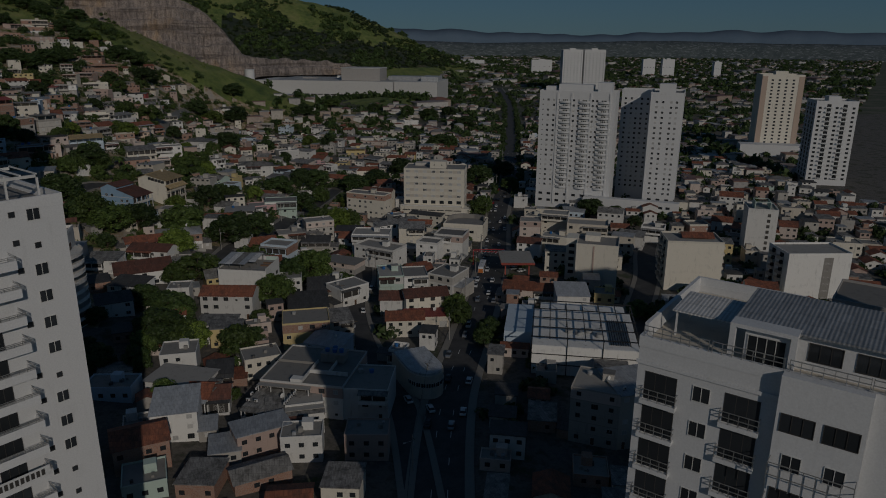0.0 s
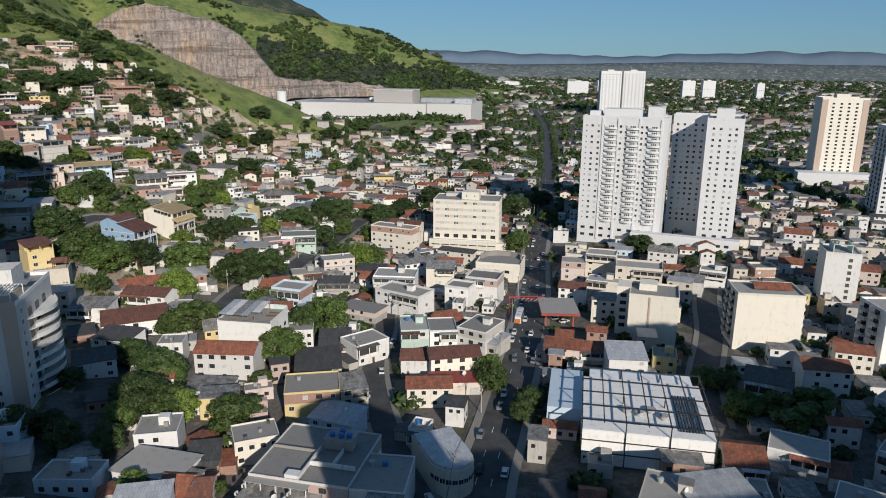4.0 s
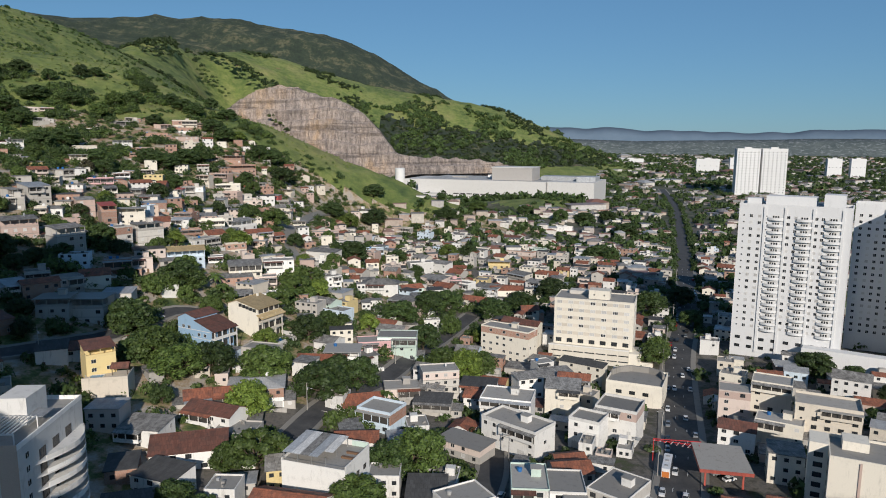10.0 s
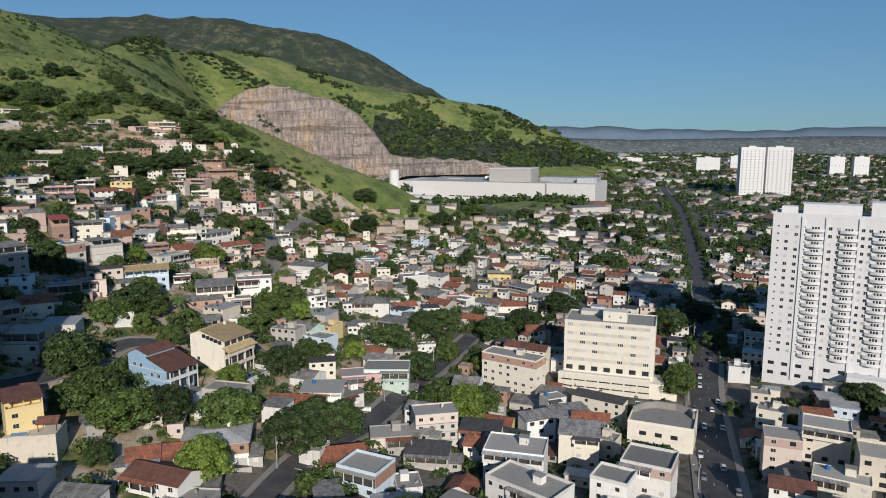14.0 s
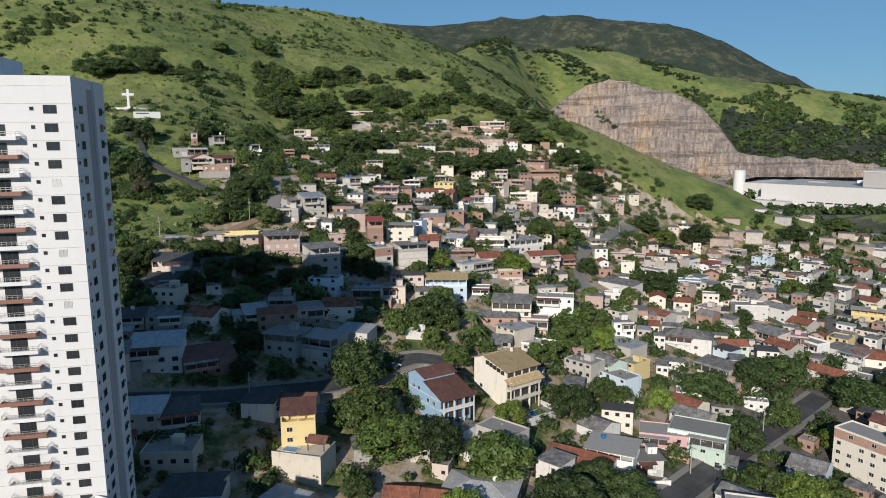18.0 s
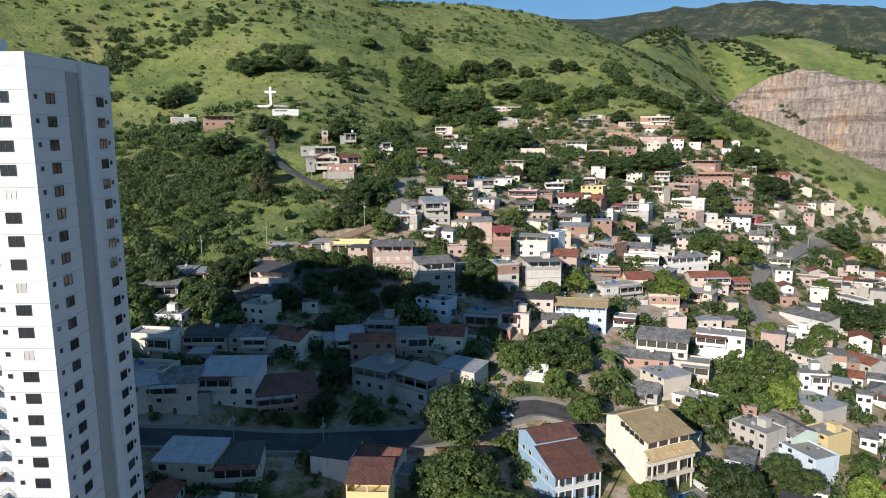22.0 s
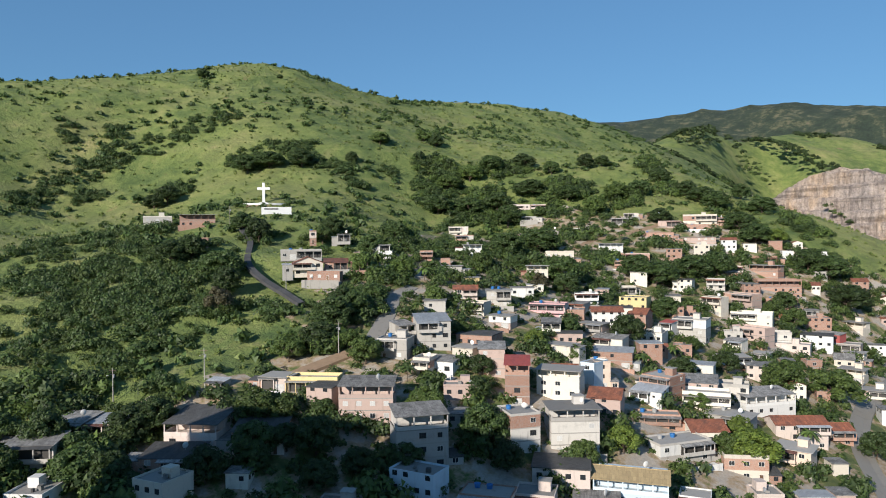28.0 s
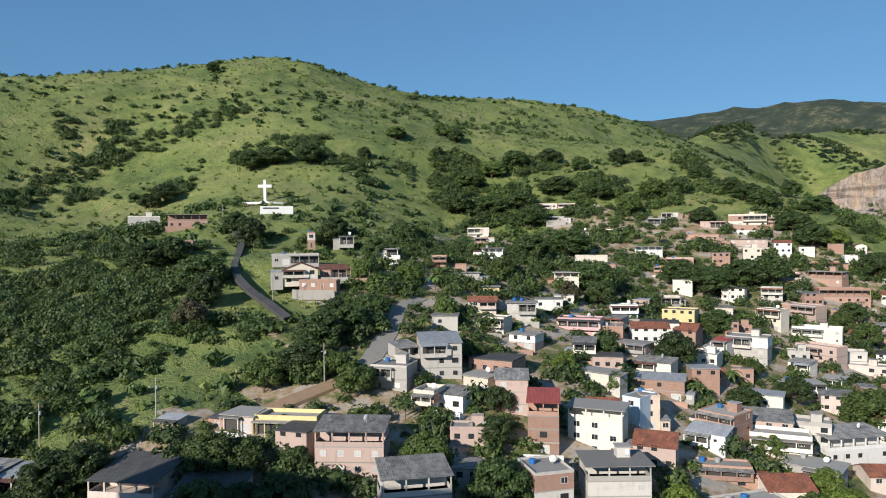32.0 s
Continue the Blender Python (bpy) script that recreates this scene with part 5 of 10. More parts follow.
# near tower with a banner on one balcony
nl = shell(corner_pose(-36.5, 1.5, 26, 39, 2), 26, 18, 76, WHITE_TOWER, "white apartment tower with deep balconies and roof pergola", "apartment_tower", "tower", "balcony towers", 1.2)
B_NL, R_NL = [balcony_mesh(6.2, 2.0, WHITE_TOWER, 0.7)], rail_mesh(6.2, 2.0, 0.7, 1.15)
balconies(nl, 26, 18, "f", (17.0, 9.0), 3.0, 24, 2.95, B_NL, R_NL, W_DOOR)
openings(nl, 26, 18, "f", (23.0,), 4.0, 25, 2.95, [W_TALL, W_SMALL, W_TALL], RND)
openings(nl, 26, 18, "f", (21.0,), 4.6, 25, 2.95, [W_SMALL], RND, 0.3)
openings(nl, 26, 18, "r", (5, 12), 4.0, 25, 2.95, [W_TALL], RND)
for _b in ([(12, 0.5, 79, 24, 0.7, 79.3), (12, 7, 79, 24, 7.2, 79.3)] + [(12 + 1.5 * k, 0.5, 79.3, 12.15 + 1.5 * k, 7.2, 79.45) for k in range(9)] + [(12 + 3 * k, 0.5, 76, 12.2 + 3 * k, 0.7, 79) for k in range(5)]):
    part("pergola_bar", solid([_b]), FRAME_W, nl)
bn = part("banner", solid([(14.2, -2.12, 47.5, 19.8, -2.06, 48.7)]), plain("banner_cloth", (0.75, 0.75, 0.74), 0.7), nl, "white banner with a row of dark bars")
for _k in range(9):
    part("bar", solid([(14.7 + 0.52 * _k, -2.15, 47.75, 15.05 + 0.52 * _k, -2.125, 48.45)]), FRAME_AND_SHADE, bn)

# its unseen twin, inferred beside it, shades the street behind
nt2 = shell(corner_pose(-60, 18, 26, 39, 2), 26, 18, 84, WHITE_TOWER, "unseen white apartment tower beside its twin", "apartment_tower", "tower", "balcony towers", 1.2)
part("roof_room", solid([(6, 4, 84.1, 18, 13, 88)]), WHITE_TOWER, nt2)

# three unseen tall blocks added south of the avenue to shade the shops
for _x, _y, _w, _d, _h in ((40, -80, 26, 18, 72), (68, -82, 60, 20, 67), (122, -25, 26, 18, 80)):
    tb = shell(pose(_x, _y, 0), _w, _d, _h, TOWER_GREY, "unseen plain block added to shade the shops", "apartment_block", "building", "mid-rise blocks", 1.0)
    part("roof_room", solid([(6, 4, _h + 0.12, 18, 13, _h + 4)]), TOWER_GREY, tb)

# terrace-roofed block close to the start
br = shell(pose(12.9, -31.4, 0, 0, 0, -48), 30, 15, 72, WHITE_TOWER, "white apartment block with a roof terrace and metal roof", "apartment_block", "building", "", 0.9)
part("terrace_floor", solid([(0.26, 0.26, 72.12, 29.7, 14.7, 72.2)]), WALL["beige"], br)
part("terrace_wall", solid([(-0.06, 1.0, 72.9, 0.24, 15.06, 73.6), (0.24, 14.8, 72.9, 9.4, 15.06, 73.6)]), WHITE_TOWER, br)
part("roof_house", solid([(7.2, 1.4, 72.2, 10.2, 9, 75.0), (10.2, 2.4, 72.2, 29, 9, 75.0)]), WHITE_TOWER, br)
part("corner_column", solid([(6.2, 0.9, 72.2, 6.6, 1.3, 74.9), (10.3, 0.9, 72.2, 10.7, 1.3, 74.9), (6.2, 0.9, 74.9, 10.7, 2.4, 75.2)]), WHITE_TOWER, br)
rr = part("metal_roof", roof_shed(23.2, 7.2, 0.25, 0.2, 0.14), SHEET_LIGHT, br, "blue-grey ribbed metal roof")
rr.matrix_basis = pose(6.4, 1.9, 75.02)
ca = part("canopy", roof_shed(4.6, 4.2, 0.25, 0.1, 0.12), WHITE_ROOF, br)
ca.matrix_basis = pose(1.5, 3.0, 74.3)
for _u, _v in ((1.7, 3.2), (5.9, 3.2), (1.7, 7.0)):
    part("canopy_post", solid([(_u - 0.07, _v - 0.07, 72.1, _u + 0.07, _v + 0.07, 74.4)]), FRAME_W, br)
hang("terrace_door", panel_mesh("terrace_door", 2.6, 2.2, FRAME_W, GLASS, 4), None, br, "", pose(8.7, 1.4, 72.2))
for _u in (12.4, 15.4, 19.0, 25):
    hang("window", W_WIDE, None, br, "", pose(_u, 2.4, 73.0))
RL = rail_mesh(4.9, 0.2, 0.0, 0.9)
for _u in (2.7, 7.8, 13.0, 18.0, 23.0):
    hang("railing", RL, None, br, "", pose(_u, 0.15, 72.9))
part("bay", solid([(10.3, -0.9, -2, 15.8, -0.02, 72.9)]), WHITE_TOWER, br)
part("cornice", solid([(-0.12, -0.14, 70.6, 10.28, -0.06, 70.9)]), WHITE_TOWER, br)
B_BR, R_BR = [balcony_mesh(2.8, 0.5, WHITE_TOWER, 0.12)], rail_mesh(2.8, 0.5, 0.12, 1.1)
LOGGIA = panel_mesh("balcony_door", 2.5, 2.35, FRAME_AND_SHADE, GLASS, 3, 1, 0.05, 0.02, 0.015)
balconies(br, 30, 15, "f", (1.9, 7.9, 24.5), 52.9, 6, 2.95, B_BR, R_BR, LOGGIA)
openings(br, 30, 15, "f", (5.0, 19.5, 28.3), 53.9, 6, 2.95, [W_TALL, W_BLIND], RND)
for _k in range(6):
    for _u in (11.7, 14.4):
        hang("window", W_WIDE if _k % 2 else W_TALL, None, br, "", pose(_u, -0.9, 54.0 + 2.95 * _k))
openings(br, 30, 15, "l", (3, 8, 12), 53.9, 6, 2.95, [W_TALL], RND)
MESH_CAGE = rail_mesh(5.4, 1.0, 0.0, 2.0)
for _k in range(5):
    hang("balcony_cage", MESH_CAGE, None, br, "", pose(13.05, -0.9, 52.9 + 2.95 * _k))

# curved-balcony block
cv = shell(pose(-104, 133, 0, 0, 0, 3), 23, 27, 36, WALL["white"], "pale apartment block with curved balconies", "apartment_block", "building", "", 1.0)
part("corner_band", solid([(19.5, -0.12, -2, 23.12, -0.02, 36)]), TOWER_TAN, cv)
part("roof_band", solid([(-0.1, -0.1, 34.6, 23.1, -0.04, 37.2)]), TOWER_TAN, cv)
openings(cv, 23, 27, "f", (6, 12, 16.5), 4, 11, 2.9, [W_TALL, W_SMALL], RND)
openings(cv, 23, 27, "f", (9, 14.5), 4.6, 11, 2.9, [W_SMALL], RND)
openings(cv, 23, 27, "r", (3.4,), 4, 11, 2.9, [W_TALL], RND)
for _k in range(10):
    _z = 4.2 + 2.9 * _k
    bm = bmesh.new()
    ring = [(23, 6)] + [(23 + 4.2 * math.sin(math.pi * i / 10), 6 + 20.5 * i / 10) for i in range(1, 10)] + [(23, 26.5)]
    prism(bm, ring, _z - 0.2, _z + 0.15)
    bal = part("curved_balcony", bm, WALL["white"], cv)
    bm = bmesh.new()
    ring2 = ring[1:-1] + [(x - 0.12, y) for x, y in reversed(ring[1:-1])]
    prism(bm, ring2, _z + 0.15, _z + 1.0)
    part("balcony_front", bm, WALL["white"], bal)
    for _v in (9, 14.5, 20):
        hang("balcony_door", W_DOOR, None, cv, "", face_pose(23, 27, "r", _v, _z + 0.2))
part("roof_room", solid([(4, 7, 36.1, 13, 18, 39.5), (1.5, 3, 36.1, 8, 7, 38.6)]), WALL["white"], cv)
for _u, _v in ((6.2, 9.5), (6.2, 14.5), (10.6, 12)):
    part("roof_tank", cyl(bmesh.new(), _u, _v, 39.5, 41.2, 1.9, 2.0, 18), WALL["white"], cv)
part("roof_canopy", solid([(14, 11.2, 38.2, 22.5, 16, 38.35)]), SHEET_LIGHT, cv)
part("stair_tower", solid([(13, 12, 36.1, 19, 20, 42)]), WALL["white"], cv)
for _b in ([(14 + 0.9 * k, 2, 38.6, 14.2 + 0.9 * k, 11, 38.8) for k in range(9)] + [(14, 2, 38.3, 21.6, 2.2, 38.6), (14, 10.8, 38.3, 21.6, 11, 38.6)] + [(14, 2, 36.1, 14.2, 2.2, 38.3), (21.4, 2, 36.1, 21.6, 2.2, 38.3), (14, 10.8, 36.1, 14.2, 11, 38.3), (21.4, 10.8, 36.1, 21.6, 11, 38.3)]):
    part("pergola_bar", solid([_b]), FRAME_W, cv)

# mid-rise blocks on the flat
ap = shell(pose(97.2, 173.5, 0, 0, 0, -27), 16.5, 15, 16.5, WALL["cream"], "cream six-storey apartment block with a blank front", "apartment_block", "building", "mid-rise blocks", 0.8)
openings(ap, 16.5, 15, "l", (3, 7, 11), 2, 5, 2.8, [W_WIDE], RND)
part("front_rib", solid([(6.6, -0.25, 0, 7.2, -0.02, 16.5)]), WALL["rose"], ap)
part("rear_wing", solid([(-4.5, 6.5, -2, -0.02, 14.5, 17.5)]), WALL["cream"], ap)
for _k in range(5):
    hang("window", W_WIDE, None, ap, "", pose(-2.2, 6.5, 2.4 + 2.8 * _k))
part("roof_room", solid([(3, 7, 16.6, 9, 13, 19)]), WALL["cream"], ap)
b2 = shell(pose(129.7, 160.3, 0, 0, 0, -18), 21.5, 15, 19.5, WALL["cream"], "beige apartment block with a stained blank gable wall", "apartment_block", "building", "mid-rise blocks", 0.8)
B_SM, R_SM = [balcony_mesh(3.2, 1.2, WALL["beige"], 0.9)], rail_mesh(3.2, 1.2, 0.9, 1.1)
balconies(b2, 21.5, 15, "l", (4, 10), 3, 6, 2.8, B_SM, R_SM, W_DOOR)
balconies(b2, 21.5, 15, "r", (4, 10), 3, 6, 2.8, B_SM, R_SM, W_DOOR)
rt2 = part("tile_roof", roof_gable(12, 7, 1.4, 0.3), TILE, b2)
rt2.matrix_basis = pose(7, 6, 20.2)
b3 = shell(pose(193, 200, 0, 0, 0, -28), 13, 15, 20.5, WALL["white"], "narrow white apartment block with a louvred stair strip", "apartment_block", "building", "mid-rise blocks", 0.8)
W_LOUV = panel_mesh("louvre", 1.4, 1.5, CONCRETE, FRAME_AND_SHADE, 1, 3)
openings(b3, 13, 15, "f", (9.2,), 2, 7, 2.6, [W_LOUV], RND)
part("roof_frame", solid([(3, 3, 20.6, 3.3, 12, 24), (9.7, 3, 20.6, 10, 12, 24), (3.3, 3, 23.7, 9.7, 3.3, 24), (3.3, 11.7, 23.7, 9.7, 12, 24)]), WALL["mint"], b3)
b4 = shell(pose(164.9, 135.7, 0, 0, 0, -10), 24, 15, 19.5, WALL["white"], "white apartment block with shaded side balconies", "apartment_block", "building", "mid-rise blocks", 0.8)
balconies(b4, 24, 15, "l", (4, 10), 3, 6, 2.8, B_SM, R_SM, W_DOOR)
part("stair_strip", solid([(13.5, -0.06, 2, 17.0, -0.004, 18.6)]), CONCRETE, b4)
openings(b4, 24, 15, "f", (15.25,), 2.6, 6, 2.7, [panel_mesh("slot_window", 2.2, 0.5, FRAME_W, GLASS, 2)], RND)
# grey walls stand for deep shade; a white strip paints the sunlit side
b5 = shell(pose(128, 73, 0, 0, 0, -48), 24, 20, 28, TOWER_GREY, "mid-rise apartment block coloured grey for deep shade", "apartment_block", "building", "mid-rise blocks", 0.8)
balconies(b5, 24, 20, "l", (5, 12), 3, 8, 2.95, B_SM, R_SM, W_DOOR)
openings(b5, 24, 20, "f", (5, 12, 19), 4, 8, 2.95, [W_WIDE], RND)
part("light_edge", solid([(-0.06, -0.06, 0, 3.0, -0.02, 28)]), WHITE_TOWER, b5)
old = shell(pose(63.5, 268, -6.2, 0, 0, -24), 21, 18, 8.6, WALL["cream"], "stained yellowish two-storey block with a curved roof edge", "commercial_block", "building", "", 0.9)
openings(old, 21, 18, "f", (5, 10, 15), 4.8, 1, 2.8, [W_WIDE], RND)
part("roof_rim", prism(bmesh.new(), [(0.4, 9), (2.5, 14), (7, 17), (14, 17.3), (19, 15), (20.6, 10), (19.8, 10), (18.4, 14.2), (13.8, 16.3), (7.3, 16), (3.3, 13.4), (1.2, 9)], 8.7, 11.0), CONCRETE, old)

# shop building with a steel lattice over its roof
claim(53.5, 101.6, 34, 30, -21), claim(8, 88, 22, 34, 12), claim(71, 189, 16, 20, -12)
lt = thing("shop_building", pose(53.5, 101.6, 0, 0, 0, -21), "white shop building under a black steel roof lattice", "shop")
part("body", solid([(0, 0, -1, 31, 30, 9)]), WALL["white"], lt)
part("roof", solid([(0.2, 0.2, 9, 30.8, 29.8, 9.12)]), WALL["white"], lt)
part("side_wing", solid([(-9, 14, -1, -0.02, 38, 7)]), WALL["paleblue"], lt)
part("rear_wing", solid([(2, 30.02, -1, 30, 40, 7.5)]), WALL["white"], lt)
for _k in range(7):
    part("lattice_beam", solid([(31 / 6 * _k - 0.12, -0.3, 11.4, 31 / 6 * _k + 0.12, 30.3, 11.75)]), STEEL, lt)
for _k in range(5):
    part("lattice_beam", solid([(-0.3, 30 / 4 * _k - 0.12, 11.76, 31.3, 30 / 4 * _k + 0.12, 12.05)]), STEEL, lt)
for _u in (0, 10.3, 20.6, 31):
    for _v in (-0.2, 15, 30):
        part("lattice_post", solid([(_u - 0.12, _v - 0.12, 0 if _v < 0 else 9.1, _u + 0.12, _v + 0.12, 11.4)]), STEEL, lt)
for _z in (3.2, 6.4):
    part("wall_rail", solid([(0, -0.28, _z, 31, -0.02, _z + 0.2)]), STEEL, lt)
for _u, _v in ((11, 11), (14, 10), (17, 12), (20, 9)):
    bm = bmesh.new()
    cyl(bm, _u, _v, 9.1, 10.2, 1.2, 1.2, 16)
    part("roof_fan", bm, TANK_GREY, lt)
bm = bmesh.new()
for _k in range(9):
    for b in ((23 + 0.7 * _k, 3, 9.3, 23.25 + 0.7 * _k, 22, 9.5),):
        bm2 = solid([b])
        part("roof_slat", bm2, STEEL, lt)
bm.free()

# rounded corner hall with a pale blue roof
ch = thing("corner_hall", pose(20, 101, 0, 0, 0, 12), "rounded corner hall with a pale blue metal roof", "hall")
ring = [(-5.2, 9), (-5.2, -3)] + [(-5.2 * math.cos(math.pi * i / 12), -3 - 6.5 * math.sin(math.pi * i / 12)) for i in range(1, 12)] + [(5.2, -3), (5.2, 9)]
part("body", prism(bmesh.new(), ring, -1, 7), WALL["beige"], ch)
part("roof", prism(bmesh.new(), [(x * 0.94, y * 0.94) for x, y in ring], 7.0, 7.6), SHEET_LIGHT, ch)
for _i in range(1, 12):
    _a = math.pi * _i / 12
    hang("window", W_TALL, None, ch, "", Matrix.Translation((-5.2 * math.cos(_a), -3 - 6.5 * math.sin(_a), 3.6)) @ pose(0, 0, 0, 0, 0, math.degrees(_a) - 90))

# petrol station canopy
gs = thing("petrol_station", pose(71, 189, 0, 0, 0, -12), "petrol station canopy with a red edge", "petrol station")
part("canopy", solid([(0, 0, 5.0, 14, 18, 5.7)]), CONCRETE, gs)
part("fascia", solid([(-0.06, -0.06, 4.8, 14.06, -0.02, 5.8)]), SHEET_RED, gs)
part("fascia", solid([(-0.06, 0, 4.8, -0.02, 18, 5.8)]), SHEET_RED, gs)
for _u, _v in ((2, 3), (12, 3), (2, 15), (12, 15)):
    part("column", solid([(_u - 0.25, _v - 0.25, -0.5, _u + 0.25, _v + 0.25, 5)]), SHEET_RED, gs)

# warehouse and its tank below the quarry
WH_WALL = plaster("warehouse_white_paint", (0.60, 0.59, 0.57), 0.45, 0.05)
wh = thing("warehouse", pose(-62, 1131, -4, 0, 0, -21.6), "very long white warehouse with a wide flat roof", "warehouse")
part("body", solid([(24, 0, -4, 232, 124, 35)]), WH_WALL, wh)
part("east_wing", solid([(232.02, -1.5, -4, 302, 110, 35.6)]), WH_WALL, wh)
part("west_wing", solid([(-14, 26, -4, 23.98, 124, 33)]), WH_WALL, wh)
part("low_annex", solid([(-14, 2, -4, 66, -0.02, 17), (-14, -22, -4, 66, 1.98, 14)]), WH_WALL, wh)
part("high_block", solid([(140, 22, 35.3, 204, 70, 54)]), TOWER_GREY, wh)
part("block_cap", solid([(139.2, 21.2, 54, 204.8, 70.8, 55.2)]), WH_WALL, wh)
part("roof", solid([(25, 1, 35, 231, 123, 35.3)]), WHITE_ROOF, wh)
part("roof_shed", solid([(214, 40, 35.6, 270, 70, 42)]), SHEET_LIGHT, wh)
part("roof_shed", solid([(272, 20, 35.6, 300, 60, 43)]), SHEET_LIGHT, wh)
part("roof_hatch", solid([(60, 60, 35.3, 84, 72, 37)]), WALL["grey"], wh)
part("roof_hatch", solid([(112, 88, 35.3, 150, 100, 39)]), WALL["white"], wh)
for _u in range(6):
    part("slot_window", solid([(84 + 11 * _u, -0.12, 13.0, 93 + 11 * _u, -0.02, 14.6)]), FRAME_AND_SHADE, wh)
part("wall_seam", solid([(232.2, -2.2, 0, 233.6, -1.52, 35)]), TOWER_GREY, wh)
part("eaves_line", solid([(234, -1.9, 12.2, 300, -1.52, 13.0)]), TOWER_GREY, wh)
for _u in (270, 279, 288):
    hang("loading_door", panel_mesh("loading_door", 6, 6, FRAME_W, FRAME_AND_SHADE, 1, 1), None, wh, "", pose(_u, -1.5, 0))
sl = thing("storage_tank", pose(-71, 1166, -2), "tall white cylindrical storage tank", "tank")
part("body", cyl(bmesh.new(), 0, 0, -4, 47, 8, 8, 24), WHITE_TOWER, sl)
part("lid", cyl(bmesh.new(), 0, 0, 47, 48, 8.4, 7.0, 24), WHITE_TOWER, sl)

# distant apartment slabs
def far_slab(x, y, w, d, h, rot, mat, label, floors, cols, zg=0.0):
    o = shell(pose(x, y, zg, 0, 0, rot), w, d, h, mat, label, "apartment_slab", "tower", "distant apartment slabs", 1.5)
    me = panel_mesh("window", 1.9, 1.5, FRAME_W, GLASS, 1)
    openings(o, w, d, "f", [w * (i + 0.5) / cols for i in range(cols)], 4, floors, (h - 5) / floors, [me], RND)
    part("lift_house", solid([(w * 0.35, d * 0.3, h, w * 0.65, d * 0.7, h + 4)]), mat, o)
    return o


far_slab(507, 1223, 38, 24, 78, -12, WHITE_TOWER, "pale distant apartment slab", 16, 6)
far_slab(548, 1216, 40, 24, 78, -12, WHITE_TOWER, "pale distant apartment slab beside its twin", 16, 6)
bg = far_slab(390, 470, 34, 26, 67, -25, WALL["cream"], "tan apartment tower with darker edges", 21, 6)
part("edge_band", solid([(0, -0.2, 0, 4.5, -0.02, 67)]), TOWER_TAN, bg)
part("edge_band", solid([(29.5, -0.2, 0, 34, -0.02, 67)]), TOWER_TAN, bg)
part("podium", solid([(-14, -16, -2, 42, -0.3, 10)]), WHITE_TOWER, bg)
rt = far_slab(337, 338, 26, 24, 56, -25, WHITE_TOWER, "white apartment tower with stacked balconies", 17, 5)
balconies(rt, 26, 24, "l", (5, 12, 19), 5, 17, 3.0, [B_WHITE], None, W_DOOR)
balconies(rt, 26, 24, "f", (8, 18), 5, 17, 3.0, [B_WHITE], None, W_DOOR)
for _x, _y, _w, _h in ((980, 1800, 34, 46), (1035, 1790, 34, 46), (1180, 1760, 20, 40), (700, 1950, 60, 40), (780, 1920, 24, 44), (560, 2300, 90, 30)):
    far_slab(_x, _y, _w, 18, _h, -14, WHITE_TOWER, "pale apartment slab far across the plain", 2, 4)

# hilltop cross on its terrace
cr = thing("monument_cross", pose(-401, 416, ground_z(-401, 416) - 1.0, 0, 0, 44), "large white hillside cross on a plinth", "cross")
part("plinth", solid([(-2.2, -2.2, -2, 2.2, 2.2, 1.2)]), WHITE_TOWER, cr)
part("shaft", solid([(-0.75, -0.6, 1.2, 0.75, 0.6, 12.8)]), WHITE_TOWER, cr)
part("crossbar", solid([(-3.7, -0.59, 8.6, -0.76, 0.59, 10.2)]), WHITE_TOWER, cr)
part("crossbar", solid([(0.76, -0.59, 8.6, 3.7, 0.59, 10.2)]), WHITE_TOWER, cr)
part("terrace", prism(bmesh.new(), [(14 * math.cos(a) * 1.0, -3 + 9 * math.sin(a)) for a in [2 * math.pi * i / 28 for i in range(28)]], -9, -0.8), DIRT, cr)
part("terrace_kerb", prism(bmesh.new(), [(14 * math.cos(a), -3 + 9 * math.sin(a)) for a in [math.pi + math.pi * i / 16 for i in range(17)]] + [(13.3 * math.cos(a), -3 + 8.3 * math.sin(a)) for a in [2 * math.pi - math.pi * i / 16 for i in range(17)]], -0.8, 0.4), WHITE_TOWER, cr)
wl = thing("white_wall", pose(-373, 396, ground_z(-369, 401) + 0.5, 0, 0, 57), "long white painted wall with a dark bar", "wall")
part("body", solid([(0, 0, -3, 16, 0.4, 2.9)]), WHITE_TOWER, wl)
part("bar", solid([(1.5, -0.03, 1.5, 9, -0.005, 2.2)]), FRAME_AND_SHADE, wl)

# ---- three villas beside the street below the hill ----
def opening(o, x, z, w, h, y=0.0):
    """Flat dark panel, coloured as the shade of a veranda opening behind a low wall."""
    part("loggia", solid([(x, y - 0.012, z, x + w, y + 0.02, z + h)]), FRAME_AND_SHADE, o)


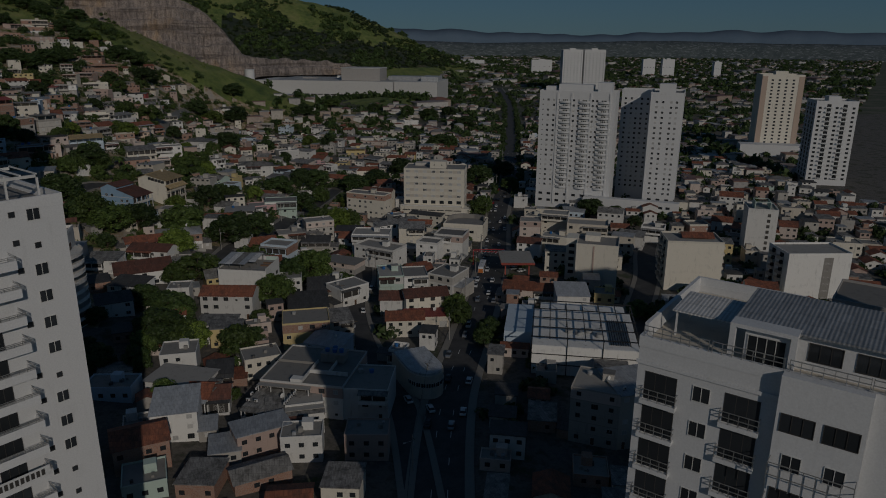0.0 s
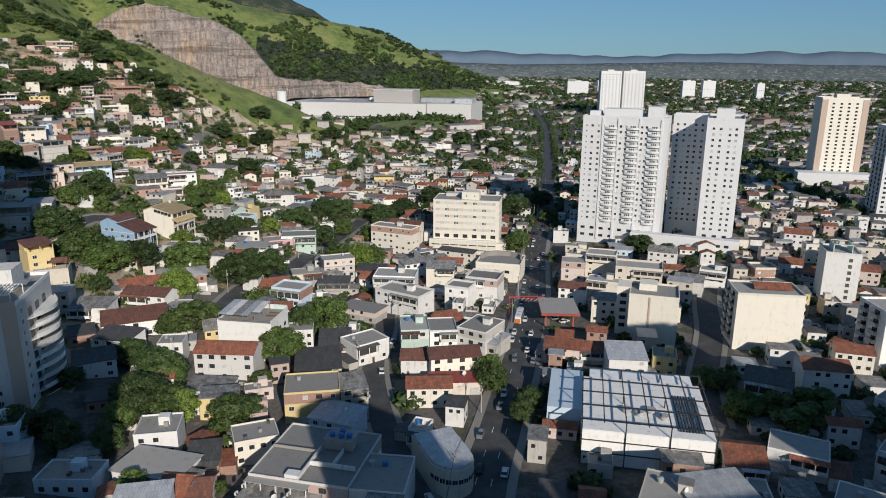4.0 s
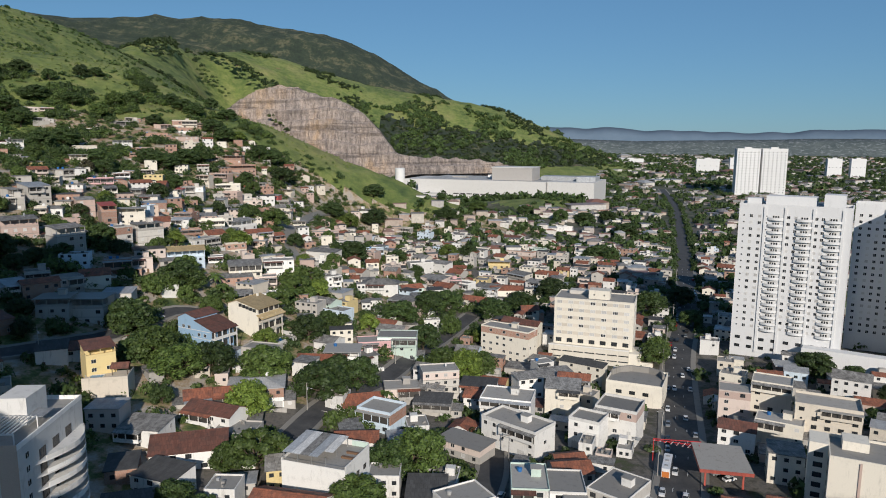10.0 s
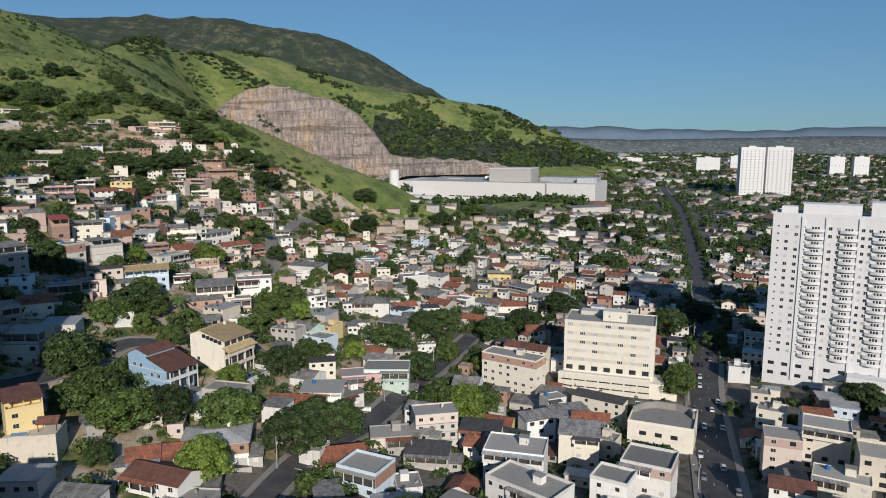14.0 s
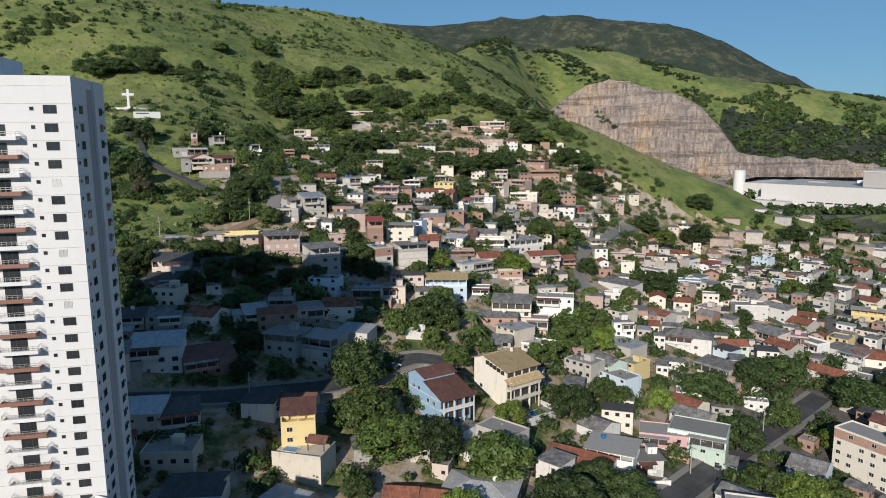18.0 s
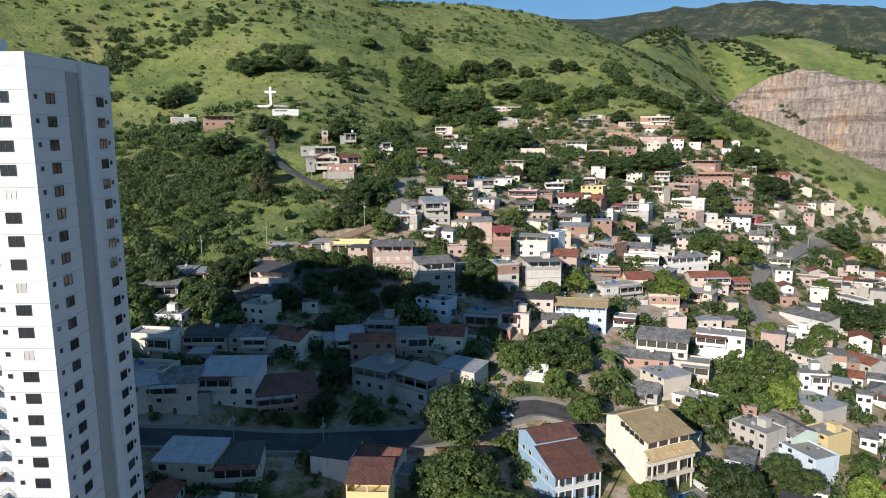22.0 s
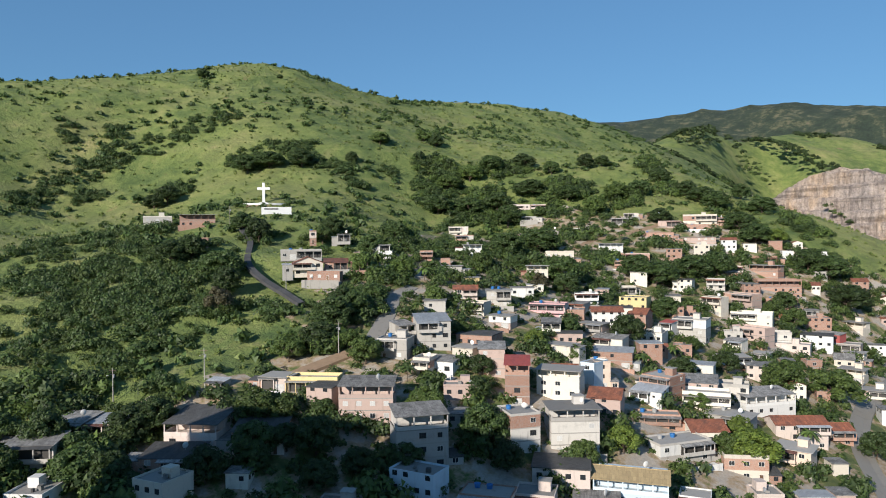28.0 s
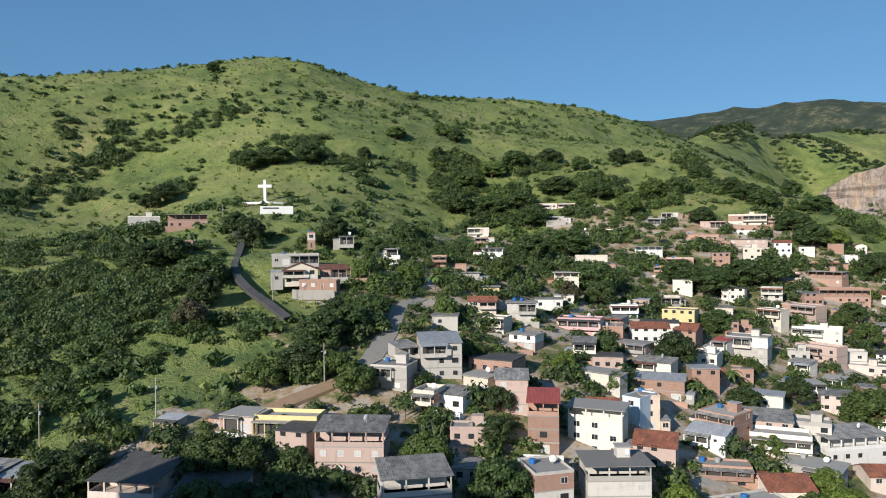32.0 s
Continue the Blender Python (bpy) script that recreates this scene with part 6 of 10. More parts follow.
def straw_villa():
    x, y, rot, w, d = -71.6, 272.0, 63.5, 12.6, 15.0
    z0 = 14.5
    FOOT.append((x - 3.0, y + 8.5, 10))
    o = thing("villa", pose(x, y, z0, 0, 0, rot), "tall beige villa with straw-yellow tiled roofs and balconies", "house")
    bm = bmesh.new()
    prof = [(0, -3), (d, -3), (d, 15.9), (10, 17.6), (0, 15.2)]
    a, b = [bm.verts.new((0, u, v)) for u, v in prof], [bm.verts.new((w, u, v)) for u, v in prof]
    bm.faces.new(a[::-1]), bm.faces.new(b)
    for i in range(5):
        bm.faces.new((a[i], a[(i + 1) % 5], b[(i + 1) % 5], b[i]))
    bmesh.ops.recalc_face_normals(bm, faces=bm.faces)
    part("body", bm, WALL["cream"], o)

    def sheet(name, p0, p1, x0, x1, th=0.16):
        bm = bmesh.new()
        (u0, v0), (u1, v1) = p0, p1
        r = [bm.verts.new(q) for q in ((x0, u0, v0), (x1, u0, v0), (x1, u1, v1), (x0, u1, v1))]
        t = [bm.verts.new((q.co.x, q.co.y, q.co.z + th)) for q in r]
        bm.faces.new(t), bm.faces.new(r[::-1])
        for i in range(4):
            bm.faces.new((r[i], r[(i + 1) % 4], t[(i + 1) % 4], t[i]))
        return part(name, bm, STRAW, o)

    sheet("roof", (-1.2, 14.95), (10, 17.65), -0.8, w + 0.8)
    sheet("roof", (d + 0.8, 15.6), (10.01, 17.65), -0.8, w + 0.8)
    sheet("canopy", (-3.0, 11.2), (-0.01, 12.6), -0.8, w + 0.8)
    part("ridge", solid([(-0.8, 9.8, 17.75, w + 0.8, 10.2, 17.95)]), STRAW, o)
    for z in (12.7, 8.9):
        part("balcony", solid([(0, -2.2, z - 3.0, w, -0.003, z - 2.8), (0, -2.2, z - 2.8, w, -2.08, z - 1.9)]), WALL["beige"], o)
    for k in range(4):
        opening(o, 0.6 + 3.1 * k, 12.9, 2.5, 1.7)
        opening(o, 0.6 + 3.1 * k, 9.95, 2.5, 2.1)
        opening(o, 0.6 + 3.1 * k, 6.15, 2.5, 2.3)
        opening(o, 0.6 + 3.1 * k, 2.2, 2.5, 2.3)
        for z0_, z1 in ((6.1, 9.7), (2.0, 5.9), (9.9, 12.0)):
            part("post", solid([(0.2 + 3.9 * k, -2.05, z0_, 0.5 + 3.9 * k, -1.75, z1)]), WALL["cream"], o)
    for k in range(5):
        hang("gable_window", WIN[1], None, o, "", pose(-0.002, 1.6 + 1.75 * k, 13.6 + 0.36 * k, 0, 0, -90))
    for z in (3.5, 7.0):
        hang("window", WIN[2], None, o, "", pose(-0.002, 11.5, z, 0, 0, -90))
    part("chimney", solid([(9.6, 8.2, 17, 10.3, 8.9, 18.6)]), WALL["cream"], o)
    t = thing("pool_terrace", pose(x, y, 16.2, 0, 0, rot), "walled white terrace with a small blue swimming pool", "terrace")
    part("deck", solid([(1.0, -8.5, -6, 13.6, -2.3, 0)]), CONCRETE, t)
    part("parapet", solid([(1.0, -8.7, -6, 13.8, -8.5, 1.0), (13.6, -8.5, -6, 13.8, -0.1, 1.6)]), WALL["white"], t)
    part("pool_rim", solid([(5, -7, 0, 10.4, -6.7, 0.15), (5, -3.4, 0, 10.4, -3.1, 0.15), (5, -6.7, 0, 5.3, -3.4, 0.15), (10.1, -6.7, 0, 10.4, -3.4, 0.15)]), FRAME_W, t)
    part("water", solid([(5.3, -6.7, 0.004, 10.1, -3.4, 0.08)]), plain("villa_pool_water", (0.03, 0.18, 0.40), 0.05), t, "clear blue pool water")


straw_villa()
claim(-71.6, 272.0, 12.6, 15, 63.5), claim(-63, 268, 13, 7, 63.5), claim(-82.2, 249, 10.5, 17, 60), claim(-108, 209, 13, 9, 12)


def blue_villa():
    x, y, rot, w = -82.2, 249.0, 60, 10.5
    z0 = 17.0
    FOOT.append((x - 5.0, y + 8.0, 9))
    o = thing("villa", pose(x, y, z0, 0, 0, rot), "sky-blue villa with two brown tiled roofs", "house")
    bm = bmesh.new()
    prof = [(0, -3), (17, -3), (17, 13.2), (12.5, 15.2), (8, 14.1), (8, 13.0), (0, 10.6)]
    a, b = [bm.verts.new((0, u, v)) for u, v in prof], [bm.verts.new((w, u, v)) for u, v in prof]
    bm.faces.new(a[::-1]), bm.faces.new(b)
    for i in range(7):
        bm.faces.new((a[i], a[(i + 1) % 7], b[(i + 1) % 7], b[i]))
    bmesh.ops.recalc_face_normals(bm, faces=bm.faces)
    part("body", bm, WALL["skyblue"], o)
    for p0, p1 in (((-2.2, 9.95), (8.0, 13.05)), ((7.3, 13.95), (12.5, 15.25)), ((17.7, 12.9), (12.51, 15.25))):
        bm = bmesh.new()
        r = [bm.verts.new((xx, u, v)) for xx, (u, v) in ((-0.5, p0), (w + 0.5, p0), (w + 0.5, p1), (-0.5, p1))]
        t = [bm.verts.new((q.co.x, q.co.y, q.co.z + 0.15)) for q in r]
        bm.faces.new(t), bm.faces.new(r[::-1])
        for i in range(4):
            bm.faces.new((r[i], r[(i + 1) % 4], t[(i + 1) % 4], t[i]))
        bmesh.ops.recalc_face_normals(bm, faces=bm.faces)
        part("roof", bm, TILE_BROWN, o)
    part("ridge", solid([(-0.5, 12.35, 15.3, w + 0.5, 12.65, 15.5)]), TILE_BROWN, o)
    part("veranda_floor", solid([(0, -2.0, 6.9, w, -0.003, 7.1)]), WALL["white"], o)
    part("veranda_wall", solid([(0, -2.0, 7.1, w, -1.88, 8.0)]), WALL["white"], o)
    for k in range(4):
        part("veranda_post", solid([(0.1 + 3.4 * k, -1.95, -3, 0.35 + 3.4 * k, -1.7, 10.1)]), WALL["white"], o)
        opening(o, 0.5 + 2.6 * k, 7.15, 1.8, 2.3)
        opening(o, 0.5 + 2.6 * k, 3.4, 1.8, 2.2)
    for yy, z in ((3.0, 7.4), (6.0, 7.4), (3.0, 3.6), (11.0, 9.6), (14.0, 9.6), (11.0, 5.8)):
        hang("window", WIN[0], None, o, "", pose(-0.002, yy, z, 0, 0, -90))
    for z in (6.6, 9.4):
        part("trim_band", solid([(-0.04, -0.04, z, 0.0, 17, z + 0.22)]), WALL["white"], o)


blue_villa()

# ---- houses, each at its place (front-left corner, eaves height, width, depth, turn) ----
house(-390.3, 338.9, 108.7, 13.5, 7.0, 66, "flat", "white")
house(-378.0, 351.8, 109.5, 17.1, 7.0, 63, "slab", "brick", "v")
house(-328.8, 336.6, 97.8, 3.0, 4.0, 63, "flat", "brick")
house(-290.8, 351.5, 92.3, 17.0, 6.0, 55, "flat", "grey")
house(-270.7, 343.3, 87.9, 11.6, 8.0, 55, "gablef", "white")
house(-267.3, 356.0, 88.0, 9.2, 6.0, 52, "gable", "brick")
house(-260.8, 364.2, 87.8, 6.8, 6.0, 50, "flat", "brick", "t")
house(-299.3, 388.6, 99.0, 6.0, 6.0, 51, "slab", "grey")
house(-276.8, 394.3, 94.0, 4.8, 5.0, 48, "slab", "white")
house(-266.2, 346.8, 84.4, 13.6, 3.0, 28, "flat", "brick")
house(-302.0, 374.9, 100.4, 3.0, 3.0, 54, "flat", "brick")
house(-332.0, 502.6, 102.6, 12.0, 6.0, 41, "flat", "white")
house(-306.1, 479.5, 97.5, 10.1, 6.0, 41, "flat", "brick")
house(-266.7, 440.3, 93.2, 9.1, 6.0, 40, "slab", "white", "v")
house(-262.1, 405.4, 90.9, 5.7, 5.0, 44, "flat", "brick")
house(-250.3, 406.3, 87.7, 4.2, 5.0, 43, "flat", "brick")
house(-245.1, 400.7, 85.0, 9.0, 6.0, 42, "slab", "grey", "v")
house(-330.3, 565.7, 117.1, 11.9, 6.0, 36, "flat", "white")
house(-320.3, 572.9, 117.3, 10.4, 6.0, 35, "flat", "pinkish")
house(-316.7, 557.4, 109.2, 9.7, 6.0, 35, "flat", "grey")
house(-288.2, 544.6, 100.4, 7.1, 5.0, 33, "slab", "grey", "v")
house(-279.4, 553.8, 101.1, 13.6, 7.0, 31, "flat", "white")
house(-244.3, 531.0, 92.3, 13.3, 7.0, 29, "slab", "white", "v")
house(-225.1, 525.9, 86.7, 12.5, 7.0, 26, "flat", "rose")
house(-224.4, 512.6, 83.5, 5.8, 5.0, 28, "flat", "brick")
house(-264.4, 581.6, 107.2, 10.6, 6.0, 28, "flat", "grey")
house(-263.2, 595.8, 110.5, 9.4, 6.0, 27, "flat", "white")
house(-252.7, 490.5, 88.1, 14.8, 7.0, 33, "flat", "beige")
house(-228.4, 439.6, 83.9, 9.6, 6.0, 35, "slab", "beige", "v")
house(-250.1, 608.9, 111.0, 8.5, 6.0, 25, "flat", "paleblue")
house(-230.3, 611.4, 108.4, 20.0, 8.0, 22, "flat", "white")
house(-214.1, 621.0, 106.7, 5.8, 6.0, 20, "flat", "brick")
house(-239.7, 595.8, 104.9, 13.5, 6.0, 24, "flat", "rose")
house(-241.5, 573.4, 97.8, 20.3, 6.0, 25, "flat", "brick")
house(-227.7, 599.6, 101.9, 14.8, 5.0, 22, "flat", "brick")
house(-217.5, 581.1, 95.3, 18.5, 6.0, 22, "slab", "rose")
house(-179.5, 588.4, 83.6, 11.9, 6.0, 17, "flat", "brick")
house(-176.4, 572.2, 80.2, 15.5, 7.0, -8, "slab", "brick", "v")
house(-165.9, 553.7, 72.9, 21.3, 8.0, 35, "flat", "brick", "v")
house(-157.9, 541.5, 64.8, 15.1, 7.0, 37, "flat", "brick")
house(-173.5, 526.4, 68.4, 16.6, 7.0, -18, "flat", "rose")
house(-173.1, 500.1, 68.5, 9.8, 6.0, -11, "flat", "beige")
house(-180.9, 525.3, 74.9, 8.5, 6.0, 20, "flat", "white")
house(-184.6, 561.6, 79.4, 8.1, 5.0, 32, "flat", "white", "t")
house(-182.6, 552.1, 76.3, 8.8, 5.0, 19, "flat", "brick")
house(-165.9, 452.5, 63.5, 13.1, 9.0, 10, "flat", "white")
house(-168.0, 446.4, 62.7, 4.8, 6.0, 0, "shedred", "white")
house(-161.1, 503.3, 61.5, 17.2, 7.0, 12, "flat", "white")
house(-154.4, 486.8, 57.6, 15.0, 7.0, -14, "flat", "rose")
house(-150.2, 465.6, 54.9, 7.3, 6.0, -5, "shed", "white")
house(-143.3, 496.2, 54.6, 9.7, 7.0, 21, "flat", "white")
house(-141.1, 492.2, 51.1, 15.5, 7.0, 10, "flat", "white")
house(-143.8, 442.7, 51.8, 12.0, 7.0, 40, "slab", "white")
house(-138.8, 465.8, 50.9, 5.6, 6.0, 4, "slab", "white", "v")
house(-143.9, 543.5, 60.4, 9.8, 6.0, 38, "slab", "grey")
house(-134.2, 530.4, 52.1, 11.9, 6.0, -12, "shed", "redwall")
house(-128.3, 526.4, 48.5, 14.0, 7.0, 4, "flat", "white")
house(-132.5, 568.6, 53.6, 11.8, 7.0, -15, "slab", "white", "v")
house(-123.3, 480.6, 47.1, 6.0, 5.0, 40, "flat", "brick")
house(-119.6, 520.8, 46.0, 7.8, 7.0, 1, "slab", "white", "v")
house(-115.2, 494.1, 43.5, 9.0, 7.0, -1, "slab", "white", "v")
house(-198.1, 321.3, 67.8, 9.2, 8.0, 28, "flat", "greyplaster")
house(-193.0, 333.3, 72.2, 10.3, 12.0, 51, "shedlight", "greyplaster")
house(-198.4, 330.9, 70.7, 5.6, 8.0, 71, "shed", "greyplaster", "v")
house(-182.5, 327.6, 62.4, 7.3, 7.0, 17, "shed", "white")
house(-184.3, 322.6, 63.0, 5.0, 7.0, 22, "flat", "white")
house(-184.2, 339.3, 64.7, 7.0, 7.0, 11, "slab", "beige")
house(-158.7, 332.0, 63.3, 6.6, 10.0, 36, "shedred", "brick", "v")
house(-172.3, 337.4, 65.5, 7.6, 9.0, 39, "shed", "rose")
house(-156.5, 343.7, 60.7, 12.0, 8.0, 21, "slab", "cream", "v")
house(-152.7, 360.8, 60.5, 4.5, 8.0, 1, "flat", "paleblue")
house(-150.1, 364.6, 60.2, 4.6, 7.0, 41, "flat", "peach", "t")
house(-163.3, 385.5, 59.6, 12.9, 7.0, 23, "shedlight", "brick")
house(-179.8, 404.2, 65.8, 9.3, 6.0, 3, "slab", "grey")
house(-144.2, 315.4, 55.2, 7.6, 9.0, 59, "flat", "white", "t")
house(-139.5, 325.5, 55.5, 12.0, 9.0, 45, "slab", "greyplaster", "v")
house(-143.9, 382.1, 54.8, 9.5, 9.0, -6, "flat", "brick", "t")
house(-142.1, 371.6, 52.3, 9.0, 7.0, 8, "shedlight", "white")
house(-139.9, 391.6, 51.7, 14.7, 10.0, 22, "shed", "rose")
house(-132.8, 386.4, 49.8, 13.5, 7.0, 22, "flat", "white")
house(-130.3, 404.8, 49.5, 10.2, 7.0, 19, "flat", "greyplaster")
house(-120.3, 404.6, 47.2, 17.8, 9.0, 55, "shed", "white", "v")
house(-110.2, 400.3, 41.4, 15.3, 8.0, 41, "gable", "pinkish")
house(-121.5, 347.3, 45.0, 15.4, 8.0, 61, "flat", "white", "t")
house(-135.9, 359.8, 48.1, 13.1, 5.0, 32, "flat", "brick")
house(-123.9, 382.9, 46.0, 11.7, 8.0, 4, "slab", "grey")
house(-106.0, 385.0, 39.2, 9.1, 8.0, 4, "slab", "peach")
house(-110.8, 361.2, 41.0, 10.8, 8.0, 34, "flat", "white")
house(-103.7, 416.6, 37.3, 11.6, 7.0, 41, "gable", "brick")
house(-207.0, 287.2, 60.9, 7.5, 7.0, 27, "slab", "pinkish")
house(-200.6, 291.1, 60.3, 13.8, 6.0, 36, "flat", "yellow")
house(-181.2, 292.9, 60.9, 13.7, 9.0, 41, "shed", "rose", "v")
house(-156.7, 289.5, 58.0, 12.0, 9.0, 56, "shed", "greyplaster", "v")
house(-203.1, 258.1, 54.9, 13.0, 13.0, 36, "sheddark", "pinkish", "v")
house(-188.3, 267.1, 53.8, 12.0, 10.0, 44, "sheddark", "pinkish", "v")
house(-220.6, 246.8, 54.2, 8.2, 7.0, 41, "shedlight", "white")
house(-226.8, 241.4, 54.5, 8.5, 8.0, 35, "shed", "brick")
house(-195.7, 248.7, 50.5, 12.5, 9.0, 41, "sheddark", "brick")
house(-218.2, 277.9, 59.9, 5.1, 3.0, 27, "shedlight", "grey", "v")
house(-206.6, 371.5, 74.1, 7.4, 6.0, 15, "flat", "white")
house(-208.5, 386.1, 77.4, 9.2, 7.0, 38, "slab", "greyplaster")
house(-217.9, 378.1, 78.0, 8.9, 6.0, 41, "gable", "white")
house(-226.5, 394.9, 81.1, 5.7, 5.0, 40, "slab", "yellow")
house(-195.2, 370.8, 70.5, 8.1, 6.0, 13, "slab", "rose")
house(-198.9, 400.1, 71.8, 13.6, 7.0, 22, "flat", "pink")
house(-196.6, 423.3, 70.3, 7.1, 6.0, 7, "shed", "grey")
house(-181.2, 382.5, 68.1, 6.4, 7.0, 33, "shed", "white")
house(-201.8, 437.5, 72.8, 9.6, 6.0, 37, "flat", "white")
house(-202.6, 476.8, 73.2, 7.7, 5.0, 36, "flat", "beige")
house(-174.0, 370.6, 63.0, 11.2, 6.0, 4, "slab", "beige")
house(-170.7, 397.6, 62.0, 11.1, 7.0, 10, "shed", "white")
house(-124.1, 318.8, 44.1, 16.2, 9.0, 25, "straw", "paleblue", "v")
house(-110.7, 333.7, 39.0, 6.8, 6.0, 20, "flat", "white")
house(-98.5, 325.0, 36.9, 14.9, 9.0, 19, "shed", "white")
house(-87.4, 344.7, 35.1, 14.5, 9.0, 16, "flat", "white", "t")
house(-138.9, 290.3, 44.8, 10.7, 7.0, 25, "flat", "brick")
house(-131.5, 299.4, 43.9, 8.4, 7.0, 27, "flat", "white")
house(-124.0, 310.7, 41.0, 9.7, 6.0, 31, "shed", "grey")
house(-89.4, 301.8, 28.5, 7.2, 7.0, 13, "shed", "greyplaster")
house(-81.3, 310.9, 26.4, 10.8, 7.0, 2, "flat", "white")
house(-89.4, 325.1, 30.8, 12.6, 7.0, 18, "flat", "pinkish")
house(-102.0, 314.3, 32.7, 16.8, 8.0, 21, "shed", "brick")
house(-128.8, 266.3, 36.6, 10.8, 8.0, 9, "shedlight", "white")
house(-133.7, 252.5, 37.8, 12.1, 10.0, 2, "slab", "greyplaster", "v")
house(-142.7, 247.0, 38.9, 11.0, 10.0, 10, "slab", "grey", "v")
house(-79.1, 213.3, 15.2, 7.9, 9.0, 21, "gable", "white")
house(-72.0, 216.9, 15.1, 6.9, 8.0, 15, "gable", "beige")
house(-68.8, 222.2, 15.2, 17.7, 13.0, 11, "hipwhite", "white")
house(-54.1, 258.0, 13.4, 18.0, 8.0, -5, "gable", "white")
house(-44.3, 262.0, 15.4, 12.9, 11.0, 2, "slab", "white", "v")
house(-34.5, 286.2, 11.8, 13.5, 9.0, 11, "flat", "pink")
house(-31.3, 269.2, 11.2, 7.2, 7.0, 31, "slab", "white")
house(-27.1, 290.7, 12.9, 16.3, 11.0, -1, "flat", "mint")
house(-7.0, 254.0, 10.2, 13.6, 9.0, 11, "flat", "greyplaster")
house(17.9, 320.9, 10.1, 24.2, 9.0, -34, "flat", "cream")
house(28.9, 341.1, 6.8, 8.4, 8.0, -29, "gable", "cream")
house(36.0, 335.4, 6.9, 10.2, 8.0, -26, "gable", "cream")
house(6.7, 256.2, 5.0, 13.0, 8.0, -12, "sheddark", "white")
house(7.7, 247.5, 3.8, 11.8, 8.0, -16, "gable", "white")
house(-20.1, 243.5, 7.7, 12.3, 9.0, 8, "flat", "grey")
house(-9.9, 239.3, 5.1, 12.9, 8.0, -8, "sheddark", "greyplaster")
house(-38.9, 230.4, 9.9, 6.3, 7.0, -14, "flat", "white")
house(-32.8, 228.5, 8.0, 12.9, 9.0, 15, "gable", "white")
house(29.5, 265.0, 3.8, 10.5, 7.0, 19, "shed", "white")
house(40.0, 270.0, 3.5, 13.0, 8.0, 16, "shed", "beige")
house(37.0, 248.5, 6.8, 12.2, 10.0, -13, "shed", "cream")
house(44.7, 267.7, 3.9, 12.0, 7.0, -16, "gable", "white")
house(38.9, 281.1, 4.8, 7.5, 6.0, 23, "flat", "white")
house(48.8, 289.8, 3.8, 18.9, 6.0, -34, "sheddark", "cream")
house(12.8, 232.9, 9.0, 17.1, 12.0, -15, "flat", "white")
house(-9.8, 252.8, 5.8, 7.6, 8.0, -19, "shed", "grey")
house(-81.3, 418.0, 28.6, 19.3, 9.0, -21, "shed", "white")
house(-71.7, 467.2, 27.2, 14.1, 7.0, -31, "flat", "white")
house(-89.7, 472.8, 32.0, 19.8, 8.0, 11, "flat", "rose")
house(-76.1, 583.9, 16.8, 15.0, 7.0, 8, "gable", "cream")
house(-61.5, 586.9, 11.5, 20.9, 8.0, -6, "shedred", "paleblue")
house(-41.5, 606.5, 9.2, 9.8, 6.0, 4, "sheddark", "white")
house(-59.3, 628.3, 16.4, 32.8, 7.0, -21, "flat", "greyplaster")
house(-27.3, 636.1, 17.7, 21.5, 7.0, -36, "flat", "white")
house(-89.9, 633.1, 32.0, 29.7, 7.0, -14, "slab", "white", "v")
house(-35.6, 641.9, 23.5, 15.0, 7.0, 2, "gable", "white")
house(-20.6, 448.4, 15.6, 15.6, 9.0, 19, "flat", "white")
house(-11.0, 467.5, 13.3, 16.0, 8.0, -34, "shed", "white")
house(-13.3, 422.9, 12.4, 16.1, 8.0, -36, "shed", "pinkish")
house(-0.3, 423.6, 9.9, 11.9, 8.0, 2, "flat", "pink")
house(-21.4, 383.4, 13.1, 12.3, 8.0, 27, "gable", "mint")
house(-43.0, 372.7, 18.1, 19.3, 11.0, 2, "hip", "white")
house(-58.3, 353.3, 25.8, 8.2, 9.0, 31, "flat", "white")
house(32.3, 495.5, 9.0, 15.3, 8.0, -5, "slab", "yellow", "v")
house(18.8, 431.5, 5.0, 16.9, 9.0, -32, "shed", "white")
house(29.4, 423.6, 4.0, 20.1, 9.0, 2, "gable", "cream")
house(53.0, 446.2, 4.8, 9.3, 8.0, -32, "shed", "white")
house(5.6, 470.2, 8.8, 10.1, 7.0, -7, "gable", "white")
house(10.7, 393.9, 5.5, 14.6, 8.0, -30, "gable", "cream")
house(42.6, 371.9, 4.7, 9.2, 8.0, 2, "gable", "cream")
house(64.0, 478.3, 3.9, 14.9, 8.0, -22, "gable", "white")
house(-62.4, 387.4, 23.0, 10.9, 8.0, 21, "slab", "white")
house(-71.4, 514.0, 25.8, 5.6, 6.0, 1, "flat", "brick")
house(-48.8, 404.8, 19.0, 11.4, 7.0, 7, "slab", "grey")
house(-27.5, 357.5, 13.9, 14.1, 8.0, -27, "shed", "greyplaster")
house(-51.0, 468.3, 21.6, 11.7, 7.0, 6, "flat", "paleblue")
house(-107.4, 480.5, 38.6, 14.0, 7.0, 14, "slab", "white")
house(5.1, 427.9, 8.0, 13.0, 8.0, -38, "flat", "white")
house(44.5, 475.4, 5.1, 15.3, 8.0, -48, "shed", "greyplaster")
house(51.2, 560.3, 6.5, 22.2, 8.0, -34, "flat", "brick")
house(30.1, 580.9, 9.1, 21.2, 8.0, -33, "shed", "white")
house(47.3, 611.0, 10.7, 21.4, 8.0, -29, "gable", "white")
house(74.8, 617.5, 7.1, 19.2, 8.0, -33, "flat", "cream")
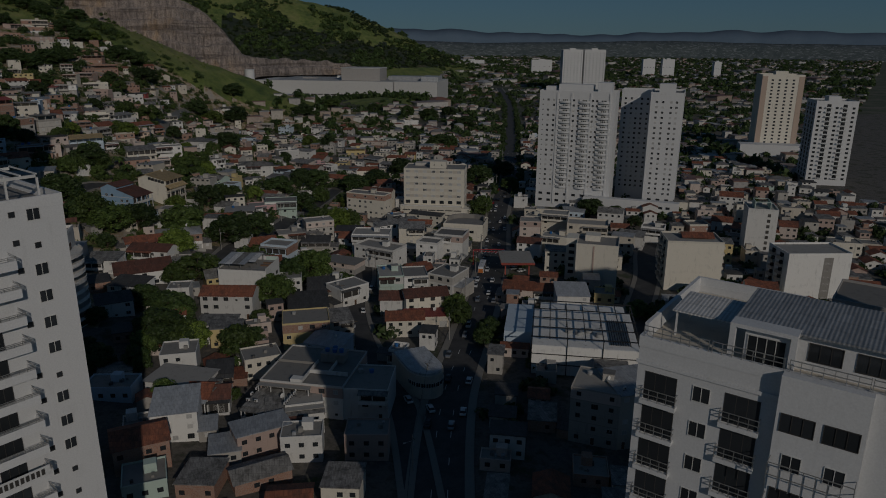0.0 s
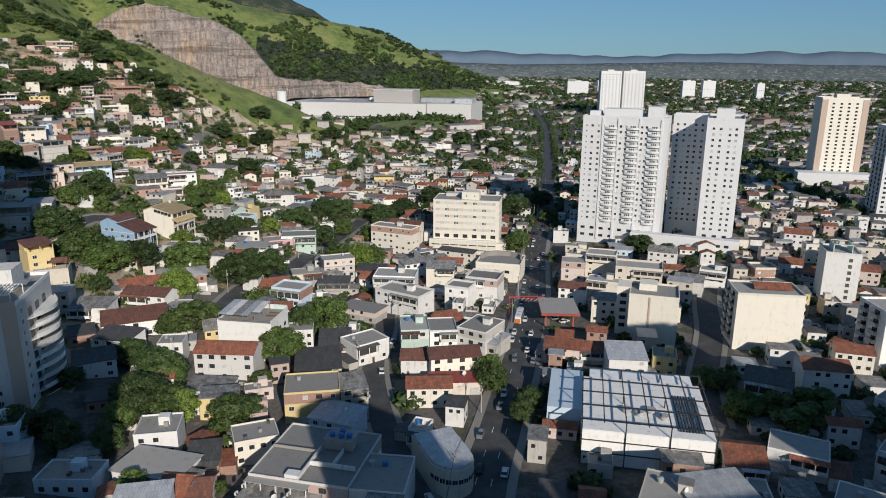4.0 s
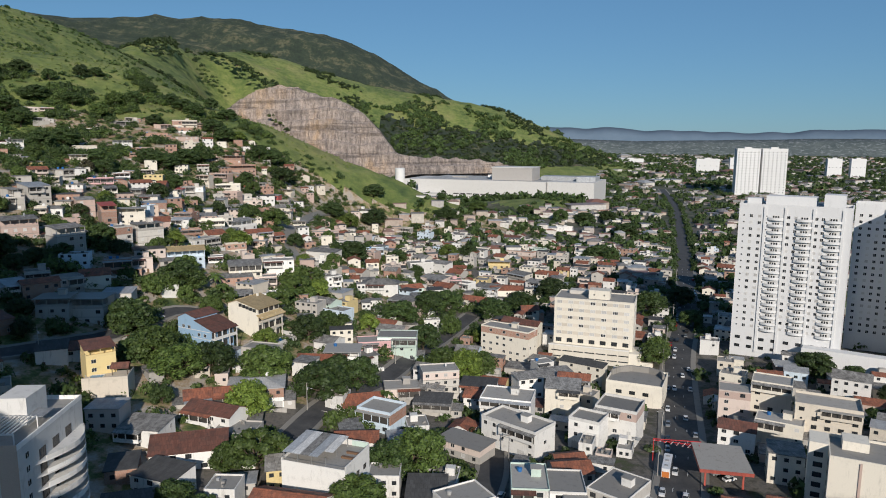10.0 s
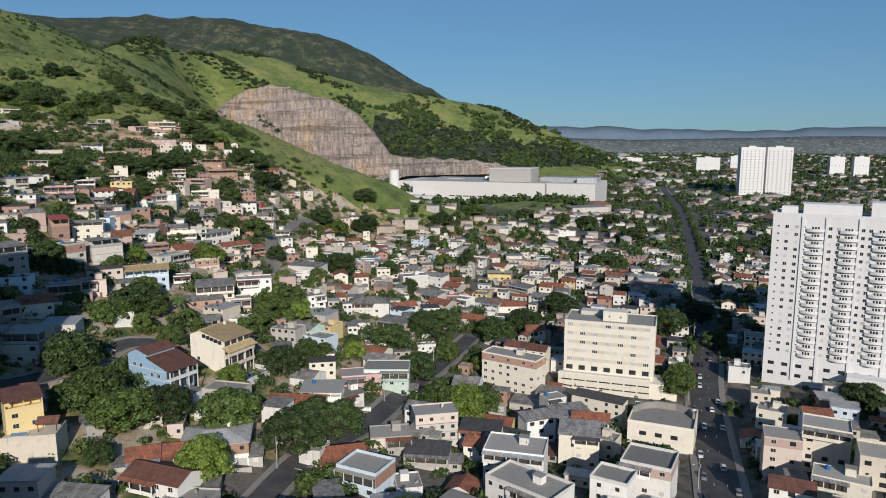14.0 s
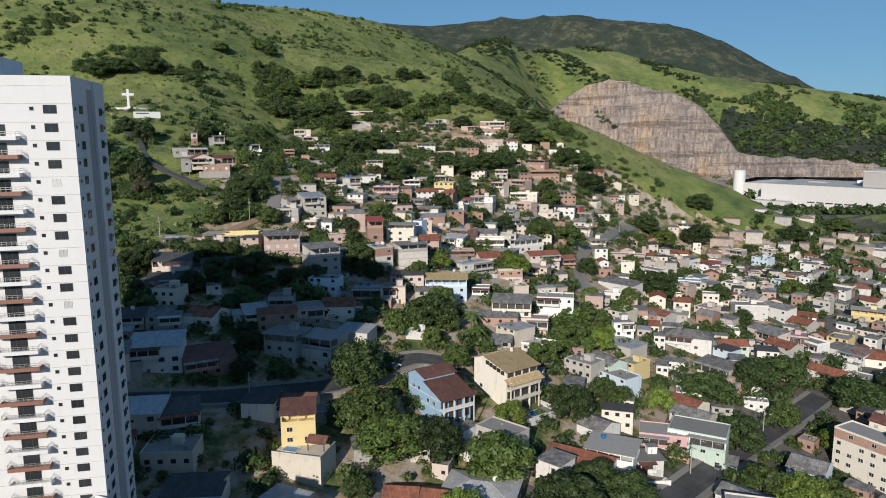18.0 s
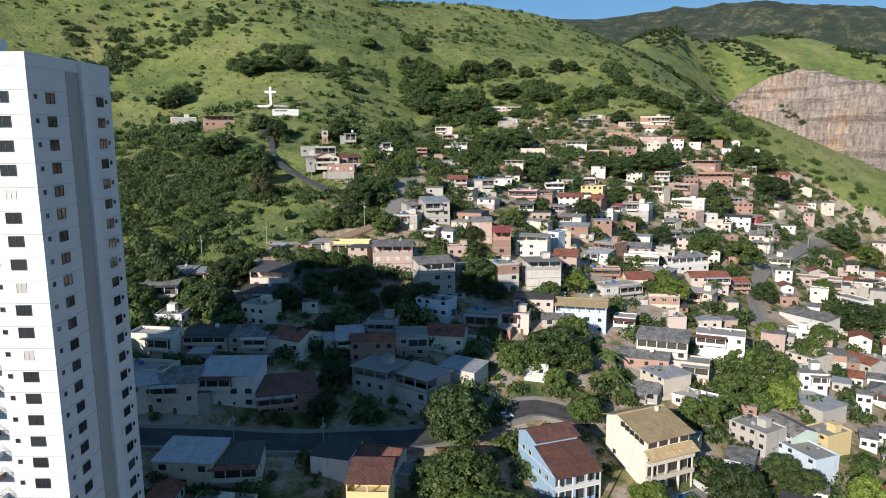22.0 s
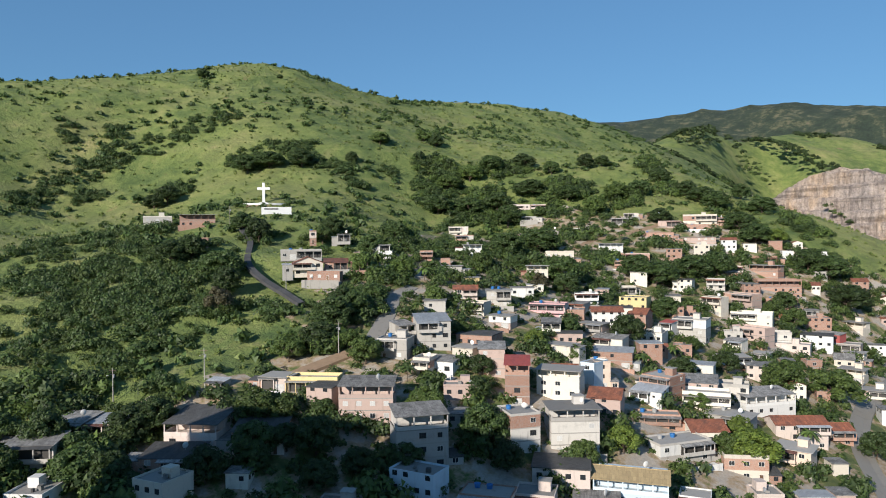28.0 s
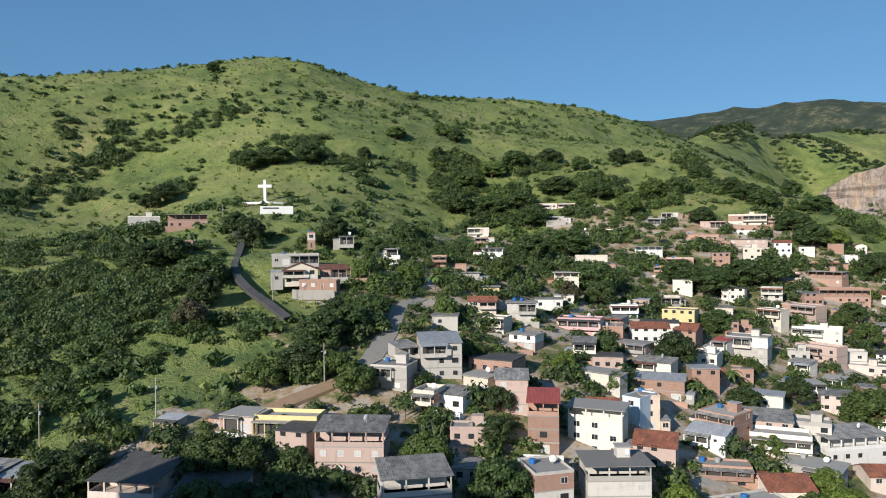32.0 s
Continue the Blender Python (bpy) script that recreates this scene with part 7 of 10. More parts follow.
house(110.1, 709.2, 6.8, 20.5, 8.0, -19, "flat", "white")
house(11.2, 580.9, 10.2, 19.7, 8.0, -20, "slab", "grey")
house(-14.3, 587.8, 8.9, 21.7, 9.0, -12, "flat", "cream")
house(-42.5, 246.9, 11.5, 6.9, 7.0, -15, "flat", "white")
def terrace_house():
    """A white house with a blank front and a canopied roof terrace."""
    x, y, w, d, rot = -40.7, 175.3, 18.0, 14.0, -19
    g = ground_z(-32, 178)
    h = 14.4 - g
    FOOT.append((x + 10, y + 4, 10))
    claim(x, y, w, d, rot)
    o = thing("house", pose(x, y, g, 0, 0, rot), "tall white house with a blank front and canopied roof terrace", "house", "hillside and town houses")
    part("body", solid([(0, 0, -2, w, d, h)]), WALL["white"], o)
    part("terrace_floor", solid([(0.15, 0.15, h, w - 0.15, d - 0.15, h + 0.06)]), SLAB_ROOF, o)
    part("parapet", solid([(-0.04, -0.04, h - 0.2, w + 0.04, 0.15, h + 0.25), (-0.04, 0.15, h - 0.2, 0.15, d, h + 0.7), (w - 0.15, 0.15, h - 0.2, w + 0.04, d, h + 1.1), (0.15, d - 0.15, h, w - 0.15, d, h + 1.6)]), WALL["white"], o)
    part("teal_wall", solid([(13.2, d - 0.35, h + 0.1, w - 0.2, d - 0.17, h + 1.5)]), WALL["mint"], o, "pale teal painted wall")
    for i, px in enumerate((0.4, 4.4, 8.4, 12.4)):
        for py in (0.6, 6.5, 12.6):
            part("post", solid([(px - 0.08, py - 0.08, h, px + 0.08, py + 0.08, h + 2.2 + 0.05 * py)]), RAIL, o)
    for i in range(5):
        can = part("canopy_sheet", roof_shed(2.36, 12.2 - (3.5 if i > 3 else 0), 0.7, 0.1, 0.05), (SHEET_LIGHT, WHITE_ROOF, FIBRE, SHEET_LIGHT, WHITE_ROOF)[i], o)
        can.matrix_basis = pose(0.2 + 2.5 * i, 0.5 + (3.5 if i > 3 else 0), h + 2.25)
    part("railing", solid([(0.2, 0.02, h + 0.95, w - 0.2, 0.08, h + 1.02), (w * 0.5, 0.02, h + 0.25, w * 0.5 + 0.06, 0.08, h + 0.95), (w - 0.3, 0.02, h + 0.25, w - 0.24, 0.08, h + 0.95)]), RAIL, o)
    part("bench", solid([(13.8, 6, h + 0.06, 17.2, 6.8, h + 0.55), (13.8, 9, h + 0.06, 17.2, 9.7, h + 0.55)]), DOOR_M, o)
    for k in range(int(h / 3)):
        for v in (3, 7, 11):
            hang("window", WIN[1], None, o, "", pose(w, v, 1.3 + 3 * k, 0, 0, 90))


terrace_house()
house(-45.7, 159.9, 10.4, 17.9, 10.0, -13, "gable", "white")
house(-16.2, 153.8, 5.2, 13.7, 14.0, 0, "sheddark", "beige")
house(-9.2, 172.7, 5.0, 10.3, 12.0, -2, "sheddark", "beige")
house(2.6, 164.9, 6.8, 12.4, 10.0, 29, "flat", "white")
house(17.5, 171.6, 8.7, 9.4, 14.0, -4, "flat", "mint")
house(26.8, 170.2, 8.6, 9.1, 12.0, -4, "flat", "white")
house(36.4, 172.4, 8.8, 10.6, 14.0, -41, "flat", "white")
house(15.6, 155.7, 5.8, 8.8, 9.0, -10, "gable", "white")
house(24.2, 150.3, 7.8, 15.4, 9.0, 1, "gable", "cream")
house(22.4, 142.2, 4.0, 15.1, 6.0, -6, "shedred", "beige")
house(-18.1, 130.9, 9.1, 14.6, 12.0, -0, "flat", "yellow")
house(-3.2, 133.2, 8.0, 7.4, 9.0, 7, "shed", "beige")
house(-11.8, 124.1, 5.7, 12.3, 9.0, -31, "shedlight", "paleblue")
house(-23.7, 94.2, 9.2, 22.4, 22.0, -23, "flat", "white")
house(-3.1, 86.0, 8.8, 11.8, 14.0, -17, "flat", "white")
house(-27.7, 86.8, 6.3, 11.8, 10.0, -30, "shed", "white")
house(-17.5, 83.1, 7.0, 9.4, 12.0, 2, "flat", "white")
house(-21.9, 79.6, 6.2, 13.7, 9.0, 2, "shed", "white")
house(-53.9, 103.7, 7.5, 15.7, 10.0, -24, "slab", "white")
house(-38.6, 105.9, 6.3, 7.0, 8.0, 2, "sheddark", "brick")
house(-42.8, 94.2, 6.2, 6.0, 10.0, -15, "gable", "white")
house(-37.2, 93.3, 5.5, 5.5, 9.0, -1, "gable", "white")
house(-48.4, 79.4, 9.9, 10.5, 12.0, 2, "shedlight", "white")
house(13.3, 117.6, 3.3, 4.7, 6.0, -27, "flat", "white")
house(87.0, 217.2, 5.9, 10.7, 8.0, -27, "gable", "white")
house(62.7, 159.8, 5.6, 11.3, 9.0, -26, "gable", "pinkish")
house(74.0, 156.7, 4.8, 9.1, 8.0, -16, "gable", "white")
house(95.5, 238.9, 9.9, 10.1, 9.0, -21, "flat", "pinkish")
house(107.0, 240.0, 12.8, 12.7, 10.0, -28, "flat", "cream")
house(112.7, 221.0, 11.9, 18.8, 12.0, -26, "flat", "beige")
house(100.3, 221.3, 7.0, 13.9, 8.0, -31, "flat", "cream")
house(77.4, 142.0, 7.8, 11.5, 12.0, -15, "shedlight", "white")
house(50.4, 64.8, 14.6, 11.8, 12.0, -34, "flat", "greyplaster")
house(60.2, 58.3, 14.6, 13.6, 12.0, 1, "shedlight", "beige")
house(96.4, 91.6, 5.8, 13.1, 10.0, -38, "flat", "white")
house(84.9, 89.7, 3.6, 9.1, 12.0, -21, "gable", "white")
house(105.6, 81.4, 3.7, 4.1, 8.0, -32, "gable", "white")
house(107.0, 118.6, 9.9, 12.1, 9.0, -35, "sheddark", "greyplaster")
house(115.8, 80.4, 9.9, 11.2, 14.0, -54, "flat", "white")
house(92.0, 64.6, 8.4, 16.7, 12.0, -45, "flat", "white")
house(138.6, 220.1, 5.8, 11.8, 9.0, -35, "shed", "white")
house(154.5, 227.2, 6.8, 10.8, 9.0, -35, "flat", "white")
house(202.0, 240.4, 4.8, 10.0, 9.0, -34, "gable", "white")
house(203.5, 225.4, 4.8, 9.7, 9.0, -51, "gable", "white")
house(180.1, 225.4, 6.8, 10.5, 9.0, -10, "flat", "cream")
house(156.1, 148.4, 4.8, 9.0, 9.0, -69, "gable", "cream")
house(141.4, 110.5, 5.8, 13.4, 9.0, -63, "flat", "white")
house(49.9, 225.6, 8.9, 13.4, 12.0, -28, "flat", "white")
house(40.2, 219.0, 7.7, 9.9, 9.0, -32, "flat", "white")
house(12.6, 219.7, 7.8, 20.5, 11.0, -42, "flat", "white")
house(-1.4, 211.7, 4.2, 15.3, 9.0, -35, "slab", "grey")
house(-27.4, 223.4, 8.9, 12.5, 10.0, -27, "flat", "paleblue")
house(-76.9, 181.2, 12.5, 19.6, 14.0, 15, "gable", "white")
house(-77.9, 208.6, 14.3, 16.8, 9.0, -21, "gable", "white")
house(-77.6, 171.5, 12.4, 12.7, 9.0, -21, "sheddark", "white")
house(-76.6, 152.4, 11.8, 11.1, 9.0, 17, "sheddark", "white")
house(-195.5, 212.8, 45.3, 12.9, 7.0, 31, "flat", "white")
house(-187.3, 221.0, 45.0, 3.0, 6.0, 84, "flat", "redwall")
house(-188.3, 224.8, 44.0, 12.6, 8.0, 40, "sheddark", "white")
house(-182.8, 203.5, 40.6, 12.9, 8.0, 29, "flat", "white")
house(-171.9, 194.3, 40.2, 12.9, 9.0, 68, "shedlight", "white")
house(-167.8, 204.6, 40.1, 10.5, 10.0, 47, "shed", "white")
house(-164.8, 214.9, 40.1, 14.7, 12.0, 40, "shedlight", "white")
house(-178.3, 233.1, 43.5, 10.9, 9.0, 40, "shed", "greyplaster")
house(-150.9, 222.8, 35.6, 14.7, 12.0, 55, "shedtile", "brick")
house(-157.2, 266.6, 44.3, 8.5, 7.0, 32, "flat", "grey")
house(-144.2, 265.2, 42.2, 9.2, 9.0, 44, "flat", "grey")
house(-156.6, 254.0, 42.3, 7.8, 9.0, 49, "shedlight", "white")
house(-217.2, 228.8, 53.5, 10.5, 8.0, 47, "shed", "white")
house(-228.1, 226.1, 52.7, 7.3, 7.0, 78, "shed", "brick")
house(-128.0, 220.3, 28.4, 9.0, 9.0, 24, "sheddark", "white")
house(-121.8, 225.7, 27.0, 11.3, 9.0, 26, "gable", "white")
house(-147.9, 193.9, 30.9, 13.1, 10.0, 34, "shedlight", "white")
house(-138.4, 201.9, 29.8, 10.0, 9.0, 45, "sheddark", "white")
house(-117.4, 183.3, 21.8, 13.0, 9.0, 31, "sheddark", "white")
house(-89.8, 191.5, 15.7, 12.2, 9.0, -9, "shed", "white")
house(-108.4, 213.3, 31.0, 8.5, 9.3, 37, "shedtile", "yellow", "v")

# ---- further small houses on plain lots (front-left corner, height, width, depth, turn) ----
LOTS = []


def lot_house(x, y, h, w, d, rot, roof, wall):
    if wall == "white" and x < -60:
        wall = ("pinkish", "greyplaster", "cream", "white", "beige")[int(x * 7 + y * 3) % 5]
    claim(x, y, w, d, rot)
    LOTS.append((x, y, min(h, 5.0) if y > 280 else h, w, d, rot, roof, wall))


lot_house(-30.9, 197.6, 6.2, 12.5, 8.9, 3, "gable", "white")
lot_house(-90.2, 44.4, 3.6, 12.3, 9.4, 12, "sheddark", "brick")
lot_house(30.9, 185.3, 6.0, 10.8, 9.0, 8, "gable", "greyplaster")
lot_house(-79.6, 107.1, 3.4, 7.6, 7.2, 13, "shedlight", "cream")
lot_house(-60.4, 321.5, 6.0, 11.8, 8.2, -34, "hip", "mint")
lot_house(-10.5, 49.0, 6.2, 7.9, 8.8, -15, "shed", "cream")
lot_house(-40.3, 57.9, 3.6, 8.3, 9.5, -14, "shed", "brick")
lot_house(-31.2, 315.9, 3.4, 9.9, 9.3, -24, "gable", "cream")
lot_house(-72.7, 252.4, 6.2, 12.6, 7.8, -15, "flat", "greyplaster")
lot_house(-91.8, 66.7, 6.0, 10.1, 8.0, 11, "gable", "greyplaster")
lot_house(-66.1, 198.1, 3.4, 12.1, 9.5, -5, "flat", "white")
lot_house(-57.1, 165.5, 6.2, 7.4, 7.7, -2, "slab", "white")
lot_house(-50.9, 327.3, 6.5, 7.5, 9.2, -26, "slab", "yellow")
lot_house(-83.8, 171.1, 3.2, 7.5, 10.4, 18, "sheddark", "brick")
lot_house(15.1, 135.6, 6.0, 12.6, 9.0, -7, "gable", "cream")
lot_house(-68.7, 100.9, 3.6, 12.5, 7.8, -10, "flat", "paleblue")
lot_house(-29.0, 306.2, 6.5, 12.0, 8.5, -18, "hip", "pinkish")
lot_house(-51.2, 277.7, 3.6, 8.7, 9.4, -23, "hip", "white")
lot_house(-82.4, 67.0, 3.2, 10.2, 9.6, -2, "gable", "cream")
lot_house(-21.7, 46.9, 3.2, 9.1, 8.7, -5, "gable", "yellow")
lot_house(5.3, 301.6, 6.0, 9.8, 11.0, -15, "hip", "paleblue")
lot_house(-85.9, 99.3, 6.5, 10.2, 8.2, 11, "slab", "rose")
lot_house(-34.5, 68.7, 3.2, 7.0, 8.5, 4, "shedlight", "greyplaster")
lot_house(-18.7, 68.4, 6.5, 9.5, 7.1, -6, "flat", "white")
lot_house(12.6, 273.2, 3.4, 12.4, 8.3, -19, "gable", "yellow")
lot_house(54.3, 296.3, 3.2, 7.8, 8.0, -34, "shed", "greyplaster")
lot_house(-70.0, 69.9, 6.5, 8.0, 7.6, -5, "flat", "brick")
lot_house(-92.0, 313.5, 6.0, 9.8, 10.1, -25, "shedlight", "beige")
lot_house(-30.5, 208.6, 3.4, 7.1, 9.8, 15, "shed", "pinkish")
lot_house(-46.4, 144.0, 3.2, 12.5, 9.4, -12, "shed", "white")
lot_house(17.5, 259.7, 3.6, 9.4, 9.9, -27, "sheddark", "white")
lot_house(-65.6, 311.8, 6.2, 11.0, 8.4, -19, "flat", "greyplaster")
lot_house(-19.4, 180.6, 6.2, 8.3, 7.5, -1, "flat", "white")
lot_house(-92.2, 93.5, 3.6, 9.3, 7.4, -6, "shedlight", "rose")
lot_house(-95.6, 106.6, 6.0, 7.3, 7.6, 11, "flat", "beige")
lot_house(50.4, 275.2, 3.4, 10.6, 7.5, -21, "flat", "beige")
lot_house(-28.6, 110.7, 6.2, 10.5, 8.7, 12, "slab", "cream")
lot_house(-4.2, 67.2, 6.5, 10.2, 7.3, -12, "slab", "rose")
lot_house(-45.2, 177.4, 6.0, 7.8, 10.5, 13, "hip", "yellow")
lot_house(-78.0, 80.3, 6.5, 12.0, 9.4, -5, "slab", "greyplaster")
lot_house(-11.2, 268.8, 6.2, 11.4, 8.5, -20, "hip", "white")
lot_house(26.6, 295.6, 3.2, 12.7, 9.6, -21, "shed", "greyplaster")
lot_house(-38.8, 188.0, 6.5, 8.6, 10.5, 2, "flat", "cream")
lot_house(-81.5, 88.9, 6.2, 8.3, 7.9, 10, "shedlight", "cream")
lot_house(-3.3, 185.6, 3.4, 7.3, 9.3, -9, "slab", "white")
lot_house(-87.8, 114.4, 6.0, 11.3, 7.4, 2, "flat", "paleblue")
lot_house(-50.4, 56.9, 3.6, 8.8, 8.9, 10, "flat", "mint")
lot_house(-53.8, 66.4, 6.5, 11.6, 10.4, 15, "gable", "brick")
lot_house(46.6, 258.5, 6.5, 10.3, 7.3, -32, "flat", "beige")
lot_house(-51.8, 114.6, 6.0, 9.8, 9.6, 1, "flat", "white")
lot_house(-40.0, 132.7, 6.5, 9.5, 7.1, -1, "shed", "yellow")
lot_house(-28.3, 70.5, 6.2, 12.8, 7.5, 17, "shedlight", "rose")
lot_house(37.5, 303.0, 6.0, 10.4, 8.6, -24, "shed", "greyplaster")
lot_house(-53.6, 248.4, 6.2, 7.1, 7.7, -15, "shed", "white")
lot_house(-84.4, 246.7, 3.4, 8.9, 10.6, -17, "shed", "paleblue")
lot_house(-28.2, 56.8, 3.2, 12.5, 7.3, 17, "hip", "brick")
lot_house(-76.4, 40.7, 3.6, 10.0, 8.7, 0, "flat", "white")
lot_house(-54.5, 314.1, 6.5, 12.5, 7.9, -29, "flat", "paleblue")
lot_house(-56.6, 41.4, 6.5, 8.1, 8.0, -1, "gable", "cream")
lot_house(33.5, 197.2, 3.6, 9.1, 7.5, 12, "gable", "yellow")
lot_house(-99.4, 193.5, 6.5, 9.4, 8.0, 2, "shedlight", "white")
lot_house(-78.5, 54.1, 3.2, 7.4, 7.4, 10, "sheddark", "rose")
lot_house(255.8, 227.4, 6.5, 8.0, 10.5, -25, "shed", "rose")
lot_house(246.1, 305.4, 6.5, 8.5, 9.5, -21, "slab", "beige")
lot_house(280.7, 127.8, 6.2, 10.4, 7.5, -18, "hip", "paleblue")
lot_house(273.9, 345.4, 6.2, 7.8, 8.5, -27, "flat", "pinkish")
lot_house(198.3, 397.8, 9.0, 12.8, 7.5, -25, "shed", "mint")
lot_house(319.9, 72.9, 6.5, 11.3, 7.5, -35, "shedlight", "yellow")
lot_house(168.6, 188.8, 9.2, 8.9, 10.2, -27, "shed", "yellow")
lot_house(226.4, 131.0, 3.4, 8.7, 10.5, -24, "shedlight", "cream")
lot_house(288.4, 209.6, 6.2, 7.9, 10.5, -23, "gable", "mint")
lot_house(190.5, 257.2, 3.4, 7.9, 7.0, -22, "slab", "beige")
lot_house(169.1, 416.0, 6.5, 8.2, 10.5, -26, "shedlight", "greyplaster")
lot_house(190.1, 131.3, 6.5, 10.7, 10.3, -27, "gable", "yellow")
lot_house(156.2, 358.3, 9.2, 11.3, 7.7, -26, "flat", "mint")
lot_house(249.9, 168.0, 6.5, 10.1, 7.0, -33, "flat", "yellow")
lot_house(180.9, 348.3, 9.2, 11.8, 9.9, -22, "flat", "pinkish")
lot_house(92.1, 194.1, 9.0, 9.2, 9.6, -22, "shed", "cream")
lot_house(153.1, 56.0, 6.2, 10.0, 8.6, -19, "flat", "white")
lot_house(236.1, 116.8, 6.5, 8.6, 9.7, -19, "shedlight", "white")
lot_house(138.2, 286.6, 9.0, 8.3, 9.5, -16, "shedlight", "brick")
lot_house(300.5, 96.3, 9.0, 11.4, 10.0, -18, "shed", "rose")
lot_house(321.7, 321.8, 6.2, 8.9, 9.9, -25, "sheddark", "white")
lot_house(217.5, 394.3, 3.4, 12.0, 10.2, -18, "slab", "white")
lot_house(236.2, 145.2, 6.2, 11.8, 8.8, -27, "sheddark", "cream")
lot_house(313.7, 138.9, 3.4, 7.6, 8.8, -15, "sheddark", "white")
lot_house(253.5, 253.4, 6.2, 12.4, 10.2, -24, "flat", "beige")
lot_house(284.3, 357.5, 9.2, 7.7, 7.7, -26, "sheddark", "pinkish")
lot_house(287.4, 317.6, 6.5, 8.2, 9.7, -21, "shed", "mint")
lot_house(308.2, 294.1, 9.2, 8.3, 7.8, -32, "sheddark", "white")
lot_house(129.5, 124.2, 9.0, 13.0, 9.8, -20, "gable", "white")
lot_house(136.8, 277.1, 6.5, 8.7, 7.5, -26, "shedlight", "paleblue")
lot_house(287.7, 399.5, 9.0, 7.5, 9.6, -23, "gable", "paleblue")
lot_house(147.5, 134.1, 9.0, 10.8, 8.5, -27, "gable", "cream")
lot_house(222.1, 59.1, 6.5, 10.7, 7.1, -28, "shed", "greyplaster")
lot_house(231.5, 414.5, 6.5, 11.9, 10.5, -28, "slab", "pinkish")
lot_house(260.7, 392.7, 6.2, 10.1, 9.3, -22, "shedlight", "greyplaster")
lot_house(231.4, 339.2, 3.4, 12.4, 9.7, -17, "shed", "pinkish")
lot_house(145.7, 259.1, 9.2, 12.8, 10.1, -33, "hip", "white")
lot_house(222.8, 239.7, 9.0, 8.9, 8.4, -31, "sheddark", "white")
lot_house(321.8, 268.2, 3.4, 8.0, 7.4, -24, "shedlight", "white")
lot_house(313.0, 312.9, 3.4, 7.7, 10.3, -32, "shed", "white")
lot_house(111.9, 279.5, 6.5, 9.4, 9.0, -32, "flat", "cream")
lot_house(131.5, 212.0, 9.0, 9.7, 7.2, -35, "shedlight", "beige")
lot_house(169.5, 55.8, 6.5, 9.4, 10.9, -29, "gable", "beige")
lot_house(253.4, 74.2, 3.4, 8.1, 7.5, -29, "gable", "cream")
lot_house(199.1, 348.2, 6.5, 12.7, 9.6, -25, "hip", "mint")
lot_house(92.7, 144.4, 6.5, 7.2, 7.6, -25, "flat", "yellow")
lot_house(270.7, 228.6, 3.4, 9.0, 9.5, -35, "sheddark", "mint")
lot_house(249.0, 191.7, 3.4, 9.7, 8.7, -32, "flat", "beige")
lot_house(224.9, 253.0, 9.2, 7.7, 7.5, -22, "flat", "cream")
lot_house(302.4, 125.5, 9.0, 11.2, 9.0, -18, "shedlight", "yellow")
lot_house(120.0, 57.8, 9.2, 11.9, 9.6, -19, "shed", "pinkish")
lot_house(196.5, 359.4, 9.0, 9.1, 9.3, -18, "shed", "white")
lot_house(197.1, 145.5, 6.2, 7.4, 10.3, -23, "shed", "brick")
lot_house(148.3, 247.4, 3.4, 9.3, 7.5, -25, "gable", "rose")
lot_house(277.3, 65.6, 6.2, 11.2, 9.3, -22, "sheddark", "yellow")
lot_house(318.9, 367.9, 9.2, 11.4, 8.4, -25, "slab", "beige")
lot_house(229.0, 185.8, 6.5, 12.7, 9.9, -23, "flat", "cream")
lot_house(110.4, 259.0, 6.5, 8.6, 7.3, -34, "shedlight", "white")
lot_house(284.3, 112.0, 6.2, 12.2, 10.4, -30, "shedlight", "yellow")
lot_house(133.1, 340.2, 6.2, 8.4, 8.8, -26, "shedlight", "cream")
lot_house(193.5, 179.7, 3.4, 8.4, 10.8, -30, "gable", "white")
lot_house(228.2, 366.4, 6.2, 11.7, 9.1, -32, "flat", "rose")
lot_house(230.3, 277.4, 9.0, 12.6, 10.5, -32, "gable", "white")
lot_house(229.8, 65.1, 6.5, 12.6, 10.6, -35, "gable", "beige")
lot_house(293.9, 167.3, 3.4, 8.0, 10.1, -22, "flat", "white")
lot_house(254.9, 297.4, 6.2, 7.5, 8.5, -22, "shed", "beige")
lot_house(226.1, 218.8, 6.2, 8.4, 10.5, -32, "gable", "pinkish")
lot_house(168.0, 339.1, 9.2, 9.0, 8.0, -23, "gable", "brick")
lot_house(185.0, 83.5, 9.2, 11.6, 8.0, -33, "slab", "beige")
lot_house(225.2, 77.8, 6.2, 7.4, 10.3, -29, "shed", "yellow")
lot_house(298.7, 69.7, 6.2, 7.2, 10.8, -15, "flat", "cream")
lot_house(266.2, 169.4, 9.0, 7.3, 7.9, -23, "shed", "beige")
lot_house(242.2, 389.1, 3.4, 7.9, 10.5, -25, "flat", "cream")
lot_house(120.9, 264.5, 9.2, 8.6, 9.1, -17, "gable", "white")
lot_house(314.7, 220.4, 6.2, 10.6, 10.4, -26, "sheddark", "mint")
lot_house(145.0, 71.9, 3.4, 8.0, 7.7, -22, "gable", "greyplaster")
lot_house(262.8, 236.1, 6.2, 10.9, 8.9, -30, "gable", "white")
lot_house(214.3, 54.1, 9.0, 9.9, 7.4, -18, "shed", "cream")
lot_house(73.1, 574.4, 6.0, 10.4, 7.2, -24, "flat", "mint")
lot_house(-33.1, 336.3, 3.4, 10.2, 7.2, -20, "hip", "greyplaster")
lot_house(161.9, 402.0, 3.2, 12.4, 9.0, -22, "flat", "pinkish")
lot_house(182.0, 370.8, 6.5, 8.9, 9.7, -19, "gable", "paleblue")
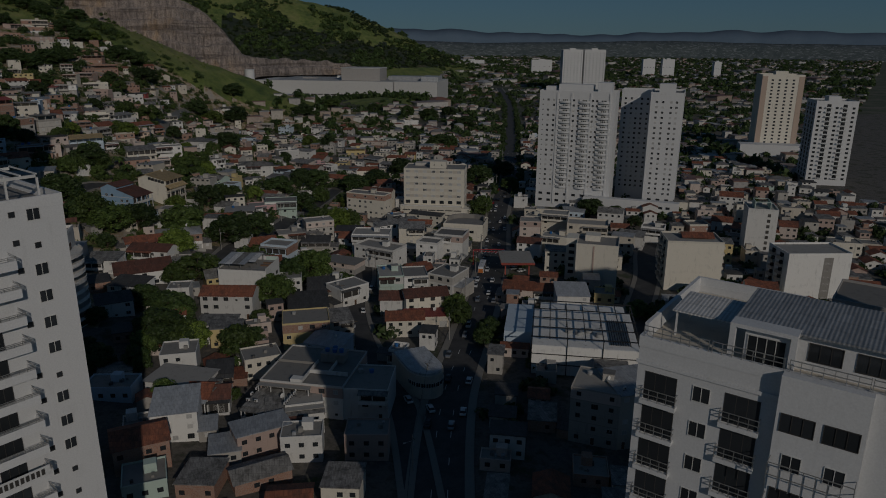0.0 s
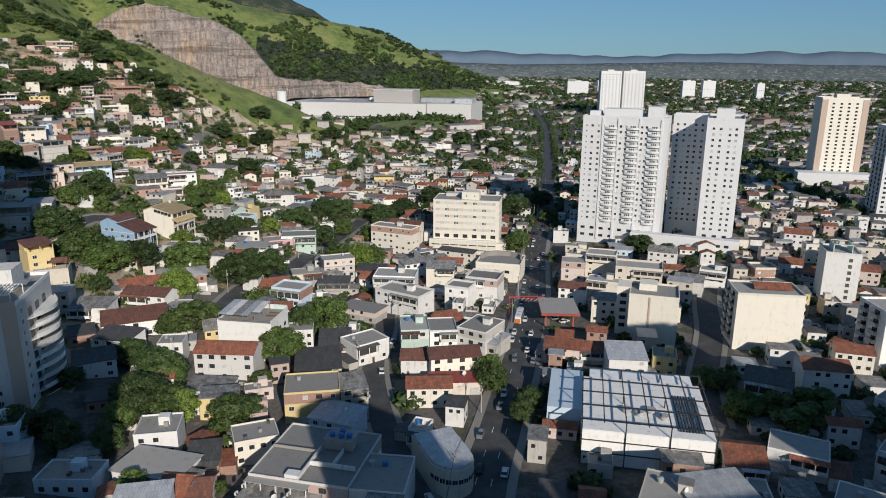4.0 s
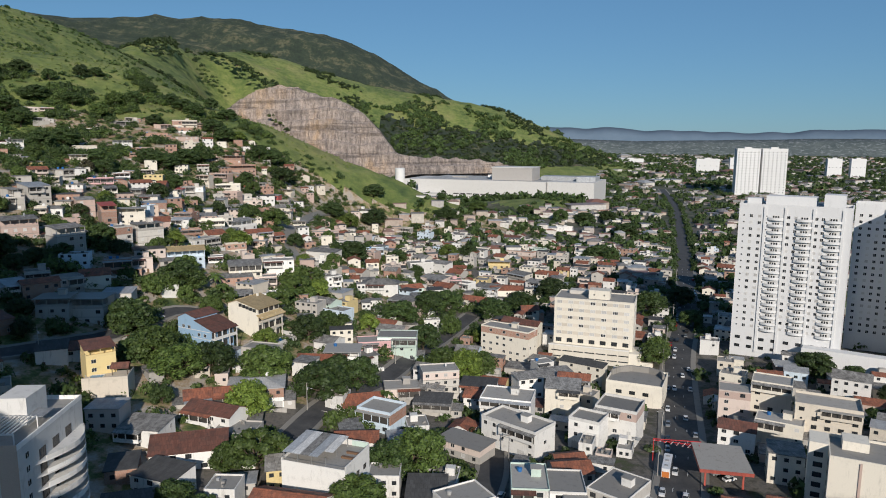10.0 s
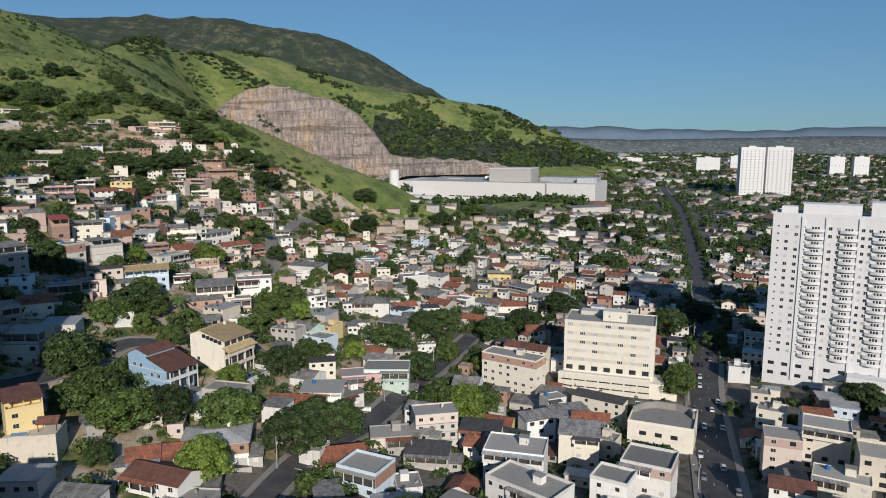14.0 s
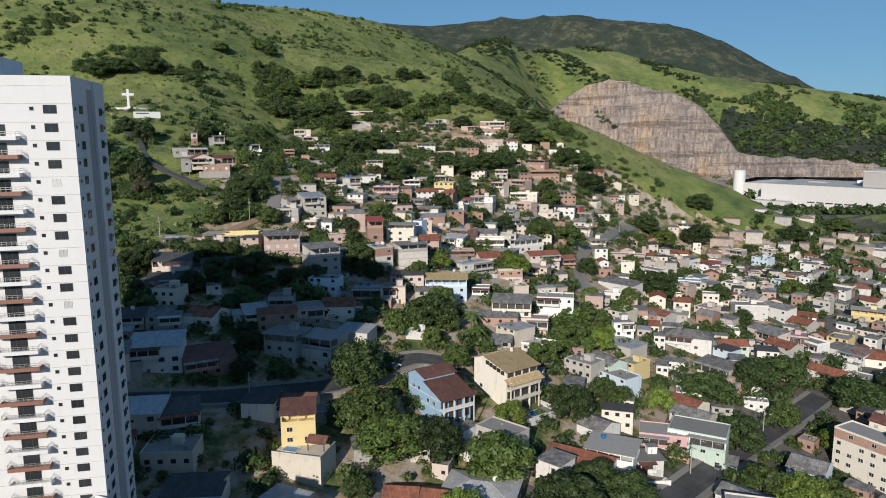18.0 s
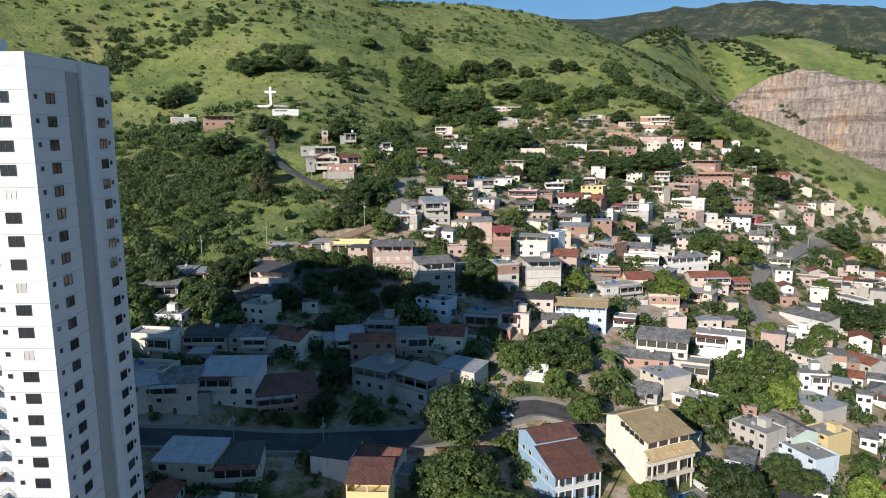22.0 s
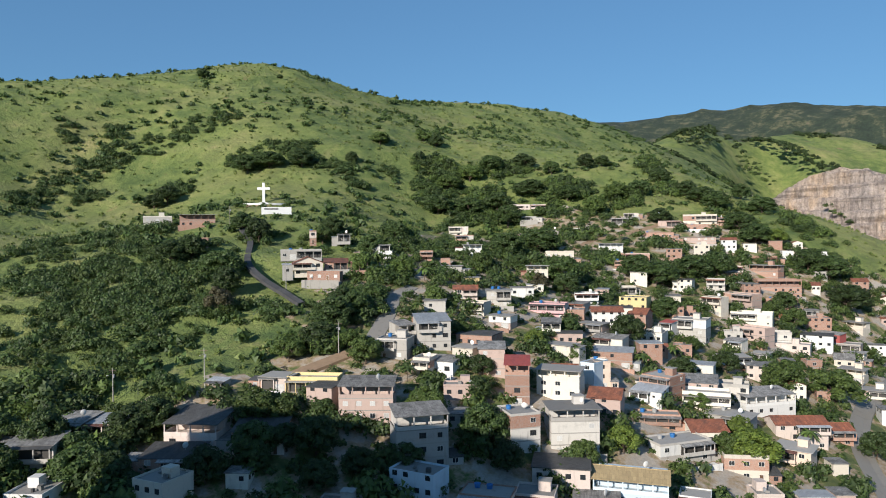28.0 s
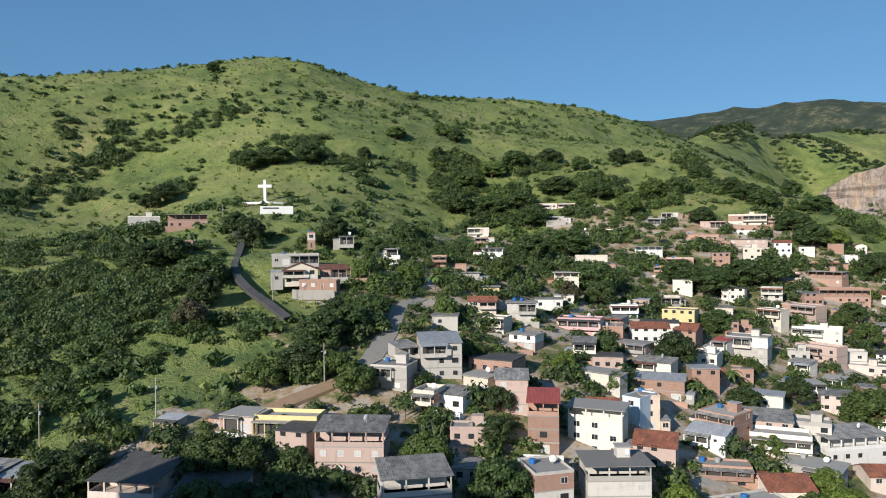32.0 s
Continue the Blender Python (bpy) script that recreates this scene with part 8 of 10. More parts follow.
lot_house(128.0, 560.0, 6.0, 11.3, 10.2, -33, "gable", "paleblue")
lot_house(25.9, 557.1, 3.4, 10.7, 10.6, -25, "flat", "cream")
lot_house(219.2, 580.4, 6.2, 8.9, 7.7, -18, "slab", "paleblue")
lot_house(140.2, 345.7, 6.0, 12.2, 10.1, -30, "sheddark", "cream")
lot_house(132.4, 478.7, 3.6, 8.9, 8.1, -34, "flat", "beige")
lot_house(98.1, 417.5, 6.2, 9.8, 7.2, -34, "sheddark", "white")
lot_house(-66.0, 578.9, 6.2, 10.2, 8.9, -31, "shed", "cream")
lot_house(-52.5, 452.4, 6.0, 9.9, 8.7, -23, "flat", "rose")
lot_house(-22.2, 609.5, 6.5, 11.7, 9.3, -27, "flat", "paleblue")
lot_house(-60.6, 345.1, 3.2, 12.9, 10.8, -23, "shedlight", "white")
lot_house(221.6, 473.4, 6.2, 11.7, 8.0, -26, "shed", "white")
lot_house(-49.8, 491.2, 3.2, 8.5, 9.3, -26, "shed", "paleblue")
lot_house(63.1, 357.1, 3.6, 12.7, 10.4, -14, "flat", "beige")
lot_house(161.3, 533.4, 6.0, 9.7, 8.5, -24, "shed", "cream")
lot_house(111.4, 445.7, 6.5, 8.8, 10.1, -17, "shedlight", "pinkish")
lot_house(121.6, 523.0, 3.2, 10.0, 10.2, -15, "gable", "cream")
lot_house(60.3, 389.9, 6.5, 8.8, 9.4, -31, "shed", "brick")
lot_house(220.9, 386.6, 6.5, 12.5, 7.2, -27, "shed", "white")
lot_house(99.8, 534.2, 6.5, 11.6, 10.0, -23, "shedlight", "greyplaster")
lot_house(20.0, 539.5, 6.0, 12.7, 8.1, -24, "shed", "white")
lot_house(-72.9, 486.6, 3.6, 8.0, 8.5, -29, "slab", "beige")
lot_house(97.1, 477.1, 3.6, 10.2, 8.6, -24, "hip", "cream")
lot_house(99.1, 520.8, 3.6, 8.7, 8.3, -22, "gable", "pinkish")
lot_house(161.0, 585.7, 6.2, 8.1, 7.7, -28, "shed", "cream")
lot_house(146.0, 551.2, 3.2, 11.1, 10.8, -36, "hip", "beige")
lot_house(90.2, 340.6, 3.6, 7.9, 9.7, -31, "gable", "rose")
lot_house(-23.6, 379.0, 6.2, 8.0, 7.4, -30, "sheddark", "paleblue")
lot_house(2.4, 456.7, 3.6, 10.5, 11.0, -31, "gable", "greyplaster")
lot_house(-67.1, 560.1, 6.2, 10.7, 8.1, -30, "sheddark", "paleblue")
lot_house(36.1, 601.2, 6.5, 7.5, 9.0, -23, "gable", "white")
lot_house(-43.2, 483.4, 3.6, 9.0, 8.7, -30, "shedlight", "beige")
lot_house(219.7, 351.4, 6.5, 13.0, 7.1, -24, "flat", "pinkish")
lot_house(92.0, 600.5, 3.4, 9.6, 10.0, -30, "flat", "pinkish")
lot_house(105.5, 398.8, 3.4, 8.9, 7.7, -25, "gable", "cream")
lot_house(-67.5, 374.1, 6.5, 9.8, 10.8, -20, "slab", "beige")
lot_house(113.3, 507.9, 6.5, 12.6, 7.2, -25, "gable", "greyplaster")
lot_house(-5.9, 410.4, 6.5, 12.5, 9.7, -34, "gable", "greyplaster")
lot_house(124.6, 509.7, 6.0, 9.3, 9.9, -26, "sheddark", "brick")
lot_house(40.5, 482.2, 6.0, 7.3, 7.1, -23, "slab", "brick")
lot_house(68.1, 340.5, 6.0, 10.3, 10.8, -32, "gable", "greyplaster")
lot_house(108.3, 545.3, 3.2, 11.6, 9.9, -33, "slab", "cream")
lot_house(38.5, 352.4, 3.4, 7.3, 10.4, -30, "gable", "white")
lot_house(-31.4, 492.7, 6.2, 10.0, 8.6, -22, "flat", "cream")
lot_house(165.6, 598.4, 3.6, 9.5, 10.2, -23, "slab", "white")
lot_house(38.5, 533.8, 3.6, 9.2, 9.8, -34, "gable", "cream")
lot_house(95.3, 585.2, 3.4, 13.0, 10.4, -18, "gable", "greyplaster")
lot_house(54.3, 494.5, 6.0, 8.3, 10.8, -24, "flat", "cream")
lot_house(-20.7, 475.2, 6.2, 10.6, 9.2, -28, "hip", "beige")
lot_house(143.0, 361.4, 6.2, 11.1, 9.5, -24, "flat", "white")
lot_house(52.6, 594.5, 6.5, 11.8, 7.7, -16, "shed", "cream")
lot_house(19.5, 442.1, 6.2, 8.9, 10.0, -20, "slab", "yellow")
lot_house(120.9, 606.0, 3.4, 7.8, 9.4, -32, "shedlight", "paleblue")
lot_house(-17.9, 523.3, 3.2, 9.2, 9.6, -29, "slab", "pinkish")
lot_house(-27.1, 427.6, 3.6, 7.6, 9.8, -19, "shed", "greyplaster")
lot_house(88.6, 497.2, 3.6, 12.2, 9.7, -27, "shed", "pinkish")
lot_house(197.2, 372.9, 6.5, 8.6, 9.2, -23, "flat", "yellow")
lot_house(7.0, 605.0, 3.2, 11.1, 10.7, -16, "flat", "white")
lot_house(-31.4, 516.4, 3.2, 8.9, 8.5, -25, "slab", "pinkish")
lot_house(144.7, 492.3, 3.2, 7.9, 8.3, -27, "gable", "white")
lot_house(-65.5, 516.2, 6.2, 9.8, 10.6, -24, "slab", "pinkish")
lot_house(71.7, 417.2, 3.4, 9.5, 10.1, -32, "sheddark", "brick")
lot_house(-22.5, 344.9, 3.4, 9.5, 10.7, -27, "slab", "rose")
lot_house(79.1, 486.3, 6.2, 8.7, 7.7, -20, "gable", "yellow")
lot_house(-5.2, 523.8, 3.2, 12.2, 10.7, -28, "shedlight", "white")
lot_house(70.5, 386.2, 6.5, 7.5, 7.9, -32, "shedlight", "brick")
lot_house(63.8, 490.0, 6.0, 8.6, 9.8, -24, "flat", "cream")
lot_house(196.2, 500.1, 6.0, 10.8, 9.8, -31, "gable", "white")
lot_house(187.4, 430.2, 3.6, 9.8, 7.8, -19, "gable", "paleblue")
lot_house(109.5, 414.3, 6.0, 8.9, 8.2, -19, "flat", "pinkish")
lot_house(-35.1, 417.4, 6.5, 7.7, 9.1, -16, "hip", "brick")
lot_house(145.6, 578.9, 6.0, 12.8, 10.1, -32, "slab", "brick")
lot_house(95.9, 510.6, 3.2, 10.7, 7.4, -20, "sheddark", "rose")
lot_house(37.8, 590.7, 6.2, 8.3, 8.4, -29, "gable", "greyplaster")
lot_house(62.1, 403.8, 6.2, 11.1, 7.4, -27, "shedlight", "rose")
lot_house(-24.3, 547.1, 3.6, 11.9, 10.7, -26, "slab", "greyplaster")
lot_house(-37.6, 429.7, 6.0, 8.4, 9.6, -25, "flat", "pinkish")
lot_house(156.7, 556.7, 6.5, 10.0, 10.8, -18, "slab", "white")
lot_house(-62.1, 441.1, 6.5, 9.2, 7.1, -26, "gable", "beige")
lot_house(-7.7, 539.7, 6.0, 11.7, 7.3, -29, "flat", "paleblue")
lot_house(178.3, 424.2, 6.0, 12.6, 7.9, -22, "flat", "brick")
lot_house(-55.6, 400.2, 3.2, 11.4, 8.4, -28, "gable", "greyplaster")
lot_house(-157.4, 352.9, 3.2, 7.3, 9.3, 32, "gable", "yellow")
lot_house(-191.7, 509.9, 6.2, 9.2, 8.8, 14, "sheddark", "white")
lot_house(-118.6, 501.7, 3.2, 7.3, 10.0, 15, "hip", "white")
lot_house(-182.2, 417.5, 6.5, 11.9, 8.7, 36, "gable", "white")
lot_house(-166.0, 425.5, 3.2, 7.8, 10.7, 13, "flat", "cream")
lot_house(-142.7, 347.9, 6.2, 8.7, 10.6, 22, "gable", "rose")
lot_house(-166.4, 535.5, 6.0, 8.0, 10.0, 42, "shed", "brick")
lot_house(-133.9, 510.3, 6.5, 12.6, 10.0, 12, "sheddark", "white")
lot_house(-132.5, 440.5, 6.5, 9.2, 9.6, 23, "shed", "pinkish")
lot_house(-104.9, 238.4, 3.4, 9.7, 10.3, 45, "gable", "white")
lot_house(-131.8, 190.5, 3.6, 12.2, 9.4, 31, "flat", "beige")
lot_house(-135.3, 311.3, 3.2, 12.9, 10.4, 31, "sheddark", "pinkish")
lot_house(-187.9, 405.4, 3.6, 8.3, 10.6, 29, "flat", "brick")
lot_house(-173.9, 381.1, 3.6, 8.4, 7.1, 34, "sheddark", "rose")
lot_house(-146.7, 413.2, 3.6, 12.0, 7.4, 15, "shedlight", "cream")
lot_house(-188.8, 346.4, 3.6, 11.9, 9.9, 18, "sheddark", "brick")
lot_house(-154.0, 284.7, 6.5, 10.9, 7.0, 14, "slab", "paleblue")
lot_house(-120.0, 363.2, 3.6, 9.8, 10.6, 43, "gable", "cream")
lot_house(-186.3, 190.7, 6.2, 12.1, 7.6, 24, "shed", "cream")
lot_house(-173.2, 241.2, 3.6, 12.8, 10.7, 12, "gable", "white")
lot_house(-177.0, 436.6, 6.0, 7.0, 10.7, 12, "gable", "brick")
lot_house(-190.2, 289.7, 6.0, 7.1, 8.0, 26, "sheddark", "rose")
lot_house(-187.7, 433.4, 3.6, 12.7, 9.0, 29, "sheddark", "white")
lot_house(-137.4, 533.1, 6.5, 10.4, 9.2, 25, "slab", "brick")
lot_house(-186.7, 243.5, 6.0, 8.3, 8.4, 17, "flat", "white")
lot_house(-140.1, 273.9, 3.6, 10.7, 10.6, 30, "gable", "cream")
lot_house(-191.2, 455.7, 6.5, 11.6, 9.3, 14, "slab", "yellow")
lot_house(-150.1, 253.2, 6.2, 12.3, 7.0, 43, "gable", "brick")

# ---- trees, each at its place (x, y, crown half-width, kind) ----
tree(-111.9, 252.5, 10.2, "a")
tree(-111.0, 296.2, 9.6, "a")
tree(-93.7, 300.7, 4.2, "p")
tree(-54.0, 282.5, 7.7, "a")
tree(-43.7, 297.4, 6.7, "b")
tree(-49.5, 301.8, 5.2, "a")
tree(-32.5, 309.9, 5.3, "d")
tree(-20.5, 329.5, 10.2, "a")
tree(-7.8, 353.0, 10.2, "c")
tree(1.9, 374.7, 11.0, "a")
tree(4.1, 336.2, 7.0, "b")
tree(-8.5, 306.5, 9.4, "a")
tree(-0.3, 281.2, 8.6, "b")
tree(8.8, 278.8, 10.4, "d")
tree(16.6, 286.3, 7.8, "b")
tree(27.4, 370.7, 12.0, "a")
tree(43.7, 389.3, 11.6, "a")
tree(-55.8, 433.1, 11.7, "a")
tree(4.3, 509.9, 9.2, "d")
tree(19.5, 524.5, 7.6, "a")
tree(-59.8, 336.5, 6.1, "d")
tree(-61.0, 240.3, 12.0, "b")
tree(-66.9, 264.2, 6.0, "d")
tree(-98.0, 238.0, 9.5, "b")
tree(-88.0, 232.9, 11.6, "b")
tree(-103.8, 234.8, 6.6, "a")
tree(-78.5, 238.4, 10.1, "a")
tree(-30.1, 247.4, 9.1, "a")
tree(-40.1, 235.5, 10.3, "a")
tree(-38.5, 250.3, 7.6, "a")
tree(-16.3, 436.3, 5.6, "a")
tree(-30.4, 460.9, 7.9, "a")
tree(-78.6, 586.6, 12.0, "d")
tree(-60.6, 619.2, 13.7, "a")
tree(65.5, 414.3, 12.5, "a")
tree(95.0, 311.4, 8.2, "b")
tree(99.7, 321.4, 6.6, "b")
tree(114.5, 383.2, 11.4, "a")
tree(74.4, 284.4, 4.5, "d")
tree(123.6, 560.7, 11.8, "a")
tree(131.3, 544.5, 8.2, "a")
tree(179.9, 690.5, 12.0, "a")
tree(157.3, 797.6, 12.0, "a")
tree(97.6, 838.9, 12.0, "a")
tree(128.2, 766.9, 12.0, "c")
tree(161.3, 789.0, 12.0, "a")
tree(186.8, 798.5, 12.0, "c")
tree(32.8, 677.3, 12.0, "b")
tree(3.0, 644.3, 12.0, "a")
tree(-64.1, 653.2, 12.0, "a")
tree(-92.2, 591.9, 12.0, "a")
tree(-71.8, 306.4, 6.4, "e")
tree(-68.4, 325.4, 7.9, "e")
tree(-92.6, 281.7, 6.0, "b")
tree(-105.2, 298.7, 6.4, "b")
tree(-65.4, 351.8, 6.9, "e")
tree(138.2, 404.2, 9.2, "a")
tree(129.1, 362.3, 7.1, "a")
tree(-194.4, 277.6, 6.5, "b")
tree(-197.2, 295.8, 2.6, "p")
tree(-184.3, 290.5, 4.0, "a")
tree(-196.8, 315.7, 6.1, "b")
tree(-208.5, 319.5, 4.2, "b")
tree(-166.3, 309.0, 6.0, "b")
tree(-181.8, 317.7, 2.9, "p")
tree(-163.9, 326.9, 4.8, "a")
tree(-171.2, 338.0, 4.2, "a")
tree(-191.8, 352.6, 3.7, "b")
tree(-128.2, 340.8, 5.5, "d")
tree(-107.0, 370.7, 8.0, "d")
tree(-142.0, 406.8, 5.6, "a")
tree(-150.3, 395.5, 4.2, "p")
tree(-151.3, 420.2, 3.6, "p")
tree(-131.1, 326.4, 4.5, "b")
tree(-107.8, 457.3, 9.9, "e")
tree(-120.8, 442.7, 9.5, "b")
tree(-121.8, 460.0, 4.2, "p")
tree(-101.8, 402.3, 3.9, "p")
tree(-174.9, 368.9, 4.4, "d")
tree(-162.7, 374.1, 4.1, "b")
tree(-175.7, 392.2, 4.5, "a")
tree(-164.8, 413.2, 7.5, "a")
tree(-219.4, 453.9, 11.1, "a")
tree(-207.6, 439.7, 7.0, "a")
tree(-302.4, 508.0, 4.2, "p")
tree(-241.4, 423.6, 5.9, "b")
tree(-216.4, 366.4, 5.3, "b")
tree(-211.2, 352.0, 3.6, "p")
tree(-221.4, 323.6, 8.5, "a")
tree(-215.3, 313.1, 7.3, "a")
tree(-217.6, 303.7, 6.0, "b")
tree(-223.5, 333.8, 6.7, "a")
tree(-296.3, 326.6, 9.3, "a")
tree(-322.4, 328.7, 9.1, "a")
tree(-279.2, 319.5, 7.2, "a")
tree(-323.2, 320.0, 9.0, "a")
tree(-346.1, 367.5, 7.1, "a")
tree(-326.9, 364.4, 7.7, "a")
tree(-245.6, 378.8, 6.0, "b")
tree(-237.4, 382.6, 4.2, "p")
tree(-149.7, 525.9, 6.1, "b")
tree(-185.2, 549.3, 11.5, "a")
tree(-192.9, 533.4, 11.2, "a")
tree(-198.5, 507.8, 13.3, "a")
tree(-209.0, 506.4, 9.5, "a")
tree(-176.1, 617.7, 8.5, "d")
tree(-185.3, 608.7, 11.2, "a")
tree(-198.9, 621.7, 10.1, "a")
tree(-145.5, 605.9, 12.0, "a")
tree(-131.3, 585.9, 12.0, "a")
tree(-154.8, 600.9, 12.1, "c")
tree(-351.0, 545.6, 12.0, "a")
tree(-341.3, 563.1, 12.0, "a")
tree(-331.9, 588.4, 13.9, "a")
tree(-386.4, 563.0, 11.2, "b")
tree(-365.4, 528.7, 11.7, "a")
tree(-306.1, 596.8, 10.7, "a")
tree(-281.6, 590.8, 10.3, "b")
tree(-266.8, 506.2, 13.9, "a")
tree(-264.0, 473.0, 10.1, "a")
tree(-322.9, 551.0, 12.9, "c")
tree(-448.9, 553.1, 7.8, "e")
tree(-452.8, 606.0, 7.4, "e")
tree(-438.5, 606.1, 7.3, "a")
tree(-445.9, 476.6, 12.0, "a")
tree(-467.7, 447.2, 12.0, "a")
tree(-459.7, 459.3, 12.5, "a")
tree(-435.0, 512.4, 5.6, "a")
tree(-672.0, 527.7, 8.1, "a")
tree(-632.2, 588.0, 3.5, "a")
tree(-237.7, 656.6, 11.2, "a")
tree(-249.8, 661.1, 8.9, "a")
tree(-226.6, 654.6, 11.8, "a")
tree(-271.8, 667.2, 9.2, "a")
tree(-326.5, 654.3, 8.6, "a")
tree(-318.0, 664.3, 7.0, "a")
tree(-364.5, 627.4, 10.3, "a")
tree(-342.6, 632.1, 7.6, "a")
tree(-482.5, 396.7, 9.9, "c")
tree(-484.6, 388.8, 7.6, "a")
tree(-313.4, 397.2, 7.4, "a")
tree(-281.6, 393.4, 6.8, "a")
tree(-298.8, 425.9, 7.0, "a")
tree(-306.9, 385.9, 6.1, "b")
tree(-259.1, 368.3, 6.4, "b")
tree(-234.3, 337.9, 6.3, "a")
tree(-229.7, 348.3, 5.6, "a")
tree(-371.8, 1516.6, 12.0, "a")
tree(-280.7, 618.4, 10.8, "b")
tree(-271.2, 631.7, 10.2, "a")
tree(-380.2, 606.3, 12.0, "a")
tree(-385.7, 586.8, 12.0, "b")
tree(-240.9, 600.1, 8.6, "a")
tree(-244.9, 558.0, 4.2, "p")
tree(-239.1, 448.2, 6.0, "a")
tree(-211.1, 424.9, 5.4, "f")
tree(-261.8, 306.1, 5.7, "f")
tree(-219.0, 681.2, 8.3, "a")
tree(-200.3, 666.9, 10.3, "a")
tree(-150.0, 543.4, 6.4, "a")
tree(-139.6, 521.7, 6.6, "b")
tree(-152.0, 438.1, 4.7, "b")
tree(-137.3, 434.3, 5.4, "a")
tree(-175.8, 468.9, 7.2, "a")
tree(-55.0, 134.9, 9.9, "a")
tree(-46.7, 132.9, 8.4, "b")
tree(-53.1, 152.6, 8.1, "a")
tree(-31.4, 126.4, 7.2, "b")
tree(-21.3, 168.9, 8.9, "b")
tree(-60.4, 216.4, 8.8, "d")
tree(-56.9, 183.7, 6.2, "b")
tree(-6.2, 196.5, 10.7, "b")
tree(-14.3, 191.9, 7.6, "a")
tree(-50.1, 186.5, 9.1, "e")
tree(-19.5, 243.4, 3.5, "p")
tree(-31.9, 117.5, 3.1, "p")
tree(41.2, 143.0, 6.1, "b")
tree(45.0, 124.5, 4.3, "a")
tree(166.1, 307.1, 7.3, "a")
tree(164.7, 276.7, 5.6, "a")
tree(166.5, 256.1, 4.7, "a")
tree(116.7, 108.0, 10.8, "e")
tree(104.9, 114.7, 7.1, "b")
tree(105.8, 135.6, 5.0, "b")
tree(149.8, 146.2, 5.2, "a")
tree(-48.3, 99.2, 4.4, "b")
tree(-27.6, 133.6, 5.4, "a")
tree(-58.3, 127.2, 6.0, "b")
tree(19.7, 330.5, 7.0, "d")
tree(60.6, 140.8, 2.5, "d")
tree(-31.4, 99.8, 2.9, "b")
tree(-25.7, 152.2, 4.3, "b")
tree(109.3, 131.4, 4.2, "a")
tree(-112.8, 309.7, 6.8, "b")
tree(-116.3, 283.5, 6.2, "b")
tree(-220.1, 237.8, 7.2, "a")
tree(-203.0, 239.3, 7.1, "a")
tree(-211.7, 254.3, 6.4, "a")
tree(-197.0, 243.1, 5.3, "a")
tree(-190.3, 282.8, 5.3, "b")
tree(-149.5, 311.9, 7.3, "a")
tree(-141.0, 309.6, 5.4, "a")
tree(-174.4, 280.7, 6.1, "a")
tree(-183.4, 270.1, 6.4, "a")
tree(-194.9, 209.2, 4.6, "b")
tree(-213.2, 225.5, 6.2, "b")
tree(-74.4, 349.2, 5.6, "e")
tree(-61.2, 341.0, 5.8, "d")
tree(-88.6, 422.9, 6.4, "a")
tree(-62.1, 400.8, 6.3, "b")
tree(-222.4, 224.9, 5.6, "b")
tree(-217.6, 214.7, 5.4, "b")
tree(-155.9, 291.8, 5.2, "a")
tree(-162.4, 283.6, 4.5, "a")
tree(48.1, 128.3, 5.2, "a")
tree(41.5, 149.6, 5.9, "b")
tree(155.2, 289.3, 8.9, "a")
tree(-180.8, 268.0, 5.0, "a")
tree(-184.0, 257.7, 5.5, "a")
tree(-180.2, 276.5, 5.0, "c")
tree(-164.5, 273.8, 5.0, "a")
tree(-162.3, 283.5, 4.5, "a")
tree(-164.8, 248.9, 4.5, "a")
tree(-146.9, 245.6, 5.0, "a")
tree(-174.2, 244.6, 4.0, "a")
tree(-139.4, 233.9, 4.5, "a")
tree(-214.5, 218.0, 6.0, "a")
tree(-230.0, 231.9, 6.0, "a")
tree(-210.8, 241.9, 5.0, "a")
tree(-210.4, 259.7, 6.0, "a")
tree(-208.4, 250.2, 5.0, "b")
tree(-247.3, 227.2, 7.0, "a")
tree(-112.3, 366.7, 5.0, "b")
tree(-107.5, 300.6, 5.0, "b")
tree(-113.2, 289.7, 6.0, "b")
tree(-104.9, 287.6, 4.5, "b")
tree(-99.3, 307.8, 4.5, "p")
tree(-75.8, 383.4, 5.0, "d")
tree(-60.9, 378.6, 6.0, "b")
tree(-60.7, 350.9, 4.5, "d")
tree(-114.4, 381.2, 5.0, "d")
tree(-74.9, 462.7, 6.0, "b")
tree(-128.6, 388.0, 4.0, "e")
tree(-63.7, 328.8, 5.5, "b")
tree(-68.0, 319.4, 5.0, "p")
tree(-87.8, 122.9, 6.0, "a")
tree(-79.4, 120.7, 6.0, "a")
tree(-73.1, 123.6, 5.0, "a")
tree(-86.7, 113.7, 6.0, "a")
tree(-68.3, 117.8, 5.0, "a")
tree(-58.4, 117.3, 5.0, "a")
tree(-64.5, 164.8, 6.0, "a")
tree(-51.0, 148.6, 6.0, "b")
tree(-44.3, 132.4, 6.0, "d")
tree(-55.7, 129.3, 6.0, "a")
tree(-34.5, 139.4, 5.0, "b")
tree(-56.8, 159.7, 6.0, "a")
tree(-86.3, 214.5, 4.0, "a")
tree(-76.0, 148.8, 4.0, "a")

